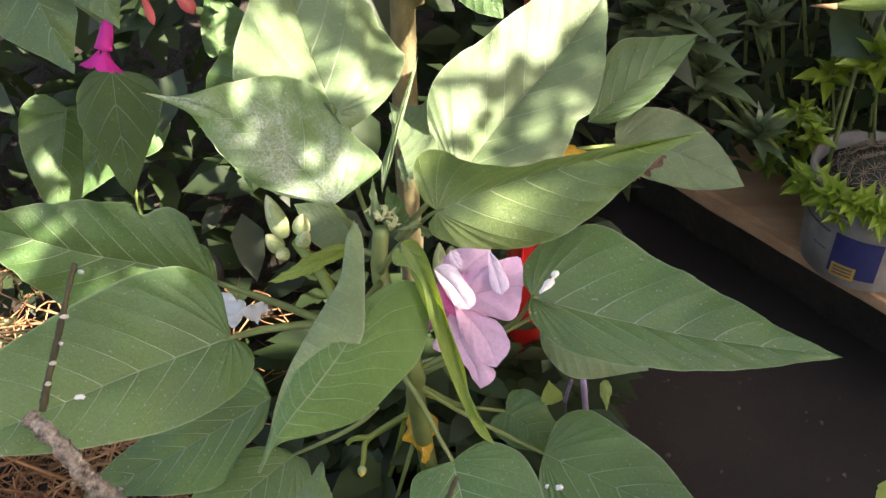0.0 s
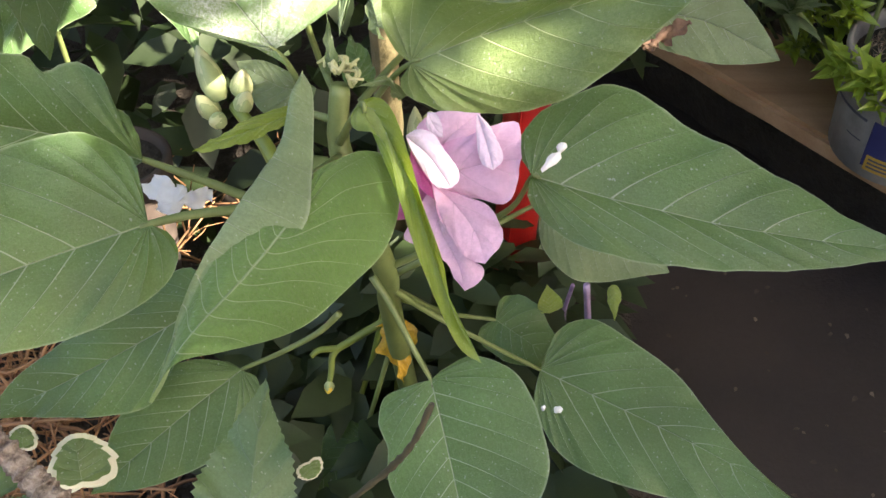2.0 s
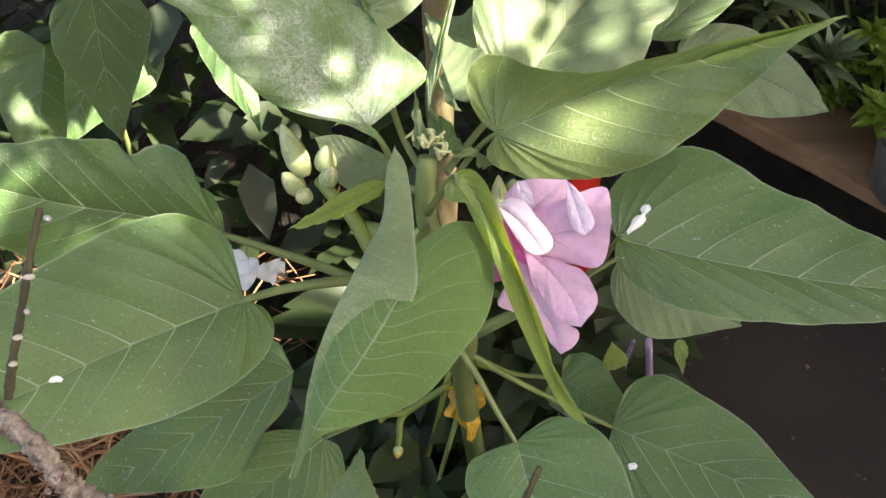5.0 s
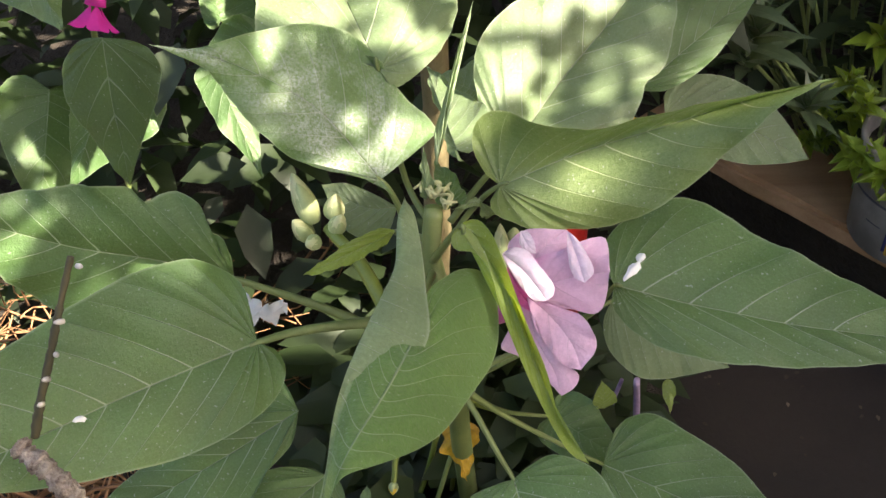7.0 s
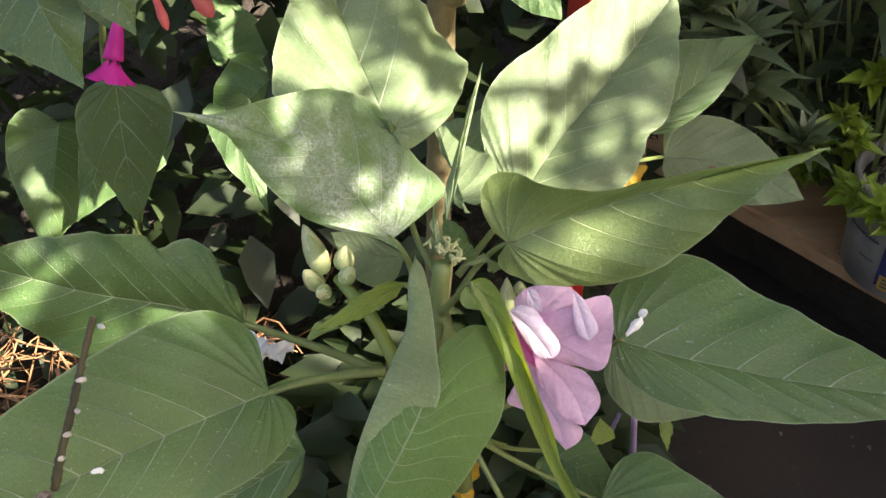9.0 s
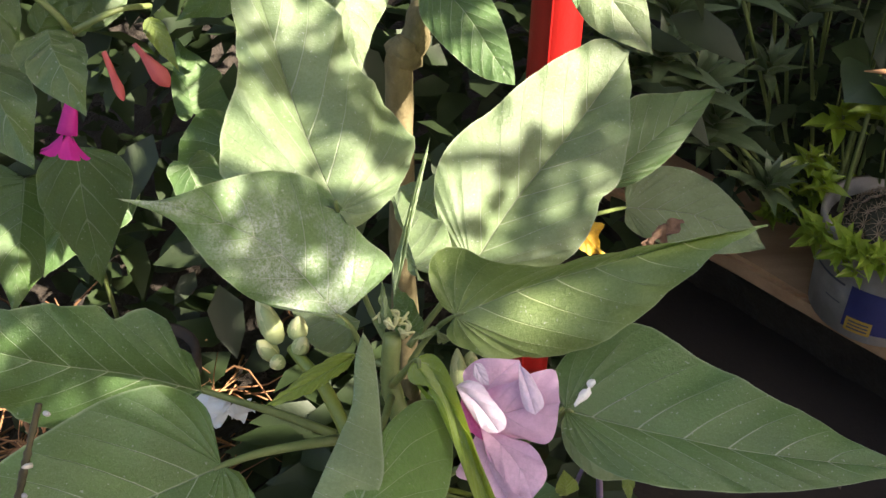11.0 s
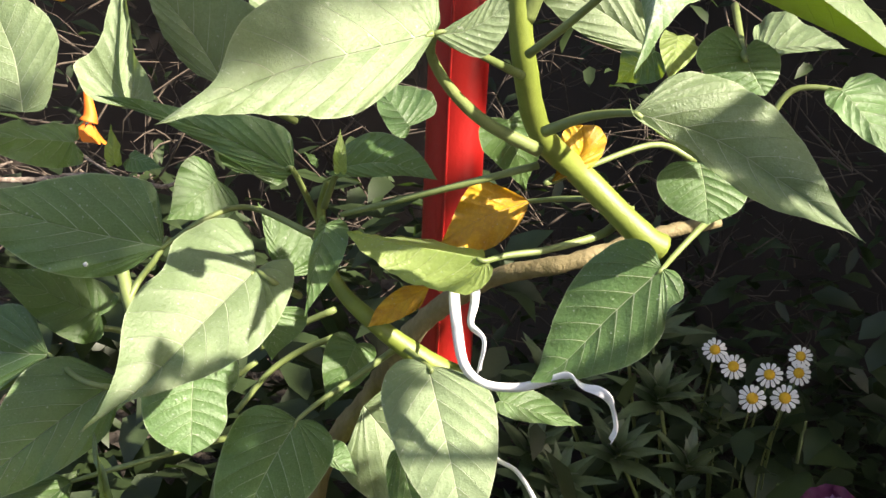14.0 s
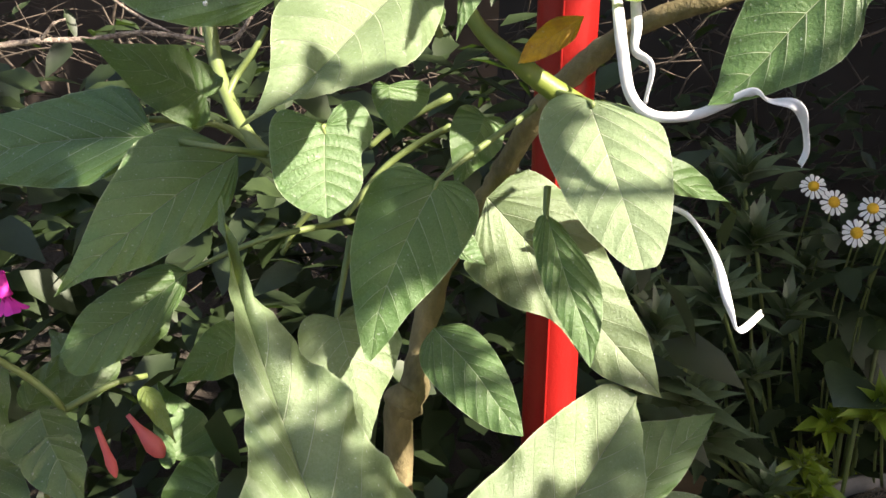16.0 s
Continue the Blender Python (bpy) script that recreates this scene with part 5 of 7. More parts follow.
# withered leaves
railed(shrub, (0.0681, 0.4997, 1.1448), (0.0354, 0.4970, 1.1289), [(0.0634, 0.4966, 1.1354), (0.0519, 0.4945, 1.1268), (0.0413, 0.4957, 1.1270)], [(0.0610, 0.5017, 1.1482), (0.0492, 0.5041, 1.1513), (0.0430, 0.5024, 1.1452), (0.0386, 0.4993, 1.1356)], [(0.0517, 0.4991, 1.1387)], material=LEAF_YELLOW, label="withered orange-yellow leaf", petiole=[(0.1024, 0.4807, 1.1493), (0.0837, 0.4828, 1.1525)], wave=0.006, bulge=(0.2, -0.15))
railed(shrub, (0.0307, 0.4847, 1.1167), (0.0082, 0.4813, 1.1017), [(0.0267, 0.4822, 1.1090), (0.0164, 0.4811, 1.1034)], [(0.0209, 0.4855, 1.1161), (0.0121, 0.4837, 1.1092)], [(0.0190, 0.4832, 1.1096)], material=LEAF_YELLOW, label="withered orange-yellow leaf", wave=0.004)
railed(shrub, (0.0703, 0.4742, 1.1619), (0.0805, 0.4803, 1.1808), [(0.0744, 0.4768, 1.1699), (0.0734, 0.4796, 1.1769), (0.0765, 0.4805, 1.1802)], [(0.0843, 0.4750, 1.1677), (0.0891, 0.4774, 1.1753), (0.0860, 0.4798, 1.1807)], [(0.0803, 0.4769, 1.1717)], material=LEAF_YELLOW, label="withered orange-yellow leaf", petiole=[(0.1299, 0.5009, 1.1615), (0.1109, 0.4983, 1.1681)], wave=0.006, bulge=(0.2, 0.2))
leaf(shrub, (-0.0203, 0.4559, 0.7054), (-0.0137, 0.4402, 0.6819), (-0.0058, 0.4479, 0.6953), (-0.0251, 0.4499, 0.6927), sag=0.1, wave=0.012, curl=(0.8, 0.6), material=LEAF_YELLOW, label="withered orange leaf low on the stem")
leaf(shrub, (0.0538, 0.5023, 0.8595), (0.0684, 0.4977, 0.8436), (0.0683, 0.5048, 0.8555), (0.0568, 0.4966, 0.8483), sag=0.1, wave=0.012, curl=(1, 1), material=LEAF_YELLOW)
# buds on their stalks
stalk = tube("bud_stalk", [(-0.0459, 0.3539, 0.8707), (-0.0584, 0.3760, 0.8837), (-0.0674, 0.3886, 0.8864), (-0.0718, 0.3955, 0.8867)], 0.0028, 0.0022, STEM_BRIGHT, shrub)
flower_bud(shrub, (-0.0770, 0.3982, 0.8867), (-0.0847, 0.4078, 0.9026), 0.0042, label="long pale green bud")
flower_bud(shrub, (-0.0700, 0.3984, 0.8885), (-0.0686, 0.4017, 0.8976), 0.0038)
flower_bud(shrub, (-0.0693, 0.3931, 0.8868), (-0.0661, 0.3916, 0.8956), 0.0032)
flower_bud(shrub, (-0.0787, 0.3967, 0.8808), (-0.0846, 0.3967, 0.8896), 0.0036)
flower_bud(shrub, (-0.0756, 0.3925, 0.8832), (-0.0794, 0.3876, 0.8851), 0.0029)
flower_bud(shrub, (-0.009, 0.375, 0.884), (-0.0103, 0.3813, 0.8992), 0.0032)
flower_bud(shrub, (-0.0049, 0.3806, 0.8894), (-0.0053, 0.3811, 0.8976), 0.0028)
flower_bud(shrub, (0.0585, 0.4526, 1.2365), (0.0584, 0.4518, 1.2445), 0.0034)
flower_bud(shrub, (0.0574, 0.4555, 1.2438), (0.0591, 0.4546, 1.2518), 0.0030)
flower_bud(shrub, (0.0555, 0.4563, 1.2443), (0.0529, 0.4557, 1.2515), 0.0026)
flower_bud(shrub, (0.0607, 0.4546, 1.2452), (0.0616, 0.4529, 1.2509), 0.0028)
flower_bud(shrub, (0.0603, 0.4522, 1.2372), (0.0623, 0.4502, 1.2414), 0.0024)
flower_bud(shrub, (0.0551, 0.4536, 1.2374), (0.0551, 0.4536, 1.2457), 0.0022)
flower_bud(shrub, (0.0240, 0.4886, 1.2349), (0.0244, 0.4867, 1.2409), 0.0036)
flower_bud(shrub, (0.0211, 0.4907, 1.2401), (0.0224, 0.4885, 1.2452), 0.0032)

# ---- the open flower ----
flower = finish("flower", *tube_data([(-0.0198, 0.3953, 0.8382), (-0.0074, 0.3902, 0.8498), (0.0016, 0.3794, 0.8711)], 0.003, 0.008, 5, 10), PETAL_DEEP, shrub, label="pink funnel flower with a magenta throat")
railed(flower, (-0.0069, 0.3513, 0.8977), (0.0095, 0.3604, 0.9133), [(-0.0095, 0.3601, 0.9052), (-0.0076, 0.3626, 0.9085), (-0.0025, 0.3634, 0.9113)], [(-0.0003, 0.3558, 0.9048), (0.0079, 0.3548, 0.9071), (0.0116, 0.3556, 0.9094)], [(0.0006, 0.3571, 0.9064)], material=PETAL, name="petal", quilt=0, columns=26, rows=8, wave=0.002, bulge=(0.1, 0.1))
railed(flower, (-0.0049, 0.3443, 0.9003), (0.0217, 0.3431, 0.9100), [(-0.0020, 0.3510, 0.9081), (0.0070, 0.3514, 0.9121), (0.0142, 0.3521, 0.9158), (0.0207, 0.3508, 0.9172)], [(0.0013, 0.3394, 0.8981), (0.0093, 0.3371, 0.8992), (0.0168, 0.3344, 0.8996), (0.0199, 0.3366, 0.9031)], [(0.0086, 0.3444, 0.9060)], material=PETAL, name="petal", quilt=0, columns=26, rows=8, wave=0.003, bulge=(0.06, 0.1))
railed(flower, (-0.0046, 0.3433, 0.8980), (0.0059, 0.3188, 0.8784), [(-0.0013, 0.3383, 0.8945), (0.0030, 0.3321, 0.8902), (0.0073, 0.3257, 0.8857), (0.0113, 0.3228, 0.8845), (0.0102, 0.3199, 0.8813)], [(-0.0077, 0.3383, 0.8919), (-0.0129, 0.3341, 0.8857), (-0.0069, 0.3305, 0.8846), (0.0002, 0.3261, 0.8832), (0.0028, 0.3219, 0.8802)], [(-0.0014, 0.3330, 0.8893), (0.0037, 0.3251, 0.8837)], material=PETAL, name="petal", quilt=0, columns=26, rows=8, wave=0.002, bulge=(0.1, 0.08))
railed(flower, (-0.0047, 0.3411, 0.9016), (0.0115, 0.3206, 0.8884), [(0.0053, 0.3357, 0.9005), (0.0114, 0.3334, 0.9007), (0.0151, 0.3292, 0.8982), (0.0164, 0.3248, 0.8945), (0.0142, 0.3223, 0.8911)], [(-0.0019, 0.3328, 0.8947), (0.0028, 0.3266, 0.8906), (0.0069, 0.3224, 0.8882)], [(0.0026, 0.3347, 0.8985), (0.0091, 0.3268, 0.8934)], material=PETAL, name="petal", quilt=0, columns=26, rows=8, wave=0.004, bulge=(0.05, 0.1))
railed(flower, (0.0083, 0.3524, 0.9195), (0.0132, 0.3392, 0.9087), [(0.0121, 0.3487, 0.9174), (0.0161, 0.3415, 0.9120)], [(0.0082, 0.3469, 0.9141), (0.0098, 0.3416, 0.9095)], [(0.0110, 0.3456, 0.9140)], material=PETAL_LIT, name="petal", quilt=0, columns=26, rows=8, wave=0.001, bulge=(0.15, 0.15))
railed(flower, (-0.0063, 0.3558, 0.9167), (-0.0016, 0.3494, 0.9124), [(-0.0038, 0.3550, 0.9169), (-0.0020, 0.3519, 0.9147)], [(-0.0067, 0.3530, 0.9138), (-0.0042, 0.3504, 0.9123)], [(-0.0045, 0.3525, 0.9142)], material=PETAL_LIT, name="petal", quilt=0, columns=26, rows=8, wave=0.001, bulge=(0.1, 0.1))
railed(flower, (-0.0127, 0.3481, 0.9137), (0.0007, 0.3342, 0.9058), [(-0.0092, 0.3488, 0.9157), (-0.0048, 0.3469, 0.9158), (-0.0014, 0.3429, 0.9133), (0.0029, 0.3375, 0.9099), (0.0028, 0.3349, 0.9074)], [(-0.0106, 0.3441, 0.9106), (-0.0065, 0.3385, 0.9070), (-0.0030, 0.3351, 0.9052)], [(-0.0067, 0.3432, 0.9114), (-0.0015, 0.3372, 0.9078)], material=PETAL_LIT, name="petal", quilt=0, columns=26, rows=8, wave=0.001, bulge=(0.15, 0.12))
railed(flower, (-0.0111, 0.3460, 0.9104), (-0.0015, 0.3375, 0.8966), [(-0.0112, 0.3436, 0.9062), (-0.0077, 0.3403, 0.8996)], [(-0.0074, 0.3446, 0.9060), (-0.0028, 0.3414, 0.9009)], [(-0.0069, 0.3461, 0.9001)], material=PETAL_DEEP, name="throat", quilt=0, columns=16, rows=5, wave=0.001)

# ---- red stake and its white tie ----
stake = thing("garden_stake", (0.0513, 0.602, GROUND), "round red plastic-coated garden stake pushed into the soil", "stake")
tube("pole", [(0.0513 - 0.0053 * (z - 1), 0.602, z) for z in (GROUND - 0.05, 0.8, 1.1, 1.4, 1.75)], 0.0136, 0.0136, RED, stake, steps=10, sides=28, knots=0.008)
tube("seam", [(0.0513 - 0.0053 * (z - 1) - 0.0048, 0.602 - 0.0126, z) for z in (GROUND - 0.05, 0.8, 1.1, 1.4, 1.75)], 0.0007, 0.0007, RED, stake, steps=10, sides=8, knots=0.05)
tie = thing("ribbon_tie", (0.0385, 0.4673, 1.1208), "white knotted plastic ribbon tying the stem to the stake", "ribbon")
ribbon("band", [(0.0396, 0.4781, 1.1250), (0.0379, 0.4675, 1.1211), (0.0390, 0.4634, 1.1099), (0.0421, 0.4614, 1.0964), (0.0492, 0.4593, 1.0900), (0.0607, 0.4546, 1.0912), (0.0695, 0.4496, 1.0966), (0.0762, 0.4448, 1.1017), (0.0804, 0.4406, 1.0998), (0.0862, 0.4363, 1.1003), (0.0902, 0.4362, 1.0960), (0.0934, 0.4371, 1.0855), (0.0922, 0.4377, 1.0794)], (0.0036, 0.0040, 0.0038, 0.0034, 0.0030, 0.0032, 0.0044, 0.0036), (0, 0.2, 0.4, 0.3, 0.5, 2.6, 4.8, 5.0), RIBBON, tie)
ribbon("band", [(0.0470, 0.4820, 1.1233), (0.0461, 0.4751, 1.1152), (0.0443, 0.4693, 1.1090), (0.0486, 0.4640, 1.1051), (0.0475, 0.4635, 1.0929)], (0.0036, 0.0036, 0.0030, 0.0036), (0, 0.6, 1.4, 2.5), RIBBON, tie)
ribbon("band", [(0.0459, 0.4668, 1.0851), (0.0532, 0.4585, 1.0620), (0.0631, 0.4528, 1.0562), (0.0710, 0.4448, 1.0439), (0.0736, 0.4359, 1.0315), (0.0775, 0.4343, 1.0226), (0.0868, 0.4394, 1.0263)], (0.0024, 0.0020, 0.0019, 0.0034, 0.0024, 0.0030), (0, 0.5, 0.8, 0.2, 1.8, 2.8), RIBBON, tie)

# ---- plank edging, raised bed behind it ----
edge_way = Vector((0.655, -0.7555, 0)).normalized()
back_way = Vector((0.7555, 0.655, 0)).normalized()
edge_turn = math.atan2(edge_way.y, edge_way.x)
PLANK_TOP = 0.622
front = Vector((0.2287, 0.7783, 0))
plank_m = Matrix.Translation(front + edge_way * 0.285 + back_way * 0.042 + Vector((0, 0, PLANK_TOP - 0.009))) @ Matrix.Rotation(edge_turn, 4, "Z")
plank = bevelled_box("edging_plank", (0.81, 0.084, 0.018), plank_m, PLANK, bevel=0.004, cuts=20, rough_by=0.0008, seed=4)
tagged(plank, "weathered reddish-brown wooden plank edging the plant bed", "plank")
bed_m = Matrix.Translation(front + edge_way * 0.34 + back_way * 0.56 + Vector((0, 0, 0.539))) @ Matrix.Rotation(edge_turn, 4, "Z")
bed = bevelled_box("bed_soil", (1.12, 1.0, 0.112), bed_m, SOIL, bevel=0.01, cuts=30, rough_by=0.004, seed=8)
tagged(bed, "dark soil of the raised plant bed", "soil", kind="structure")
BED = 0.595

# ---- back and side of the place ----
# added dark sheet, standing in for the shaded depth of the hedge
backdrop = bevelled_box("wall_back", (7, 0.1, 1.5), pose(0, 1.75, 1.25), WALL, bevel=0.01)
tagged(backdrop, "dark sheet added behind the hedge for its shaded depth", "wall", kind="structure")
wall_mid = front + back_way * 0.52 + edge_way * 0.55
side_wall = bevelled_box("wall_side", (2.4, 0.08, 1.25), Matrix.Translation((wall_mid.x, wall_mid.y, 1.10)) @ Matrix.Rotation(edge_turn, 4, "Z"), WALL, bevel=0.01, cuts=12, rough_by=0.002)
tagged(side_wall, "dark brown wall behind the raised bed", "wall", kind="structure")

rnd = random.Random(11)


def twig_mass(name, count, box, length, radius, mat, seed, lift=0.6, label="", category=""):
    """Thin branching dry twigs in one mesh."""
    r = random.Random(seed)
    verts, faces = [], []
    for _ in range(count):
        p = Vector([r.uniform(a, b) for a, b in box])
        way = Vector((r.uniform(-1, 1), r.uniform(-0.6, 0.6), r.uniform(-0.2, 1) * lift)).normalized()
        l = length * r.uniform(0.4, 1.4)
        bend = Vector((r.uniform(-1, 1), r.uniform(-1, 1), r.uniform(-1, 1))) * l * 0.30
        rad = radius * r.uniform(0.5, 1.6)
        tube_data([p, p + way * l * 0.5 + bend, p + way * l], rad, rad * 0.4, 3, 4, 0, 0, verts, faces)
        for k in range(2):
            q = p + way * l * r.uniform(0.3, 0.8) + bend * 0.5
            w = (way + Vector((r.uniform(-1, 1), r.uniform(-1, 1), r.uniform(-1, 1)))).normalized()
            tube_data([q, q + w * l * 0.25, q + w * l * 0.4 + bend * 0.3], rad * 0.6, rad * 0.3, 2, 4, 0, 0, verts, faces)
    ob = finish(name, verts, faces, mat)
    return tagged(ob, label, category, kind="stuff")


twig_mass("dry_hedge", 2400, ((-1.0, 0.75), (0.95, 1.35), (0.7, 1.75)), 0.11, 0.0011, TWIGS, 21, 0.8, "tangled dry grey-brown hedge twigs", "hedge")
twig_mass("dry_straw", 420, ((-0.75, -0.10), (0.15, 0.75), (GROUND + 0.01, GROUND + 0.07)), 0.07, 0.0010, STRAW, 22, 0.15, "reddish-brown dry stalks littering the soil", "straw")
twig_mass("straw_heap", 1100, ((-0.55, -0.17), (0.26, 0.62), (0.56, 0.68)), 0.07, 0.0011, STRAW, 23, 0.4, "heap of orange-brown dried stalks", "straw")
places = []
for _ in range(5200):
    p = Vector((rnd.uniform(-1.1, 0.8), rnd.uniform(0.85, 1.3), rnd.uniform(0.6, 1.7)))
    places.append((p, (rnd.uniform(-1, 1), rnd.uniform(-1, 0.2), rnd.uniform(-0.6, 0.6))))
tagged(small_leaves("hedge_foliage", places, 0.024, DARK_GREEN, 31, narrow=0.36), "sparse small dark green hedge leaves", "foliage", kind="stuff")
places = []
for _ in range(1500):
    p = Vector((rnd.uniform(-0.75, 0.12), rnd.uniform(0.62, 0.9), rnd.uniform(0.56, 1.0)))
    places.append((p, (rnd.uniform(-1, 1), rnd.uniform(-1, 0.2), rnd.uniform(-0.5, 0.5))))
for _ in range(700):
    p = Vector((rnd.uniform(-0.55, 0.10), rnd.uniform(0.80, 1.0), rnd.uniform(0.72, 1.0)))
    places.append((p, (rnd.uniform(-1, 1), rnd.uniform(-1, 0.2), rnd.uniform(-0.5, 0.5))))
for _ in range(1300):
    p = Vector((rnd.uniform(-0.10, 0.10), rnd.uniform(0.28, 0.66), rnd.uniform(0.55, 0.66)))
    places.append((p, (rnd.uniform(-1, 1), rnd.uniform(-1, 0.2), rnd.uniform(-0.2, 0.4))))
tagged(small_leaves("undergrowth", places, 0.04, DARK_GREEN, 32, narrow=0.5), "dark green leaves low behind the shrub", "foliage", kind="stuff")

# ---- unseen tree, added above the view to shade the bed and shrub ----
CANOPY = plain_material("canopy_leaf", (0.05, 0.09, 0.03), (0.08, 0.13, 0.04), 20, rough=0.5, vary=0.4)
tree_foot = Vector((2.0, -0.35, 0))
tree = thing("unseen_shade_tree", (tree_foot.x, tree_foot.y, GROUND), "unseen leafy tree added to cast shade on the bed and shrub", "tree")
tree_top = Vector((tree_foot.x - 0.1, tree_foot.y - 0.1, 2.1))
tube("trunk", [(tree_foot.x, tree_foot.y, GROUND - 0.05), (tree_foot.x + 0.03, tree_foot.y, 1.3), tree_top], 0.06, 0.035, BARK, tree, knots=0.05)
slope = (SUN_FROM.x / SUN_FROM.z, SUN_FROM.y / SUN_FROM.z)


def towards_sun(x, y, low, z):
    """The point at height z that shades the point (x, y, low)."""
    return Vector((x + slope[0] * (z - low), y + slope[1] * (z - low), z))


for k in range(7):
    e = towards_sun(*(front + back_way * rnd.uniform(0.1, 0.5) + edge_way * (-0.4 + 0.16 * k)).xy, 0.65, 2.2)
    tube("limb", [tree_top - Vector((0, 0, 0.4)), tree_top.lerp(e, 0.5), e], 0.02, 0.005, BARK, tree, knots=0.05, seed=k)
places = []
while len(places) < 6000:
    q = front + back_way * rnd.uniform(-0.24, 0.62) + edge_way * rnd.uniform(-0.45, 0.8)
    p = towards_sun(q.x, q.y, 0.65, rnd.uniform(1.95, 2.4))
    if noise.noise(p * 7.0) > 0.30:
        continue
    places.append((p, (rnd.uniform(-1, 1), rnd.uniform(-1, 1), rnd.uniform(-0.4, 0.3))))
small_leaves("crown", places, 0.085, CANOPY, 41, tree, spread=0.6, narrow=0.62)
# the far side of the crown shades the hedge
places = []
for _ in range(1500):
    p = towards_sun(rnd.uniform(-1.0, 0.7), rnd.uniform(0.98, 1.8), 1.2, rnd.uniform(2.15, 2.5))
    if noise.noise(p * 5.0) < 0.25:
        places.append((p, (rnd.uniform(-1, 1), rnd.uniform(-1, 1), rnd.uniform(-0.4, 0.3))))
small_leaves("crown", places, 0.12, CANOPY, 43, tree, spread=0.6, narrow=0.62)
places = []
for _ in range(1700):
    x, y = rnd.uniform(-0.75, -0.40), rnd.uniform(0.45, 0.68)
    if noise.noise(Vector((x * 12, y * 12, 7.0))) > 0.22:
        continue
    places.append((towards_sun(x, y, 0.86, rnd.uniform(2.1, 2.3)), (rnd.uniform(-1, 1), rnd.uniform(-1, 1), rnd.uniform(-0.3, 0.3))))
while len(places) < 1700:
    x, y = rnd.uniform(-0.28, 0.30), rnd.uniform(0.55, 0.98)
    if (x < 0.03 and y < 0.695) or (x < -0.14 and y < 0.76) or noise.noise(Vector((x * 12, y * 12, 9.0))) > 0.3:
        continue
    places.append((towards_sun(x, y, 0.86, rnd.uniform(2.1, 2.3)), (rnd.uniform(-1, 1), rnd.uniform(-1, 1), rnd.uniform(-0.3, 0.3))))
small_leaves("crown", places, 0.05, CANOPY, 44, tree, spread=0.3, narrow=0.7)
places = []
while len(places) < 220:
    x, y = rnd.uniform(-0.31, -0.215), rnd.uniform(0.475, 0.545)
    if noise.noise(Vector((x * 26, y * 26, 3.0))) < 0.1:
        places.append((towards_sun(x, y, 0.86, rnd.uniform(2.1, 2.2)), (rnd.uniform(-1, 1), rnd.uniform(-1, 1), rnd.uniform(-0.3, 0.3))))
small_leaves("crown", places, 0.03, CANOPY, 45, tree, spread=0.3, narrow=0.7)
places = []


def sprig(count, x0, x1, y0, y1, gaps=9.0, seed=3.0, high=1.43):
    """Added crown leaves, placed so that their shade falls on a stretch of the shrub."""
    done = 0
    while done < count:
        x, y = rnd.uniform(x0, x1), rnd.uniform(y0, y1)
        if noise.noise(Vector((x * 35, y * 35, seed))) < gaps:
            places.append((towards_sun(x, y, 0.86, high + rnd.uniform(0, 0.08)), (rnd.uniform(-1, 1), rnd.uniform(-1, 1), rnd.uniform(-0.3, 0.3))))
            done += 1


sprig(110, -0.232, -0.134, 0.412, 0.457, 0.42)
for k in range(2, 7):
    y = 0.455 + 0.011 * k
    sprig(8, -0.133 - (y - 0.446) * 0.83, -0.100 - (y - 0.446) * 0.83, y, y + 0.011)
sprig(75, -0.028, 0.045, 0.463, 0.54, 0.3)
sprig(26, -0.075, -0.036, 0.418, 0.434, 0.2)
sprig(60, -0.216, -0.187, 0.555, 0.61)
sprig(40, -0.285, -0.245, 0.55, 0.59)
sprig(34, -0.130, -0.092, 0.585, 0.62)
small_leaves("crown", places, 0.018, CANOPY, 47, tree, spread=0.3, narrow=0.7)
for k, (x, y) in enumerate(((-0.16, 0.43), (-0.15, 0.50), (0.02, 0.51), (-0.19, 0.58))):
    e = towards_sun(x, y, 0.86, 1.47)
    tube("limb", [tree_top - Vector((0, 0, 0.5)), tree_top.lerp(e, 0.6) + Vector((0, 0, 0.06)), e], 0.010, 0.002, BARK, tree, knots=0.05, seed=20 + k)
places = []
sprig(210, -0.44, -0.315, 0.655, 0.76, 0.2, 5.0, 2.1)
sprig(220, -0.65, -0.28, 0.87, 1.02, 0.3, 6.0, 2.1)
small_leaves("crown", places, 0.03, CANOPY, 46, tree, spread=0.3, narrow=0.7)
# a dense bough added in front shades the near leaves and the path
for k in range(4):
    e = towards_sun(-0.1 + 0.2 * k, 0.15, 0.86, 2.2)
    tube("limb", [tree_top - Vector((0, 0, 0.1)), tree_top.lerp(e, 0.5) + Vector((0, 0, 0.1)), e], 0.025, 0.005, BARK, tree, knots=0.05, seed=9 + k)
places = []
while len(places) < 4700:
    x, y = rnd.uniform(-0.22, 0.95), rnd.uniform(0.02, 0.41)
    edge = (0.410 if x > -0.005 else 0.335 if x > -0.06 else 0.384) + 0.012 * noise.noise(Vector((x * 14, 0.3, 0)))
    if y > edge or (x < -0.175 and y < 0.315) or (x < -0.09 and y < 0.265) or noise.noise(Vector((x * 11, y * 11, 2.0))) > 0.5:
        continue
    p = towards_sun(x, y, 0.86, rnd.uniform(2.12, 2.28))
    places.append((p, (rnd.uniform(-1, 1), rnd.uniform(-1, 1), rnd.uniform(-0.2, 0.2))))
small_leaves("crown", places, 0.05, CANOPY, 42, tree, spread=0.3, narrow=0.7)
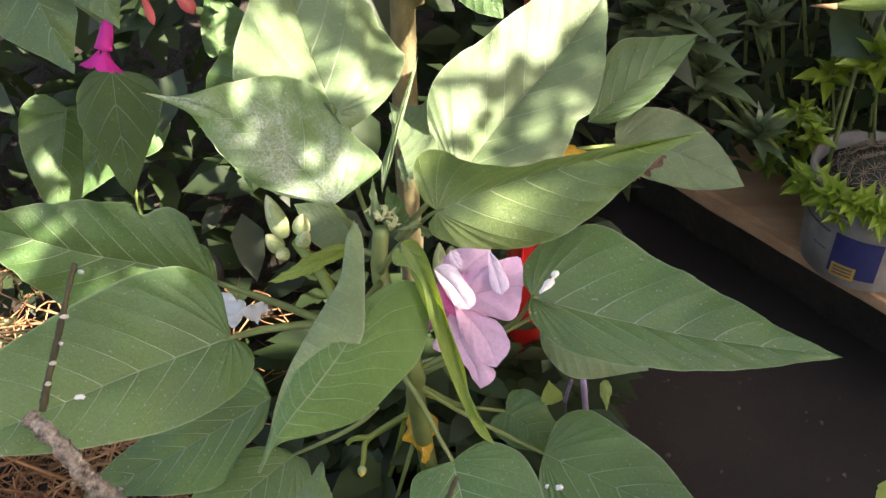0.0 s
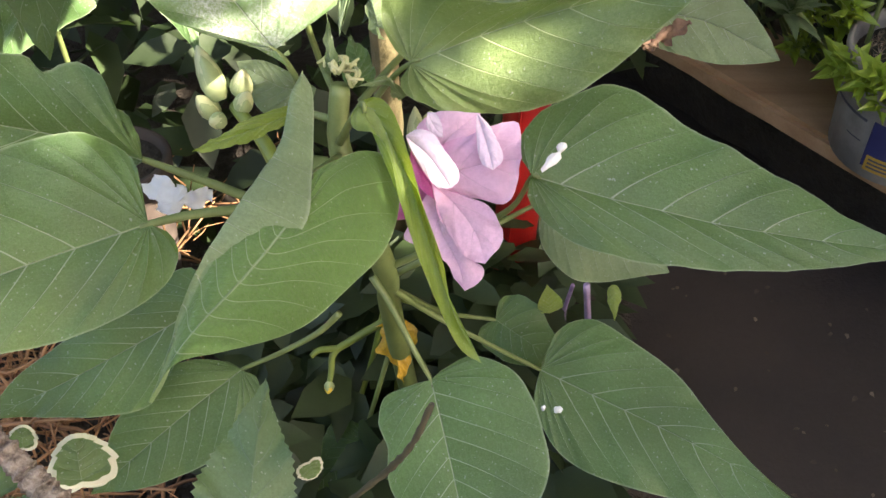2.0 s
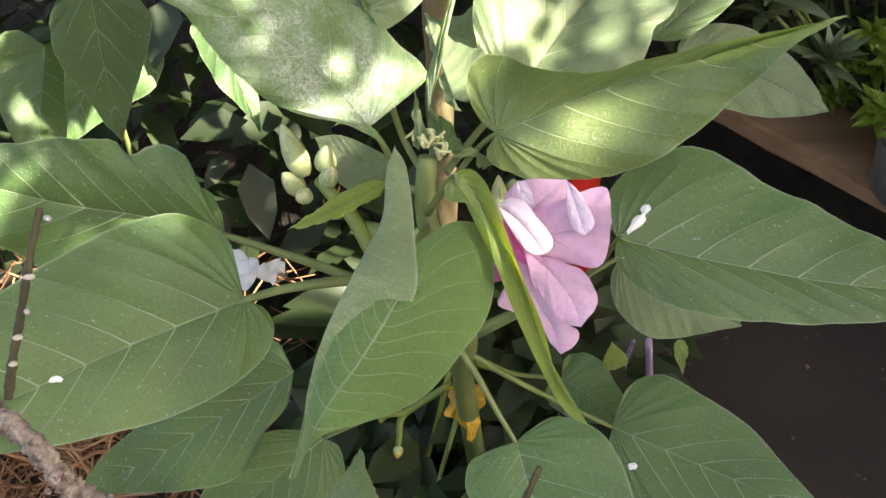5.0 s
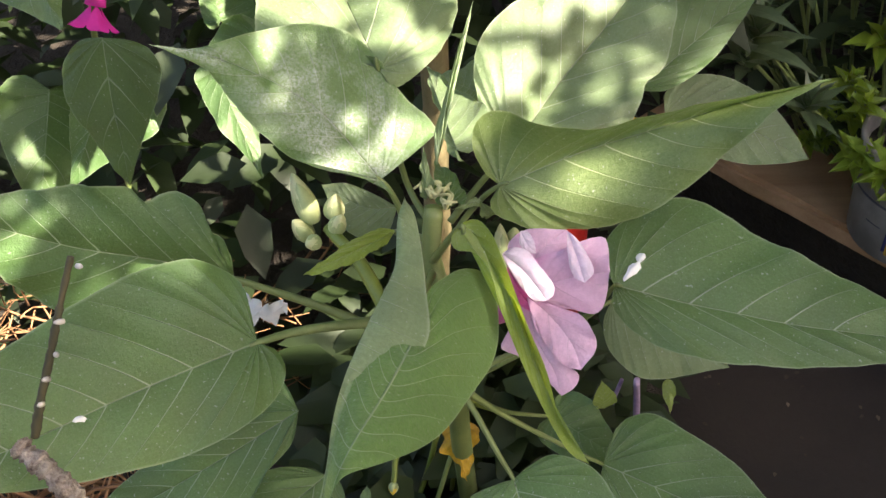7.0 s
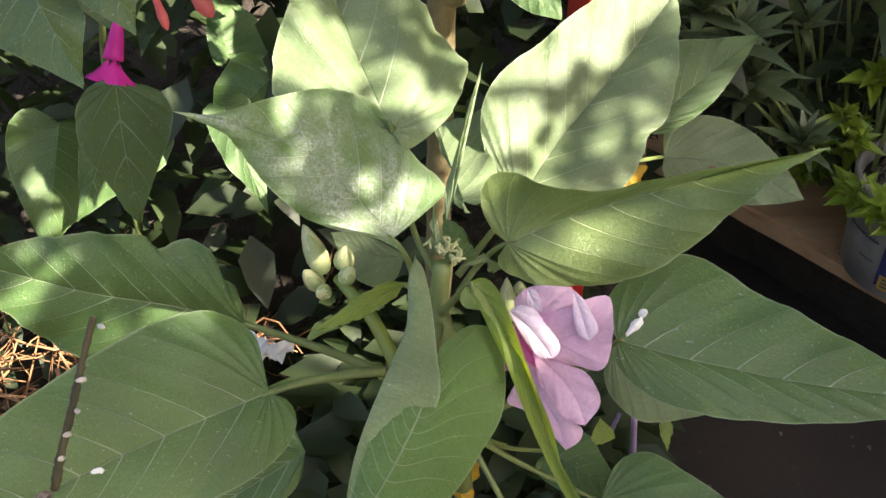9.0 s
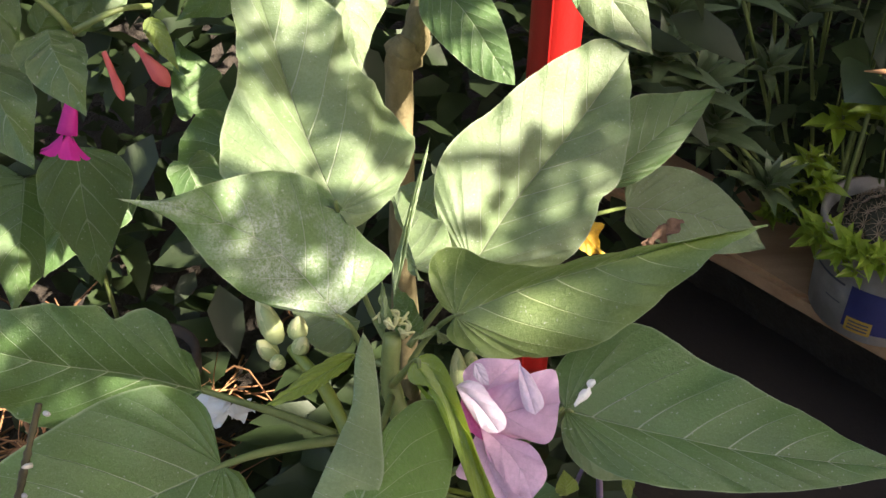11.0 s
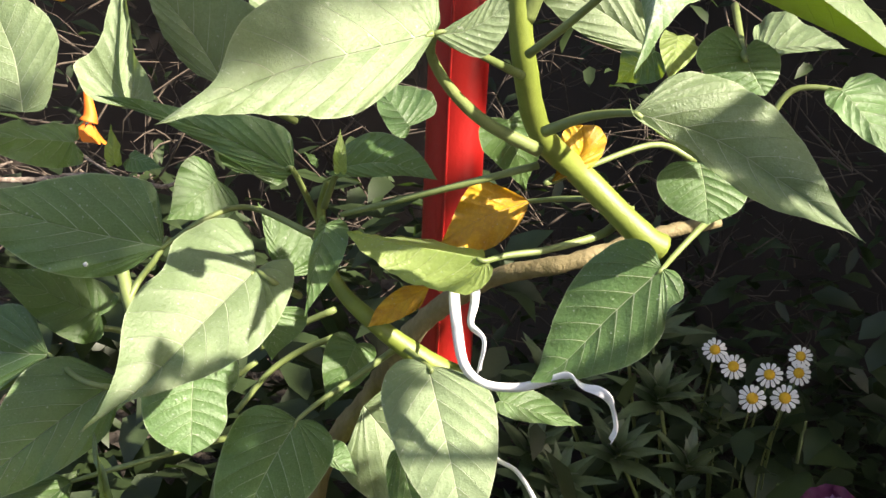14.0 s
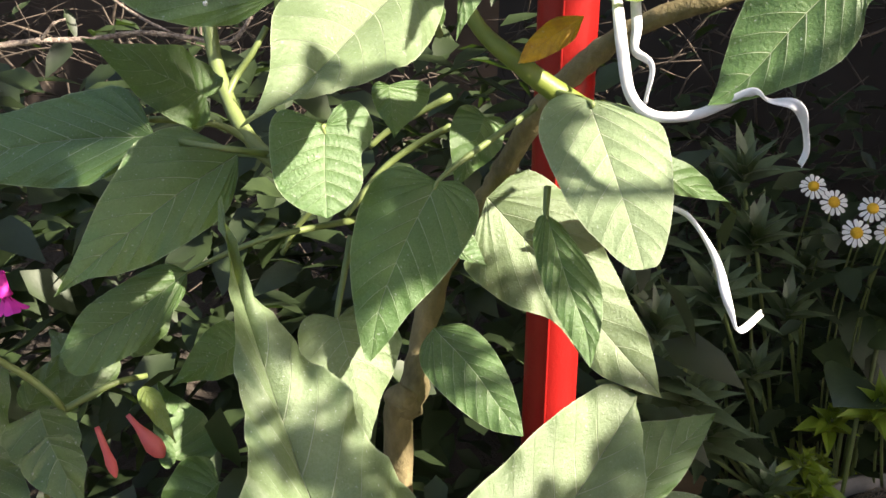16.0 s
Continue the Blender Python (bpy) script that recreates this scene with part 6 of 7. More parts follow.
# unseen pale wall, added behind the viewpoint; it bounces some light forward
PLASTER = plain_material("plaster", (0.55, 0.52, 0.48), (0.66, 0.63, 0.59), 3, rough=0.9)
rear_wall = bevelled_box("wall_house", (6, 0.1, 2.4), pose(0, -2.2, 1.3), PLASTER, bevel=0.005)
tagged(rear_wall, "unseen pale wall added behind the viewpoint", "wall", kind="structure")

# ---- bed plants ----
ROSETTE = plain_material("rosette_leaf", (0.075, 0.115, 0.052), (0.145, 0.195, 0.095), 90, rough=0.32, vary=0.5, through_share=0.15, glow=(0.14, 0.22, 0.05))
SEDUM = plain_material("stonecrop_leaf", (0.17, 0.26, 0.028), (0.29, 0.39, 0.055), 80, rough=0.3, through_share=0.3, glow=(0.4, 0.55, 0.04))
ROUND = plain_material("round_dark_leaf", (0.026, 0.046, 0.014), (0.042, 0.070, 0.022), 40, rough=0.4)
POT_WHITE = plain_material("pot_plastic", (0.20, 0.185, 0.165), (0.36, 0.33, 0.30), 30, rough=0.5)
BLUE = plain_material("label_blue", (0.020, 0.024, 0.085), (0.030, 0.034, 0.115), 60, rough=0.4)
GOLD = plain_material("label_yellow", (0.34, 0.21, 0.03), (0.42, 0.27, 0.05), 60, rough=0.4)
INK = plain_material("label_print", (0.05, 0.05, 0.07), (0.09, 0.09, 0.11), 60, rough=0.5)
WHITE_PETAL = plain_material("white_ray", (0.78, 0.78, 0.74), (0.86, 0.86, 0.83), 200, rough=0.6, through_share=0.2, glow=(0.8, 0.8, 0.75))
DISC = plain_material("yellow_disc", (0.62, 0.34, 0.01), (0.78, 0.48, 0.02), 900, rough=0.7, bump_strength=0.8)
PURPLE = plain_material("purple_petal", (0.085, 0.011, 0.048), (0.17, 0.035, 0.115), 90, rough=0.6, through_share=0.25, glow=(0.25, 0.04, 0.16))
LILAC = plain_material("lilac_petal", (0.24, 0.11, 0.24), (0.42, 0.25, 0.42), 90, rough=0.6, through_share=0.25, glow=(0.4, 0.2, 0.38))
PALE = plain_material("pale_petal", (0.66, 0.60, 0.66), (0.78, 0.74, 0.80), 90, rough=0.6)
SPINE = plain_material("cactus_spine", (0.22, 0.16, 0.105), (0.36, 0.28, 0.20), 200, rough=0.7)
CACTUS = plain_material("cactus_skin", (0.030, 0.030, 0.017), (0.052, 0.050, 0.028), 60, rough=0.7)


def lance(parent, base, tip, width, mat, name="leaf", fold=0.5, sag=0.08, outline=None, columns=10, rows=3, up=Vector((0, -0.3, 1))):
    b, t = Vector(base), Vector(tip)
    side = (t - b).cross(up).normalized() * width * 0.5
    mid = b.lerp(t, 0.3)
    lift = side.cross(t - b).normalized() * width * fold * 0.5
    SEED[0] += 1
    return blade(name, parent, b, t, mid - side + lift, mid + side + lift, mat, outline=outline or OVATE, sag=sag, curl=(0.2, 0.2), wave=0.001, quilt=0, columns=columns, rows=rows, seed=SEED[0])


def foot_of(p, z=None):
    """Where a plant of the raised bed stands: below it, or behind the plank where it leans over."""
    q = Vector((p.x, p.y, BED))
    behind = (q - front).dot(back_way)
    if behind < 0.10:
        q += back_way * (0.10 - behind)
    q.z = BED if z is None else z
    return q


def rosette(place, size, count, seed, label="grey-green rosette of narrow pointed leaves in the bed", mat=ROSETTE, lean=(0, -0.25, 1)):
    r = random.Random(seed)
    p = Vector(place)
    foot = foot_of(p)
    ob = thing("rosette_plant", foot, label, "plant", "rosette plants in the bed")
    tube("stalk", [foot, foot.lerp(p, 0.5) + Vector((0.004, 0.003, 0)), p], 0.0016, 0.0014, STEM, ob, steps=3, sides=6)
    axis = Vector(lean).normalized()
    s0 = axis.orthogonal().normalized()
    for k in range(count):
        a = k * 2.4 + r.uniform(-0.2, 0.2)
        rise = 1.15 - 1.0 * k / count + r.uniform(-0.12, 0.12)
        out = Matrix.Rotation(a, 3, axis) @ s0
        l = size * (0.55 + 0.5 * k / count) * r.uniform(0.85, 1.15)
        base = p - axis * 0.012 * k / count
        lance(ob, base, base + (out * math.cos(rise) + axis * math.sin(rise)) * l, l * 0.26, mat, up=axis)
    return ob


def stonecrop(place, size, whorls, seed, lean=(0, -0.4, 1), foot=None):
    r = random.Random(seed)
    p = Vector(place)
    foot = foot or foot_of(p)
    axis = Vector(lean).normalized()
    ob = thing("stonecrop", foot, "bright yellow-green starry shoot in the bed", "plant", "stonecrop shoots")
    tube("stalk", [foot, foot.lerp(p, 0.6) + Vector((0, 0.004, 0)), p], 0.0013, 0.0010, STEM, ob, steps=3, sides=6)
    s0 = axis.orthogonal().normalized()
    for w in range(whorls):
        for k in range(5):
            out = Matrix.Rotation(k * 1.2566 + w * 0.6 + r.uniform(-0.15, 0.15), 3, axis) @ s0
            rise = 0.9 - 0.32 * w + r.uniform(-0.3, 0.3)
            l = size * (0.6 + 0.22 * w) * r.uniform(0.65, 1.2)
            base = p - axis * size * 0.24 * w
            lance(ob, base, base + (out * math.cos(rise) + axis * math.sin(rise)) * l, l * 0.44, SEDUM, columns=12, rows=2, up=axis, fold=0.9)
    return ob


rosettes = (((0.2316, 0.7197, 0.7299), 0.040, 16), ((0.2236, 0.7754, 0.8935), 0.050, 18), ((0.1871, 0.7370, 0.8735), 0.046, 16), ((0.1456, 0.7233, 0.8603), 0.046, 16),
            ((0.1613, 0.6932, 0.8260), 0.046, 16), ((0.1304, 0.7463, 0.8694), 0.044, 14), ((0.2469, 0.7607, 0.8458), 0.040, 14), ((0.1782, 0.7066, 0.7747), 0.040, 14),
            ((0.2789, 0.8140, 0.8528), 0.042, 14), ((0.2097, 0.8232, 0.9123), 0.046, 14), ((0.1487, 0.7781, 0.9038), 0.048, 16), ((0.1237, 0.7117, 0.8287), 0.042, 14),
            ((0.1383, 0.7015, 0.8422), 0.046, 16), ((0.1747, 0.6912, 0.7996), 0.044, 16), ((0.2282, 0.7570, 0.8017), 0.036, 14), ((0.2206, 0.8016, 0.9313), 0.05, 14))
for k, (p, size, count) in enumerate(rosettes):
    rosette(p, size, count, 60 + k)
rs = random.Random(90)
pot_c = Vector((*(front + back_way * 0.030 + edge_way * 0.120).xy, PLANK_TOP))
for k in range(24):
    q = front + back_way * rs.uniform(0.015, 0.085) + edge_way * rs.uniform(0.02, 0.075)
    stonecrop((q.x, q.y, rs.uniform(0.635, 0.70)), rs.uniform(0.011, 0.018), 3, 90 + k, (rs.uniform(-0.5, 0.3), rs.uniform(-0.8, 0), 1))
for k in range(18):
    a = radians(165 + 7 * k)
    q = pot_c + Vector((math.cos(a), math.sin(a), 0)) * 0.055 * rs.uniform(0.8, 1.12)
    stonecrop((q.x, q.y, PLANK_TOP + rs.uniform(0.062, 0.092)), rs.uniform(0.014, 0.021), 3, 130 + k, (rs.uniform(-0.4, 0.2), -0.8, 1), pot_c + (q - pot_c) * 0.7 + Vector((0, 0, 0.067)))
for k, (p, size) in enumerate((((0.2814, 0.7405, 0.7704), 0.028), ((0.3115, 0.7367, 0.7797), 0.030), ((0.2652, 0.7364, 0.7376), 0.022), ((0.2995, 0.7129, 0.7989), 0.032), ((0.3454, 0.7342, 0.7622), 0.03), ((0.2759, 0.7299, 0.7220), 0.020))):
    stonecrop(p, size, 3, 150 + k)
for k, (b, t, w) in enumerate((((0.3427, 0.8222, 0.8080), (0.3314, 0.7788, 0.7640), 0.055), ((0.3035, 0.7640, 0.7900), (0.2723, 0.7685, 0.8076), 0.05), ((0.3661, 0.8388, 0.8328), (0.3330, 0.8459, 0.8542), 0.05),
                               ((0.3731, 0.7943, 0.8374), (0.3353, 0.7657, 0.8406), 0.045), ((0.2955, 0.7334, 0.8064), (0.2689, 0.7188, 0.7941), 0.05), ((0.3185, 0.7656, 0.8239), (0.3332, 0.7439, 0.8201), 0.05))):
    ob = thing("broad_leaf_plant", (*Vector(b).xy, BED), "broad dark green leaf growing from the bed", "plant", "broad leaves in the bed")
    lance(ob, b, t, w, ROUND, fold=0.1)
    tube("petiole", [(*Vector(b).xy, BED), b], 0.002, 0.0016, STEM, ob, steps=3, sides=6)

# ---- cactus in its white pot ----
pot = thing("cactus_pot", pot_c, "small white plastic pot with a printed label, standing on the plank", "plant pot")
R = 0.053
turned("pot_body", pot_c, pot_c + Vector((0, 0, 0.082)), ((0, R * 0.86), (0.02, R * 0.9), (0.5, R * 0.95), (0.93, R), (0.94, R * 1.05), (1.0, R * 1.05), (1.0, R * 0.98), (0.85, R * 0.95)), POT_WHITE, pot, sides=40)
turned("potting_soil", pot_c + Vector((0, 0, 0.057)), pot_c + Vector((0, 0, 0.070)), ((0, R * 0.9), (1, R * 0.93)), SOIL, pot, sides=30)


def wrap(name, parent, centre, r, a0, a1, z0, z1, mat, n=14):
    """A label bent round the pot."""
    verts, faces = [], []
    for i in range(n + 1):
        a = a0 + (a1 - a0) * i / n
        for z in (z0, z1):
            verts.append(centre + Vector((r * math.cos(a), r * math.sin(a), z)))
    for i in range(n):
        faces.append((2 * i, 2 * i + 2, 2 * i + 3, 2 * i + 1))
    return finish(name, verts, faces, mat, parent)


facing = math.atan2(-0.60, -0.33) - 0.40
wrap("label", pot, pot_c, R * 0.985, facing + 0.05, facing + 0.75, 0.014, 0.05, BLUE)
wrap("label_patch", pot, pot_c, R * 0.992, facing + 0.10, facing + 0.46, 0.012, 0.024, GOLD)
for k in range(3):
    wrap("print_bar", pot, pot_c, R * 0.999, facing + 0.14, facing + 0.42, 0.0145 + 0.003 * k, 0.016 + 0.003 * k, INK)
wrap("print_line", pot, pot_c, R * 0.985, facing - 0.75, facing - 0.05, 0.046, 0.048, INK)
wrap("print_line", pot, pot_c, R * 0.985, facing - 0.3, facing - 0.05, 0.03, 0.031, INK)
cactus = thing("cactus", pot_c + Vector((0, 0, 0.067)), "low round cactus covered in starry beige spines", "cactus")
top = pot_c + Vector((0, 0, 0.062))
verts, faces = [], []
for i in range(13):
    for j in range(28):
        lat, lon = math.pi / 2 * i / 12, 2 * math.pi * j / 28
        rr = 0.040 * (1 + 0.06 * math.cos(lat * 18) * math.cos(lon * 11))
        verts.append(top + Vector((rr * math.cos(lat) * math.cos(lon), rr * math.cos(lat) * math.sin(lon), rr * 0.85 * math.sin(lat))))
for i in range(12):
    for j in range(28):
        a, b = i * 28 + j, i * 28 + (j + 1) % 28
        faces.append((a, b, b + 28, a + 28))
finish("body", verts, faces, CACTUS, cactus)
sv, sf = [], []
for i in range(8):
    lat = 0.15 + i * 0.18
    n = max(3, int(19 * math.cos(lat)))
    for j in range(n):
        lon = 2 * math.pi * (j + 0.5 * (i % 2)) / n
        nrm = Vector((math.cos(lat) * math.cos(lon), math.cos(lat) * math.sin(lon), math.sin(lat)))
        q = top + Vector((nrm.x * 0.041, nrm.y * 0.041, nrm.z * 0.0352))
        o = nrm.orthogonal().normalized()
        for k in range(9):
            w = (Matrix.Rotation(k * 0.7, 3, nrm) @ o + nrm * 0.35).normalized()
            tube_data([q, q + w * 0.0080], 0.0005, 0.0001, 1, 3, 0, 0, sv, sf)
tagged(finish("spine_cover", sv, sf, SPINE, cactus), kind="stuff")

places = []
for _ in range(1500):
    q = front + back_way * rnd.uniform(0.09, 0.5) + edge_way * rnd.uniform(-0.35, 0.45)
    places.append(((q.x, q.y, rnd.uniform(0.59, 0.69)), (rnd.uniform(-1, 1), rnd.uniform(-1, 0.4), rnd.uniform(-0.2, 0.8))))
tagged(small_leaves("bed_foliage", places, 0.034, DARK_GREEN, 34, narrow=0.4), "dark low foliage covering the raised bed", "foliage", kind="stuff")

# ---- daisies ----
def daisy(place, look_way, size, seed):
    r = random.Random(seed)
    p, way = Vector(place), Vector(look_way).normalized()
    foot = foot_of(p + Vector((0.02, 0.05, 0)))
    ob = thing("daisy", foot, "small white daisy with a yellow centre on a thin stalk", "flower", "daisies in the bed")
    tube("stalk", [foot, foot.lerp(p, 0.6) + Vector((0, 0.02, 0.02)), p - way * 0.002], 0.0008, 0.0007, STEM, ob, steps=4, sides=6)
    turned("centre", p - way * 0.001, p + way * 0.0028, ((0, size * 0.42), (0.4, size * 0.42), (0.8, size * 0.30), (1, size * 0.12)), DISC, ob, sides=14)
    s0 = way.orthogonal().normalized()
    for k in range(13):
        out = Matrix.Rotation(k * 0.4833 + r.uniform(-0.06, 0.06), 3, way) @ s0
        lance(ob, p + out * size * 0.25, p + out * size * r.uniform(0.92, 1.05) - way * 0.0015 * r.random(), size * 0.31, WHITE_PETAL, name="petal", fold=0.1, outline=PETALS, columns=8, rows=2, up=way)
    return ob


to_camera = Vector((-0.25, -0.65, 0.5))
for k, (p, s) in enumerate((((0.2592, 0.7772, 0.9283), 0.0088), ((0.2703, 0.7675, 0.9206), 0.0092), ((0.2932, 0.7592, 0.9188), 0.0092), ((0.3150, 0.7617, 0.9185), 0.0088),
                            ((0.3187, 0.7713, 0.9263), 0.0085), ((0.2788, 0.7473, 0.9074), 0.0096), ((0.3027, 0.7494, 0.9062), 0.0098))):
    daisy(p, to_camera + Vector((0.1 * math.sin(k * 2), 0.1 * math.cos(k * 3), 0.1)), s, 130 + k)
places = []
for _ in range(700):
    p = Vector((rnd.uniform(0.18, 0.55), rnd.uniform(0.74, 1.0), rnd.uniform(0.66, 0.93)))
    places.append((p, (rnd.uniform(-1, 1), rnd.uniform(-1, 0.2), rnd.uniform(-0.2, 0.6))))
tagged(small_leaves("daisy_foliage", places, 0.030, DARK_GREEN, 33, narrow=0.5), "dark feathery foliage below the daisies", "foliage", kind="stuff")

# ---- ruffled purple flowers ----
def ruffled(place, way, size, seed):
    r = random.Random(seed)
    p, way = Vector(place), Vector(way).normalized()
    foot = foot_of(p + Vector((0.02, 0.03, 0)))
    ob = thing("ruffled_flower", foot, "ruffled purple flower with a pale heart", "flower", "ruffled flowers in the bed")
    tube("stalk", [foot, foot.lerp(p, 0.6) + Vector((0.01, 0.02, 0)), p - way * 0.006], 0.002, 0.0015, STEM, ob, steps=4, sides=6)
    s0 = way.orthogonal().normalized()
    for ring, (count, l, rise, mat) in enumerate(((6, 1.0, 0.25, PURPLE), (5, 0.78, 0.75, LILAC), (4, 0.42, 1.0, PALE))):
        for k in range(count):
            out = Matrix.Rotation(k * 6.283 / count + ring * 0.5 + r.uniform(-0.2, 0.2), 3, way) @ s0
            tip = p + (out * math.cos(rise) + way * math.sin(rise)) * size * l
            side = out.cross(way) * size * l * 0.55
            m = p.lerp(tip, 0.5)
            SEED[0] += 1
            blade("petal", ob, p, tip, m - side, m + side, mat, outline=PETALS, sag=-0.1, curl=(0.5, 0.5), wave=0.02, quilt=0, columns=14, rows=4, seed=SEED[0])
    return ob


ruffled((0.3196, 0.6906, 0.8518), to_camera, 0.021, 150)
ruffled((0.3579, 0.6713, 0.8176), to_camera + Vector((0.2, 0, 0)), 0.025, 151)

# ---- neighbour plant with trumpet flowers ----
four = thing("trumpet_flower_plant", (-0.21, 0.66, GROUND), "bushy plant with magenta and orange-pink trumpet flowers", "plant")
MAGENTA = plain_material("magenta_petal", (0.55, 0.02, 0.30), (0.70, 0.04, 0.42), 60, rough=0.6, through_share=0.35, glow=(0.75, 0.03, 0.45))
CORAL = plain_material("coral_petal", (0.62, 0.10, 0.12), (0.75, 0.22, 0.20), 60, rough=0.6, through_share=0.3, glow=(0.8, 0.2, 0.18))
ORANGE = plain_material("orange_petal", (0.75, 0.16, 0.02), (0.82, 0.28, 0.03), 60, rough=0.6, through_share=0.3, glow=(0.85, 0.25, 0.02))
YELLOW = plain_material("yellow_petal", (0.75, 0.48, 0.03), (0.82, 0.58, 0.08), 60, rough=0.6, through_share=0.3, glow=(0.85, 0.55, 0.03))
tube("stem", [(-0.21, 0.66, GROUND), (-0.205, 0.60, 0.80), (-0.180, 0.535, 0.93), (-0.1592, 0.4900, 0.9689), (-0.1682, 0.4856, 0.9867), (-0.1845, 0.4803, 1.0042)], 0.0017, 0.0013, STEM, four)
tube("stem", [(-0.1592, 0.4900, 0.9689), (-0.1414, 0.4962, 0.9756), (-0.1303, 0.5076, 0.9718)], 0.0015, 0.0012, STEM, four)


def trumpet(base, mid, tip, mat, flare, name="trumpet_flower"):
    if flare < 0.003:
        # still closed: a spindle-shaped bud
        return turned(name, base, tip, ((0, 0.0010), (0.25, 0.0013), (0.5, flare * 0.95), (0.72, flare * 1.35), (0.88, flare * 1.05), (0.97, flare * 0.45), (1, flare * 0.1)), mat, four, sides=14, ribs=0.06, label="closed bud")
    verts, faces = tube_data([base, mid, tip], 0.0016, flare * 0.6, 5, 10)
    ob = finish(name, verts, faces, mat, four)
    way = (Vector(tip) - Vector(mid)).normalized()
    s0 = way.orthogonal().normalized()
    for k in range(5):
        out = Matrix.Rotation(k * 1.2566, 3, way) @ s0
        t = Vector(tip)
        e = t + out * flare * 1.5 + way * flare * 1.2
        lance(ob, t + out * flare * 0.3, e, flare * 1.3, mat, name="lobe", outline=PETALS, columns=8, rows=3, up=way)
    return ob


trumpet((-0.1526, 0.4538, 0.9620), (-0.1532, 0.4510, 0.9574), (-0.1550, 0.4471, 0.9497), MAGENTA, 0.0065)
trumpet((-0.1386, 0.5037, 0.9566), (-0.1315, 0.4993, 0.9482), (-0.1249, 0.4955, 0.9412), CORAL, 0.0028)
trumpet((-0.1482, 0.4921, 0.9595), (-0.1446, 0.4876, 0.9514), (-0.1412, 0.4823, 0.9423), CORAL, 0.0016)
trumpet((-0.1281, 0.5044, 1.2241), (-0.1243, 0.5023, 1.2169), (-0.1252, 0.5010, 1.2133), CORAL, 0.006)
trumpet((-0.1191, 0.5071, 1.2297), (-0.1145, 0.5058, 1.2243), (-0.1080, 0.5039, 1.2172), CORAL, 0.0022)
trumpet((-0.1071, 0.5077, 1.2282), (-0.1025, 0.5060, 1.2219), (-0.0958, 0.5038, 1.2138), YELLOW, 0.0026)
trumpet((-0.1226, 0.6506, 1.1404), (-0.1211, 0.6472, 1.1300), (-0.1218, 0.6459, 1.1261), ORANGE, 0.0075)
trumpet((-0.1805, 0.5143, 1.0166), (-0.1800, 0.5126, 1.0104), (-0.1793, 0.5118, 1.0071), MAGENTA, 0.005)
leaf(four, (-0.1663, 0.4848, 0.9733), (-0.1535, 0.4574, 0.9529), (-0.1512, 0.4802, 0.9654), (-0.1762, 0.4677, 0.9656), sag=0.05, outline=OVATE, material=LEAF_FOUR)
leaf(four, (-0.1757, 0.4993, 0.9636), (-0.1625, 0.5109, 0.9821), (-0.1743, 0.5039, 0.9768), (-0.1632, 0.5059, 0.9677), sag=0.05, outline=OVATE, material=LEAF_FOUR)
leaf(four, (-0.1641, 0.4991, 0.9649), (-0.1524, 0.5063, 0.9754), (-0.1644, 0.5014, 0.9729), (-0.1522, 0.5036, 0.9663), sag=0.05, outline=OVATE, material=LEAF_FOUR)
leaf(four, (-0.1329, 0.5112, 0.9646), (-0.1192, 0.4927, 0.9494), (-0.1218, 0.5024, 0.9586), (-0.1304, 0.4995, 0.9576), outline=OVATE, material=LEAF_YOUNG_LIT)
leaf(four, (-0.1522, 0.5151, 0.9581), (-0.1715, 0.5330, 0.9810), (-0.1708, 0.5191, 0.9668), (-0.1483, 0.5317, 0.9738), outline=OVATE, material=LEAF_FOUR)
leaf(four, (-0.1495, 0.5363, 0.9714), (-0.1185, 0.5554, 0.9895), (-0.1393, 0.5476, 0.9902), (-0.1240, 0.5455, 0.9695), outline=OVATE, material=LEAF_FOUR)
leaf(four, (-0.1931, 0.5073, 0.9880), (-0.1834, 0.4827, 0.9452), (-0.1796, 0.5001, 0.9684), (-0.1990, 0.4880, 0.9678), outline=OVATE, material=LEAF_FOUR)
leaf(four, (-0.1811, 0.4468, 0.9836), (-0.1543, 0.4045, 0.9631), (-0.1546, 0.4304, 0.9723), (-0.1901, 0.4240, 0.9724), outline=OVATE, material=LEAF_FOUR)
leaf(four, (-0.1512, 0.4377, 0.9932), (-0.1373, 0.4176, 0.9760), (-0.1368, 0.4316, 0.9843), (-0.1561, 0.4252, 0.9849), outline=OVATE, material=LEAF_FOUR)
leaf(four, (-0.1403, 0.5702, 1.2206), (-0.1037, 0.5682, 1.2057), (-0.1193, 0.5737, 1.2232), (-0.1252, 0.5670, 1.2085), outline=OVATE, material=LEAF_FOUR)

# ---- foreground at the shrub's foot ----
SCAR = plain_material("pale_scar", (0.40, 0.36, 0.31), (0.58, 0.54, 0.48), 200, rough=0.9)
branch = thing("dead_branch", (-0.0888, 0.2577, 0.8191), "dead grey-brown branch with a bare side twig", "branch")
tube("bough", [(-0.1568, 0.2912, 0.8915), (-0.1449, 0.2835, 0.8854), (-0.1349, 0.2760, 0.8760), (-0.1227, 0.2692, 0.8678), (-0.1088, 0.2596, 0.8595), (-0.0938, 0.2486, 0.8548), (-0.0743, 0.2349, 0.8465)], 0.0030, 0.0044, TWIG_BARK, branch, steps=22, sides=16, knots=0.22, seed=3)
tube("side_twig", [(-0.1542, 0.2977, 0.8874), (-0.1505, 0.3023, 0.9001), (-0.1449, 0.3075, 0.9170), (-0.1410, 0.3123, 0.9294), (-0.1376, 0.3182, 0.9400)], 0.0015, 0.0009, BARK, branch, steps=8, sides=8, knots=0.2, seed=4)
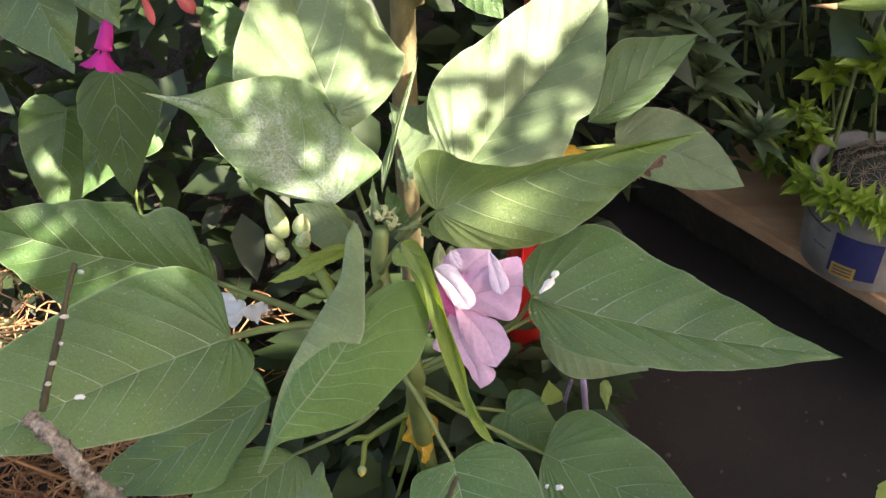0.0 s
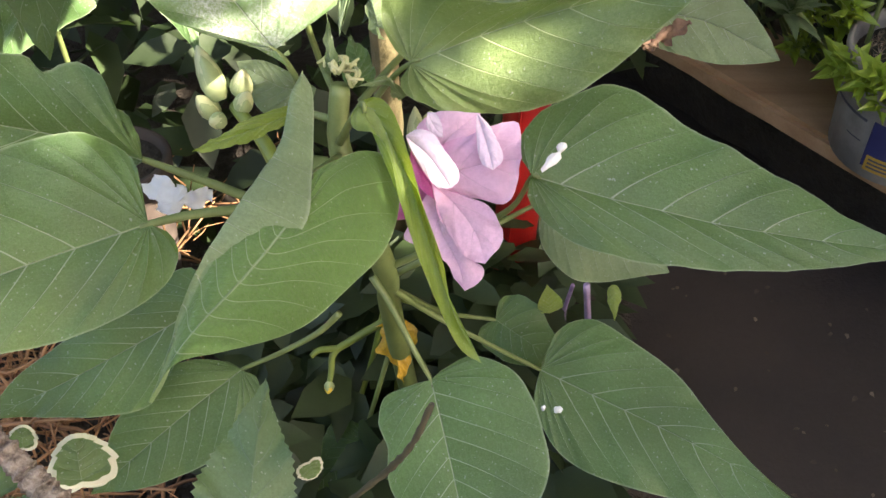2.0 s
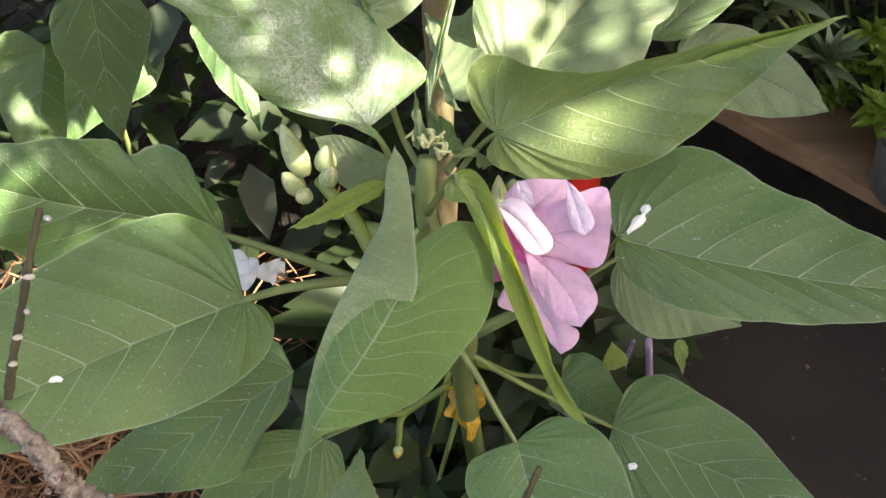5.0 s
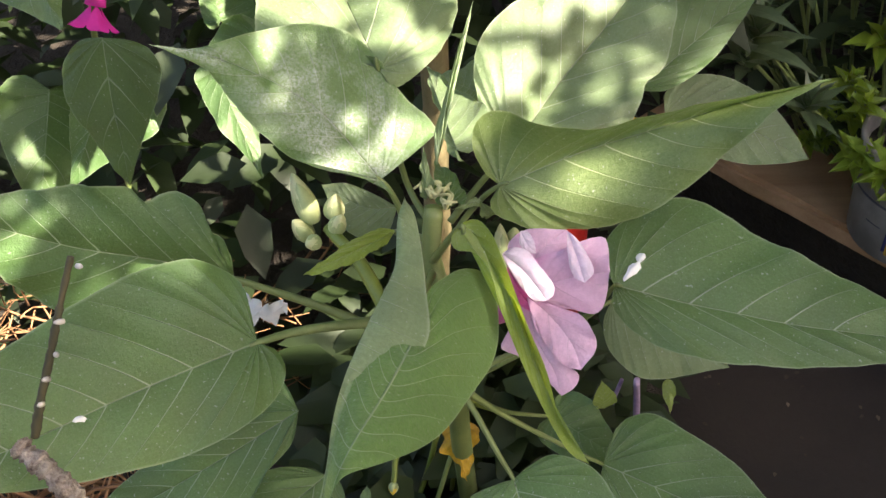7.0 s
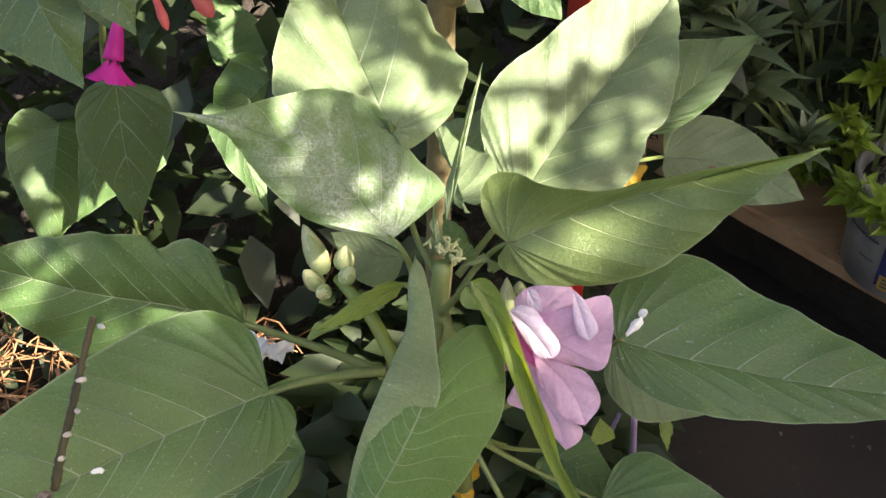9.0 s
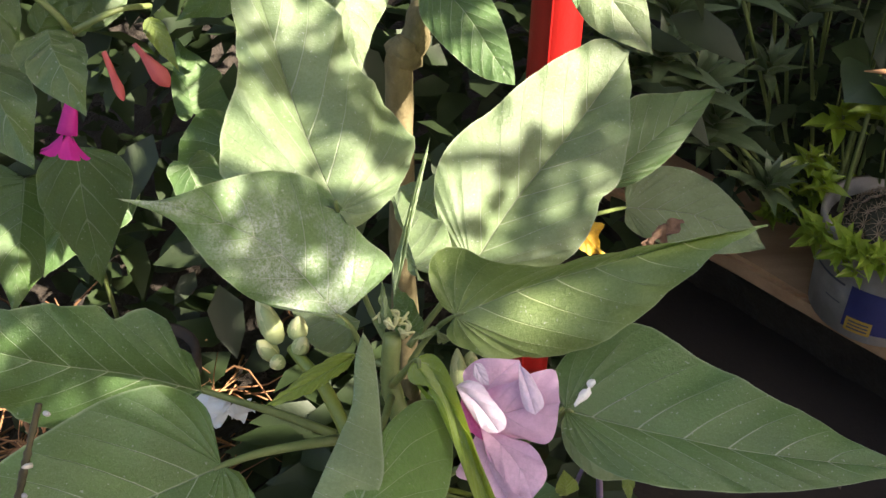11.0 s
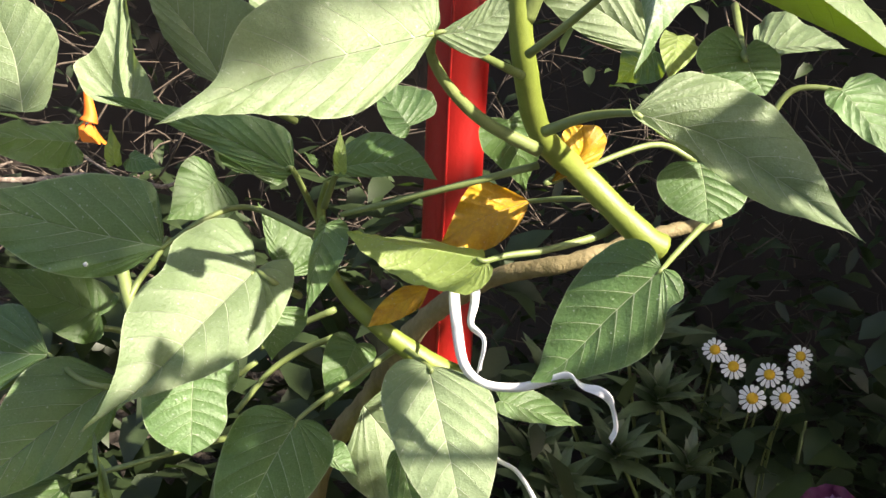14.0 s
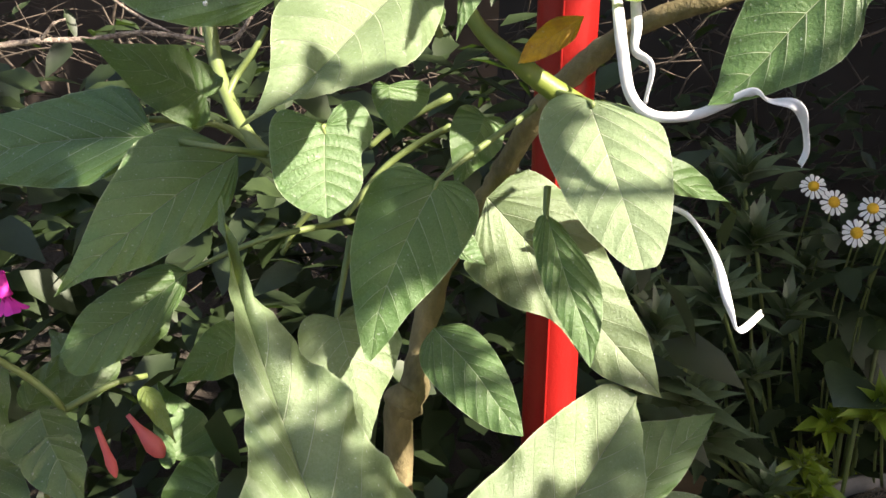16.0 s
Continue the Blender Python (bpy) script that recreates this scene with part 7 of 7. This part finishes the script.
for k, p in enumerate(((-0.1356, 0.3159, 0.9385), (-0.1444, 0.3059, 0.9137), (-0.1501, 0.3009, 0.8982), (-0.1406, 0.3085, 0.9242), (-0.1471, 0.3032, 0.9064), (-0.1389, 0.2725, 0.8775), (-0.1223, 0.2707, 0.8769), (-0.1039, 0.2566, 0.8646))):
    v = Vector(p)
    turned("scar", v, v + Vector((0.002 * math.cos(k), -0.002, 0.0014)), ((0, 0.0008), (0.5, 0.0009), (1, 0.0004)), SCAR if k < 5 else TWIG_BARK, branch, sides=8)
thin = thing("thin_twig", (-0.0414, 0.2788, 0.8012), "thin dark twig with small nodes", "twig")
tube("shaft", [(-0.0448, 0.2778, 0.7988), (-0.0310, 0.2799, 0.8194), (-0.0158, 0.2788, 0.8431), (-0.0087, 0.2771, 0.8591), (-0.0036, 0.2800, 0.8735)], 0.0012, 0.0009, BARK, thin, steps=8, sides=8, knots=0.25, seed=7)
toothed = thing("toothed_plant", (-0.0628, 0.2751, 0.7906), "low plant with saw-toothed grey-green leaves", "plant")
leaf(toothed, (-0.0613, 0.2717, 0.8065), (-0.0582, 0.3247, 0.8279), (-0.0775, 0.2913, 0.8169), (-0.0452, 0.2962, 0.8140), sag=0.03, wave=0.004, outline=OVATE, teeth=0.16, columns=68, quilt=0.0004, material=LEAF_SERRATE)
leaf(toothed, (-0.0517, 0.2752, 0.7905), (-0.0547, 0.2862, 0.8075), (-0.0590, 0.2811, 0.8014), (-0.0451, 0.2825, 0.7994), outline=OVATE, teeth=0.16, columns=68, quilt=0.0004, material=LEAF_SERRATE)
leaf(toothed, (-0.0452, 0.2713, 0.7842), (-0.0186, 0.2853, 0.8073), (-0.0363, 0.2857, 0.8045), (-0.0186, 0.2753, 0.7907), outline=OVATE, teeth=0.16, columns=68, quilt=0.0004, material=LEAF_SERRATE)
leaf(toothed, (-0.1224, 0.2570, 0.8307), (-0.1122, 0.2744, 0.8352), (-0.1279, 0.2720, 0.8402), (-0.1093, 0.2650, 0.8295), outline=OVATE, teeth=0.16, columns=68, quilt=0.0004, material=LEAF_SERRATE)
leaf(toothed, (-0.1373, 0.2779, 0.8241), (-0.1415, 0.2910, 0.8378), (-0.1469, 0.2820, 0.8324), (-0.1299, 0.2886, 0.8306), outline=OVATE, teeth=0.16, columns=68, quilt=0.0004, material=LEAF_SERRATE)
fresh = thing("fresh_shoot", (-0.17, 0.22, GROUND), "bright fresh yellow-green leaf close by", "plant")
leaf(fresh, (-0.1092, 0.1983, 0.9083), (-0.1020, 0.2164, 0.9374), (-0.1202, 0.2046, 0.9286), (-0.0914, 0.2108, 0.9196), outline=ROUNDED, teeth=0.06, columns=68, sag=0.06, material=LEAF_YOUNG_LIT)
tube("stem", [(-0.17, 0.22, GROUND), (-0.1129, 0.1984, 0.8965), (-0.1114, 0.1985, 0.9084)], 0.0022, 0.0016, STEM, fresh)
VARIEGATED = plain_material("cream_margin", (0.50, 0.50, 0.34), (0.62, 0.62, 0.45), 60, rough=0.55)
varieg = thing("variegated_plant", (-0.1356, 0.3310, 0.7405), "creeping plant with cream-edged scalloped leaves", "plant")
leaf(varieg, (-0.1370, 0.3354, 0.7447), (-0.1409, 0.3499, 0.7598), (-0.1502, 0.3413, 0.7561), (-0.1252, 0.3463, 0.7495), outline=ROUNDED, teeth=0.12, columns=40, material=VARIEGATED)
leaf(varieg, (-0.1354, 0.3333, 0.7520), (-0.1385, 0.3446, 0.7640), (-0.1459, 0.3379, 0.7609), (-0.1260, 0.3416, 0.7561), outline=ROUNDED, teeth=0.2, columns=40, material=LEAF_FOUR, name="leaf_centre")
leaf(varieg, (-0.1618, 0.3476, 0.7517), (-0.1618, 0.3545, 0.7589), (-0.1677, 0.3500, 0.7571), (-0.1565, 0.3519, 0.7537), outline=ROUNDED, teeth=0.12, columns=40, material=VARIEGATED)
leaf(varieg, (-0.1596, 0.3444, 0.7578), (-0.1596, 0.3497, 0.7636), (-0.1643, 0.3462, 0.7622), (-0.1556, 0.3477, 0.7596), outline=ROUNDED, teeth=0.2, columns=40, material=LEAF_FOUR, name="leaf_centre")
leaf(varieg, (-0.0506, 0.3526, 0.7396), (-0.0479, 0.3490, 0.7333), (-0.0441, 0.3530, 0.7344), (-0.0557, 0.3482, 0.7389), outline=ROUNDED, teeth=0.12, columns=40, material=VARIEGATED)
leaf(varieg, (-0.0494, 0.3464, 0.7472), (-0.0474, 0.3437, 0.7418), (-0.0444, 0.3468, 0.7428), (-0.0534, 0.3430, 0.7465), outline=ROUNDED, teeth=0.2, columns=40, material=LEAF_FOUR, name="leaf_centre")
leaf(varieg, (-0.1921, 0.3496, 0.7484), (-0.1976, 0.3526, 0.7509), (-0.1966, 0.3464, 0.7482), (-0.1905, 0.3549, 0.7500), outline=ROUNDED, teeth=0.12, columns=40, material=VARIEGATED)
leaf(varieg, (-0.1904, 0.3463, 0.7534), (-0.1948, 0.3487, 0.7552), (-0.1940, 0.3438, 0.7532), (-0.1891, 0.3505, 0.7546), outline=ROUNDED, teeth=0.2, columns=40, material=LEAF_FOUR, name="leaf_centre")
leaf(varieg, (-0.0440, 0.3407, 0.7217), (-0.0519, 0.3341, 0.7174), (-0.0426, 0.3348, 0.7162), (-0.0547, 0.3398, 0.7231), outline=ROUNDED, teeth=0.12, columns=40, material=VARIEGATED)
leaf(varieg, (-0.0441, 0.3351, 0.7289), (-0.0503, 0.3301, 0.7252), (-0.0430, 0.3307, 0.7241), (-0.0525, 0.3345, 0.7299), outline=ROUNDED, teeth=0.2, columns=40, material=LEAF_FOUR, name="leaf_centre")

# ---- scraps among the leaves ----
PURPLE_STEM = plain_material("purple_stem", (0.16, 0.10, 0.20), (0.34, 0.26, 0.40), 40, rough=0.4)
low = thing("purple_stemmed_plant", (0.0944, 0.5343, 0.5998), "low plant with purple stems and small yellow-green leaves", "plant")
tube("stem", [(0.0985, 0.5296, 0.5934), (0.0877, 0.5049, 0.6560), (0.0799, 0.4906, 0.7020)], 0.0022, 0.0018, PURPLE_STEM, low)
tube("stem", [(0.0868, 0.5313, 0.5973), (0.0763, 0.5194, 0.6451), (0.0753, 0.5037, 0.6880)], 0.0016, 0.0012, PURPLE_STEM, low)
leaf(low, (0.0585, 0.4674, 0.7053), (0.0557, 0.4698, 0.7239), (0.0515, 0.4681, 0.7141), (0.0644, 0.4694, 0.7151), outline=OVATE, material=LEAF_YOUNG_LIT)
leaf(low, (0.0843, 0.4534, 0.7418), (0.0859, 0.4439, 0.7268), (0.0883, 0.4499, 0.7366), (0.0816, 0.4503, 0.7361), outline=OVATE, material=LEAF_YOUNG_LIT)
seedling = thing("seedling", (0.3222, 0.5002, 0.5586), "small round bright green leaf low at the edge", "plant")
leaf(seedling, (0.3172, 0.4872, 0.5884), (0.2773, 0.4767, 0.6108), (0.2963, 0.4677, 0.5899), (0.2984, 0.4957, 0.6087), outline=ROUNDED, material=LEAF_YOUNG_LIT)
grass = thing("grass_blade", (0.32, 0.40, GROUND), "long green grass blade with a withered tip", "grass")
tube("stalk", [(0.32, 0.40, GROUND), (0.30, 0.385, 0.85), (0.245, 0.3745, 1.022), (0.2208, 0.3861, 1.0232)], 0.0022, 0.0016, STEM_BRIGHT, grass)
railed(grass, (0.2208, 0.3861, 1.0232), (0.1490, 0.4460, 0.9764), [(0.2087, 0.4045, 1.0123), (0.19, 0.4224, 0.999), (0.1655, 0.4383, 0.9853)], [(0.2085, 0.4009, 1.0061), (0.1898, 0.4185, 0.9925), (0.1631, 0.4355, 0.9801)], [(0.2016, 0.4049, 1.0075), (0.173, 0.4298, 0.9883)], material=LEAF_YOUNG_LIT, quilt=0, columns=24, rows=5)
turned("withered_tip", (0.1530, 0.4430, 0.9778), (0.1440, 0.4489, 0.9747), ((0, 0.0013), (0.5, 0.0009), (1, 0.0002)), STRAW, grass, sides=8)
scrap = thing("plastic_scrap", (-0.1134, 0.4635, 0.7765), "torn shiny white plastic film on the ground", "litter")
for k, (a, b, l, r_) in enumerate((((-0.1195, 0.4538, 0.7806), (-0.1117, 0.4621, 0.7901), (-0.1234, 0.4600, 0.7852), (-0.1131, 0.4549, 0.7829)), ((-0.1104, 0.4556, 0.7841), (-0.0986, 0.4556, 0.7941), (-0.1070, 0.4567, 0.7932), (-0.1015, 0.4555, 0.7856)), ((-0.1217, 0.4487, 0.7938), (-0.1178, 0.4569, 0.8007), (-0.1262, 0.4563, 0.7977), (-0.1134, 0.4496, 0.7963)))):
    blade("film", scrap, a, b, l, r_, RIBBON, outline=ROUNDED, wave=0.02, quilt=0.002, seed=300 + k, columns=16, rows=5)
drybud = thing("dry_seed_stalk", (-0.0247, 0.4655, 0.6584), "pale stalk with a dried yellow seed bud", "stalk")
tube("shaft", [(-0.0239, 0.4660, 0.6987), (-0.0404, 0.4626, 0.6876), (-0.0496, 0.4589, 0.6816), (-0.0510, 0.4533, 0.6731), (-0.0520, 0.4491, 0.6678)], 0.0022, 0.0014, STEM_BRIGHT, drybud)
tube("side_shaft", [(-0.0469, 0.4603, 0.6836), (-0.0568, 0.4591, 0.6834), (-0.0610, 0.4569, 0.6809)], 0.0018, 0.0014, STEM_BRIGHT, drybud)
flower_bud(drybud, (-0.0517, 0.4502, 0.6691), (-0.0522, 0.4448, 0.6658), 0.0026, mat=YELLOW, name="seed_bud")
for k, pts in enumerate((((-0.0247, 0.4827, 0.6898), (-0.0323, 0.4784, 0.6480), (-0.0436, 0.4657, 0.6104)), ((-0.0187, 0.4824, 0.6903), (-0.0168, 0.4839, 0.6577), (-0.0186, 0.4897, 0.6118)), ((-0.0210, 0.4785, 0.7043), (0.0125, 0.5042, 0.6611), (0.0310, 0.5128, 0.6410)))):
    tube("stem", pts, 0.0018, 0.0014, STEM_BRIGHT, shrub)
# thick green shoot and long leaf stalks at the back of the shrub
tube("stem", [(-0.1091, 0.6265, 1.0994), (-0.1057, 0.6158, 1.0867), (-0.1034, 0.6042, 1.0721), (-0.0970, 0.5870, 1.0568), (-0.0888, 0.5718, 1.0465), (-0.0750, 0.5580, 1.0383), (-0.0524, 0.5523, 1.0316)], 0.0030, 0.0036, STEM, shrub, knots=0.06, seed=31)
for k, pts in enumerate((((-0.1274, 0.5630, 1.0585), (-0.1130, 0.5681, 1.0554), (-0.0990, 0.5729, 1.0511), (-0.0854, 0.5683, 1.0430)), ((-0.0802, 0.6009, 1.0856), (-0.0864, 0.5962, 1.0760), (-0.0937, 0.5947, 1.0664), (-0.0981, 0.5878, 1.0591)), ((-0.0492, 0.5717, 1.0090), (-0.0343, 0.5798, 1.0253), (-0.0200, 0.5804, 1.0364), (-0.0039, 0.5710, 1.0490)), ((-0.0381, 0.5839, 1.0361), (-0.0269, 0.5834, 1.0453), (-0.0034, 0.5760, 1.0608)), ((-0.0799, 0.6110, 0.9732), (-0.0683, 0.6082, 0.9929), (-0.0415, 0.5993, 1.0204)))):
    tube("leaf_stalk", pts, 0.0014, 0.0016, STEM, shrub, seed=33 + k)
bare = thing("bare_twig", (-0.2797, 0.8691, 1.0084), "thin bare pale-grey twig caught in the hedge", "twig")
tube("shaft", [(-0.2784, 0.8684, 1.0076), (-0.2435, 0.8732, 1.0102), (-0.2116, 0.8763, 1.0099), (-0.1790, 0.8806, 1.0125), (-0.1499, 0.8817, 1.0088), (-0.1205, 0.8822, 1.0044), (-0.1048, 0.8899, 1.0198)], 0.0022, 0.0015, TWIG_BARK, bare, steps=14, sides=8, knots=0.2, seed=41)
for k, pts in enumerate((((-0.2423, 0.8731, 1.0102), (-0.2319, 0.8687, 1.0222), (-0.2237, 0.8708, 1.0251)), ((-0.1563, 0.8817, 1.0105), (-0.1842, 0.9037, 1.0193), (-0.2127, 0.9186, 1.0364)))):
    tube("side_twig", pts, 0.0012, 0.0009, TWIG_BARK, bare, steps=5, sides=6, knots=0.2, seed=43 + k)
tube("leaf_stalk", [(0.0659, 0.4784, 1.1666), (0.0470, 0.4746, 1.1627), (0.0221, 0.4828, 1.1523), (-0.0019, 0.4967, 1.1399)], 0.0015, 0.0011, STEM, shrub)
DUSTY_POT = plain_material("dusty_clay", (0.030, 0.020, 0.015), (0.075, 0.054, 0.040), 30, rough=0.9)
pc = Vector((-0.1782, 0.5783, 0.708))
old_pot = thing("old_pot", (pc.x, pc.y, GROUND), "dull dusty brown clay pot half hidden behind leaves", "plant pot")
turned("pot_body", Vector((pc.x, pc.y, GROUND)), Vector((pc.x, pc.y, pc.z - 0.016)), ((0, 0.022), (0.6, 0.024), (1, 0.026)), DUSTY_POT, old_pot, sides=32)
turned("rim", Vector((pc.x, pc.y, pc.z - 0.016)), Vector((pc.x, pc.y, pc.z)), ((0, 0.026), (0.05, 0.029), (0.9, 0.0295), (1, 0.028), (1, 0.025), (0.2, 0.024)), DUSTY_POT, old_pot, sides=32)
turned("potting_soil", Vector((pc.x, pc.y, pc.z - 0.012)), Vector((pc.x, pc.y, pc.z - 0.006)), ((0, 0.0235), (1, 0.024), (1.05, 0.001)), SOIL, old_pot, sides=24)

# ---- litter on the floor ----
LITTER = plain_material("litter", (0.06, 0.042, 0.03), (0.20, 0.16, 0.12), 60, rough=0.9, vary=0.8)
places = []
for _ in range(420):
    x, y = rnd.uniform(-0.05, 0.5), rnd.uniform(0.15, 0.75)
    if (Vector((x, y, 0)) - front).dot(back_way) > -0.02:
        continue
    places.append(((x, y, GROUND + 0.003), (rnd.uniform(-1, 1), rnd.uniform(-1, 1), rnd.uniform(-0.03, 0.05))))
tagged(small_leaves("floor_litter", places, 0.0045, LITTER, 51, narrow=0.7), "tiny pale and brown crumbs scattered on the floor", "litter", kind="stuff")

# ---- bird droppings dried on the leaves ----
DROPPING = plain_material("dropping", (0.66, 0.67, 0.64), (0.82, 0.83, 0.80), 300, rough=0.8, bump_strength=0.6)


def dropping(place, up, long, wide, along, seed):
    r = random.Random(seed)
    p, n = Vector(place), Vector(up).normalized()
    x = n.cross(Vector(along)).normalized()
    o = x.cross(n)
    verts, faces = [p + n * 0.0009], []
    for ring, (share, high) in enumerate(((0.55, 0.0008), (1.0, -0.0004))):
        for k in range(12):
            a = 2 * math.pi * k / 12
            w = share * r.uniform(0.7, 1.2)
            verts.append(p + o * long * w * math.cos(a) + x * wide * w * math.sin(a) + n * high)
    for k in range(12):
        a, b = 1 + k, 1 + (k + 1) % 12
        faces += [(0, a, b), (a, a + 12, b + 12, b)]
    tagged(finish("bird_dropping", verts, faces, DROPPING), "small white dried bird dropping stuck on a leaf", "dropping", "bird droppings")


dropping((0.0333, 0.3593, 0.8962), (0.0, -0.58, 0.81), 0.0044, 0.0018, (0.0042, 0.0045, 0.0029), 1)
dropping((0.0366, 0.3630, 0.8985), (0.0, -0.58, 0.81), 0.0021, 0.0015, (0.0042, 0.0045, 0.0029), 2)
dropping((0.0568, 0.3999, 0.7153), (-0.34, -0.29, 0.89), 0.0021, 0.0019, (1, 0, 0), 3)
dropping((0.0504, 0.4018, 0.7138), (-0.70, -0.11, 0.68), 0.0013, 0.0012, (0, 1, 0), 4)
dropping((-0.1435, 0.3074, 0.8841), (0.35, -0.30, 0.89), 0.0024, 0.0011, (1, 0.2, 0), 5)
dropping((-0.0937, 0.4915, 1.1216), (0.09, -0.90, 0.30), 0.0009, 0.0009, (1, 0, 0), 6)

# ---- dry scrap caught on a low leaf ----
HUSK = plain_material("brown_husk", (0.10, 0.055, 0.035), (0.26, 0.16, 0.10), 120, rough=0.9, bump_strength=0.8)
husk_at = Vector((0.1127, 0.5598, 0.8058))
husk = thing("dry_husk", husk_at, "shrivelled brown flower husk lying on a leaf", "litter")
tube("shaft", [husk_at + Vector((-0.008, -0.006, 0.001)), husk_at + Vector((-0.002, 0.001, 0.003)), husk_at + Vector((0.004, 0.006, 0.005)), husk_at + Vector((0.011, 0.005, 0.008))], 0.0022, 0.0010, HUSK, husk, steps=8, sides=8, knots=0.35, seed=5)
blade("shred", husk, husk_at, husk_at + Vector((0.012, 0.004, 0.010)), husk_at + Vector((0.001, 0.006, 0.006)), husk_at + Vector((0.005, -0.003, 0.005)), HUSK, outline=ROUNDED, wave=0.02, quilt=0, columns=12, rows=4, seed=8)
blade("shred", husk, husk_at + Vector((-0.006, -0.004, 0.001)), husk_at + Vector((-0.012, -0.010, 0.002)), husk_at + Vector((-0.010, -0.004, 0.003)), husk_at + Vector((-0.006, -0.009, 0.003)), HUSK, outline=ROUNDED, wave=0.02, quilt=0, columns=12, rows=4, seed=9)
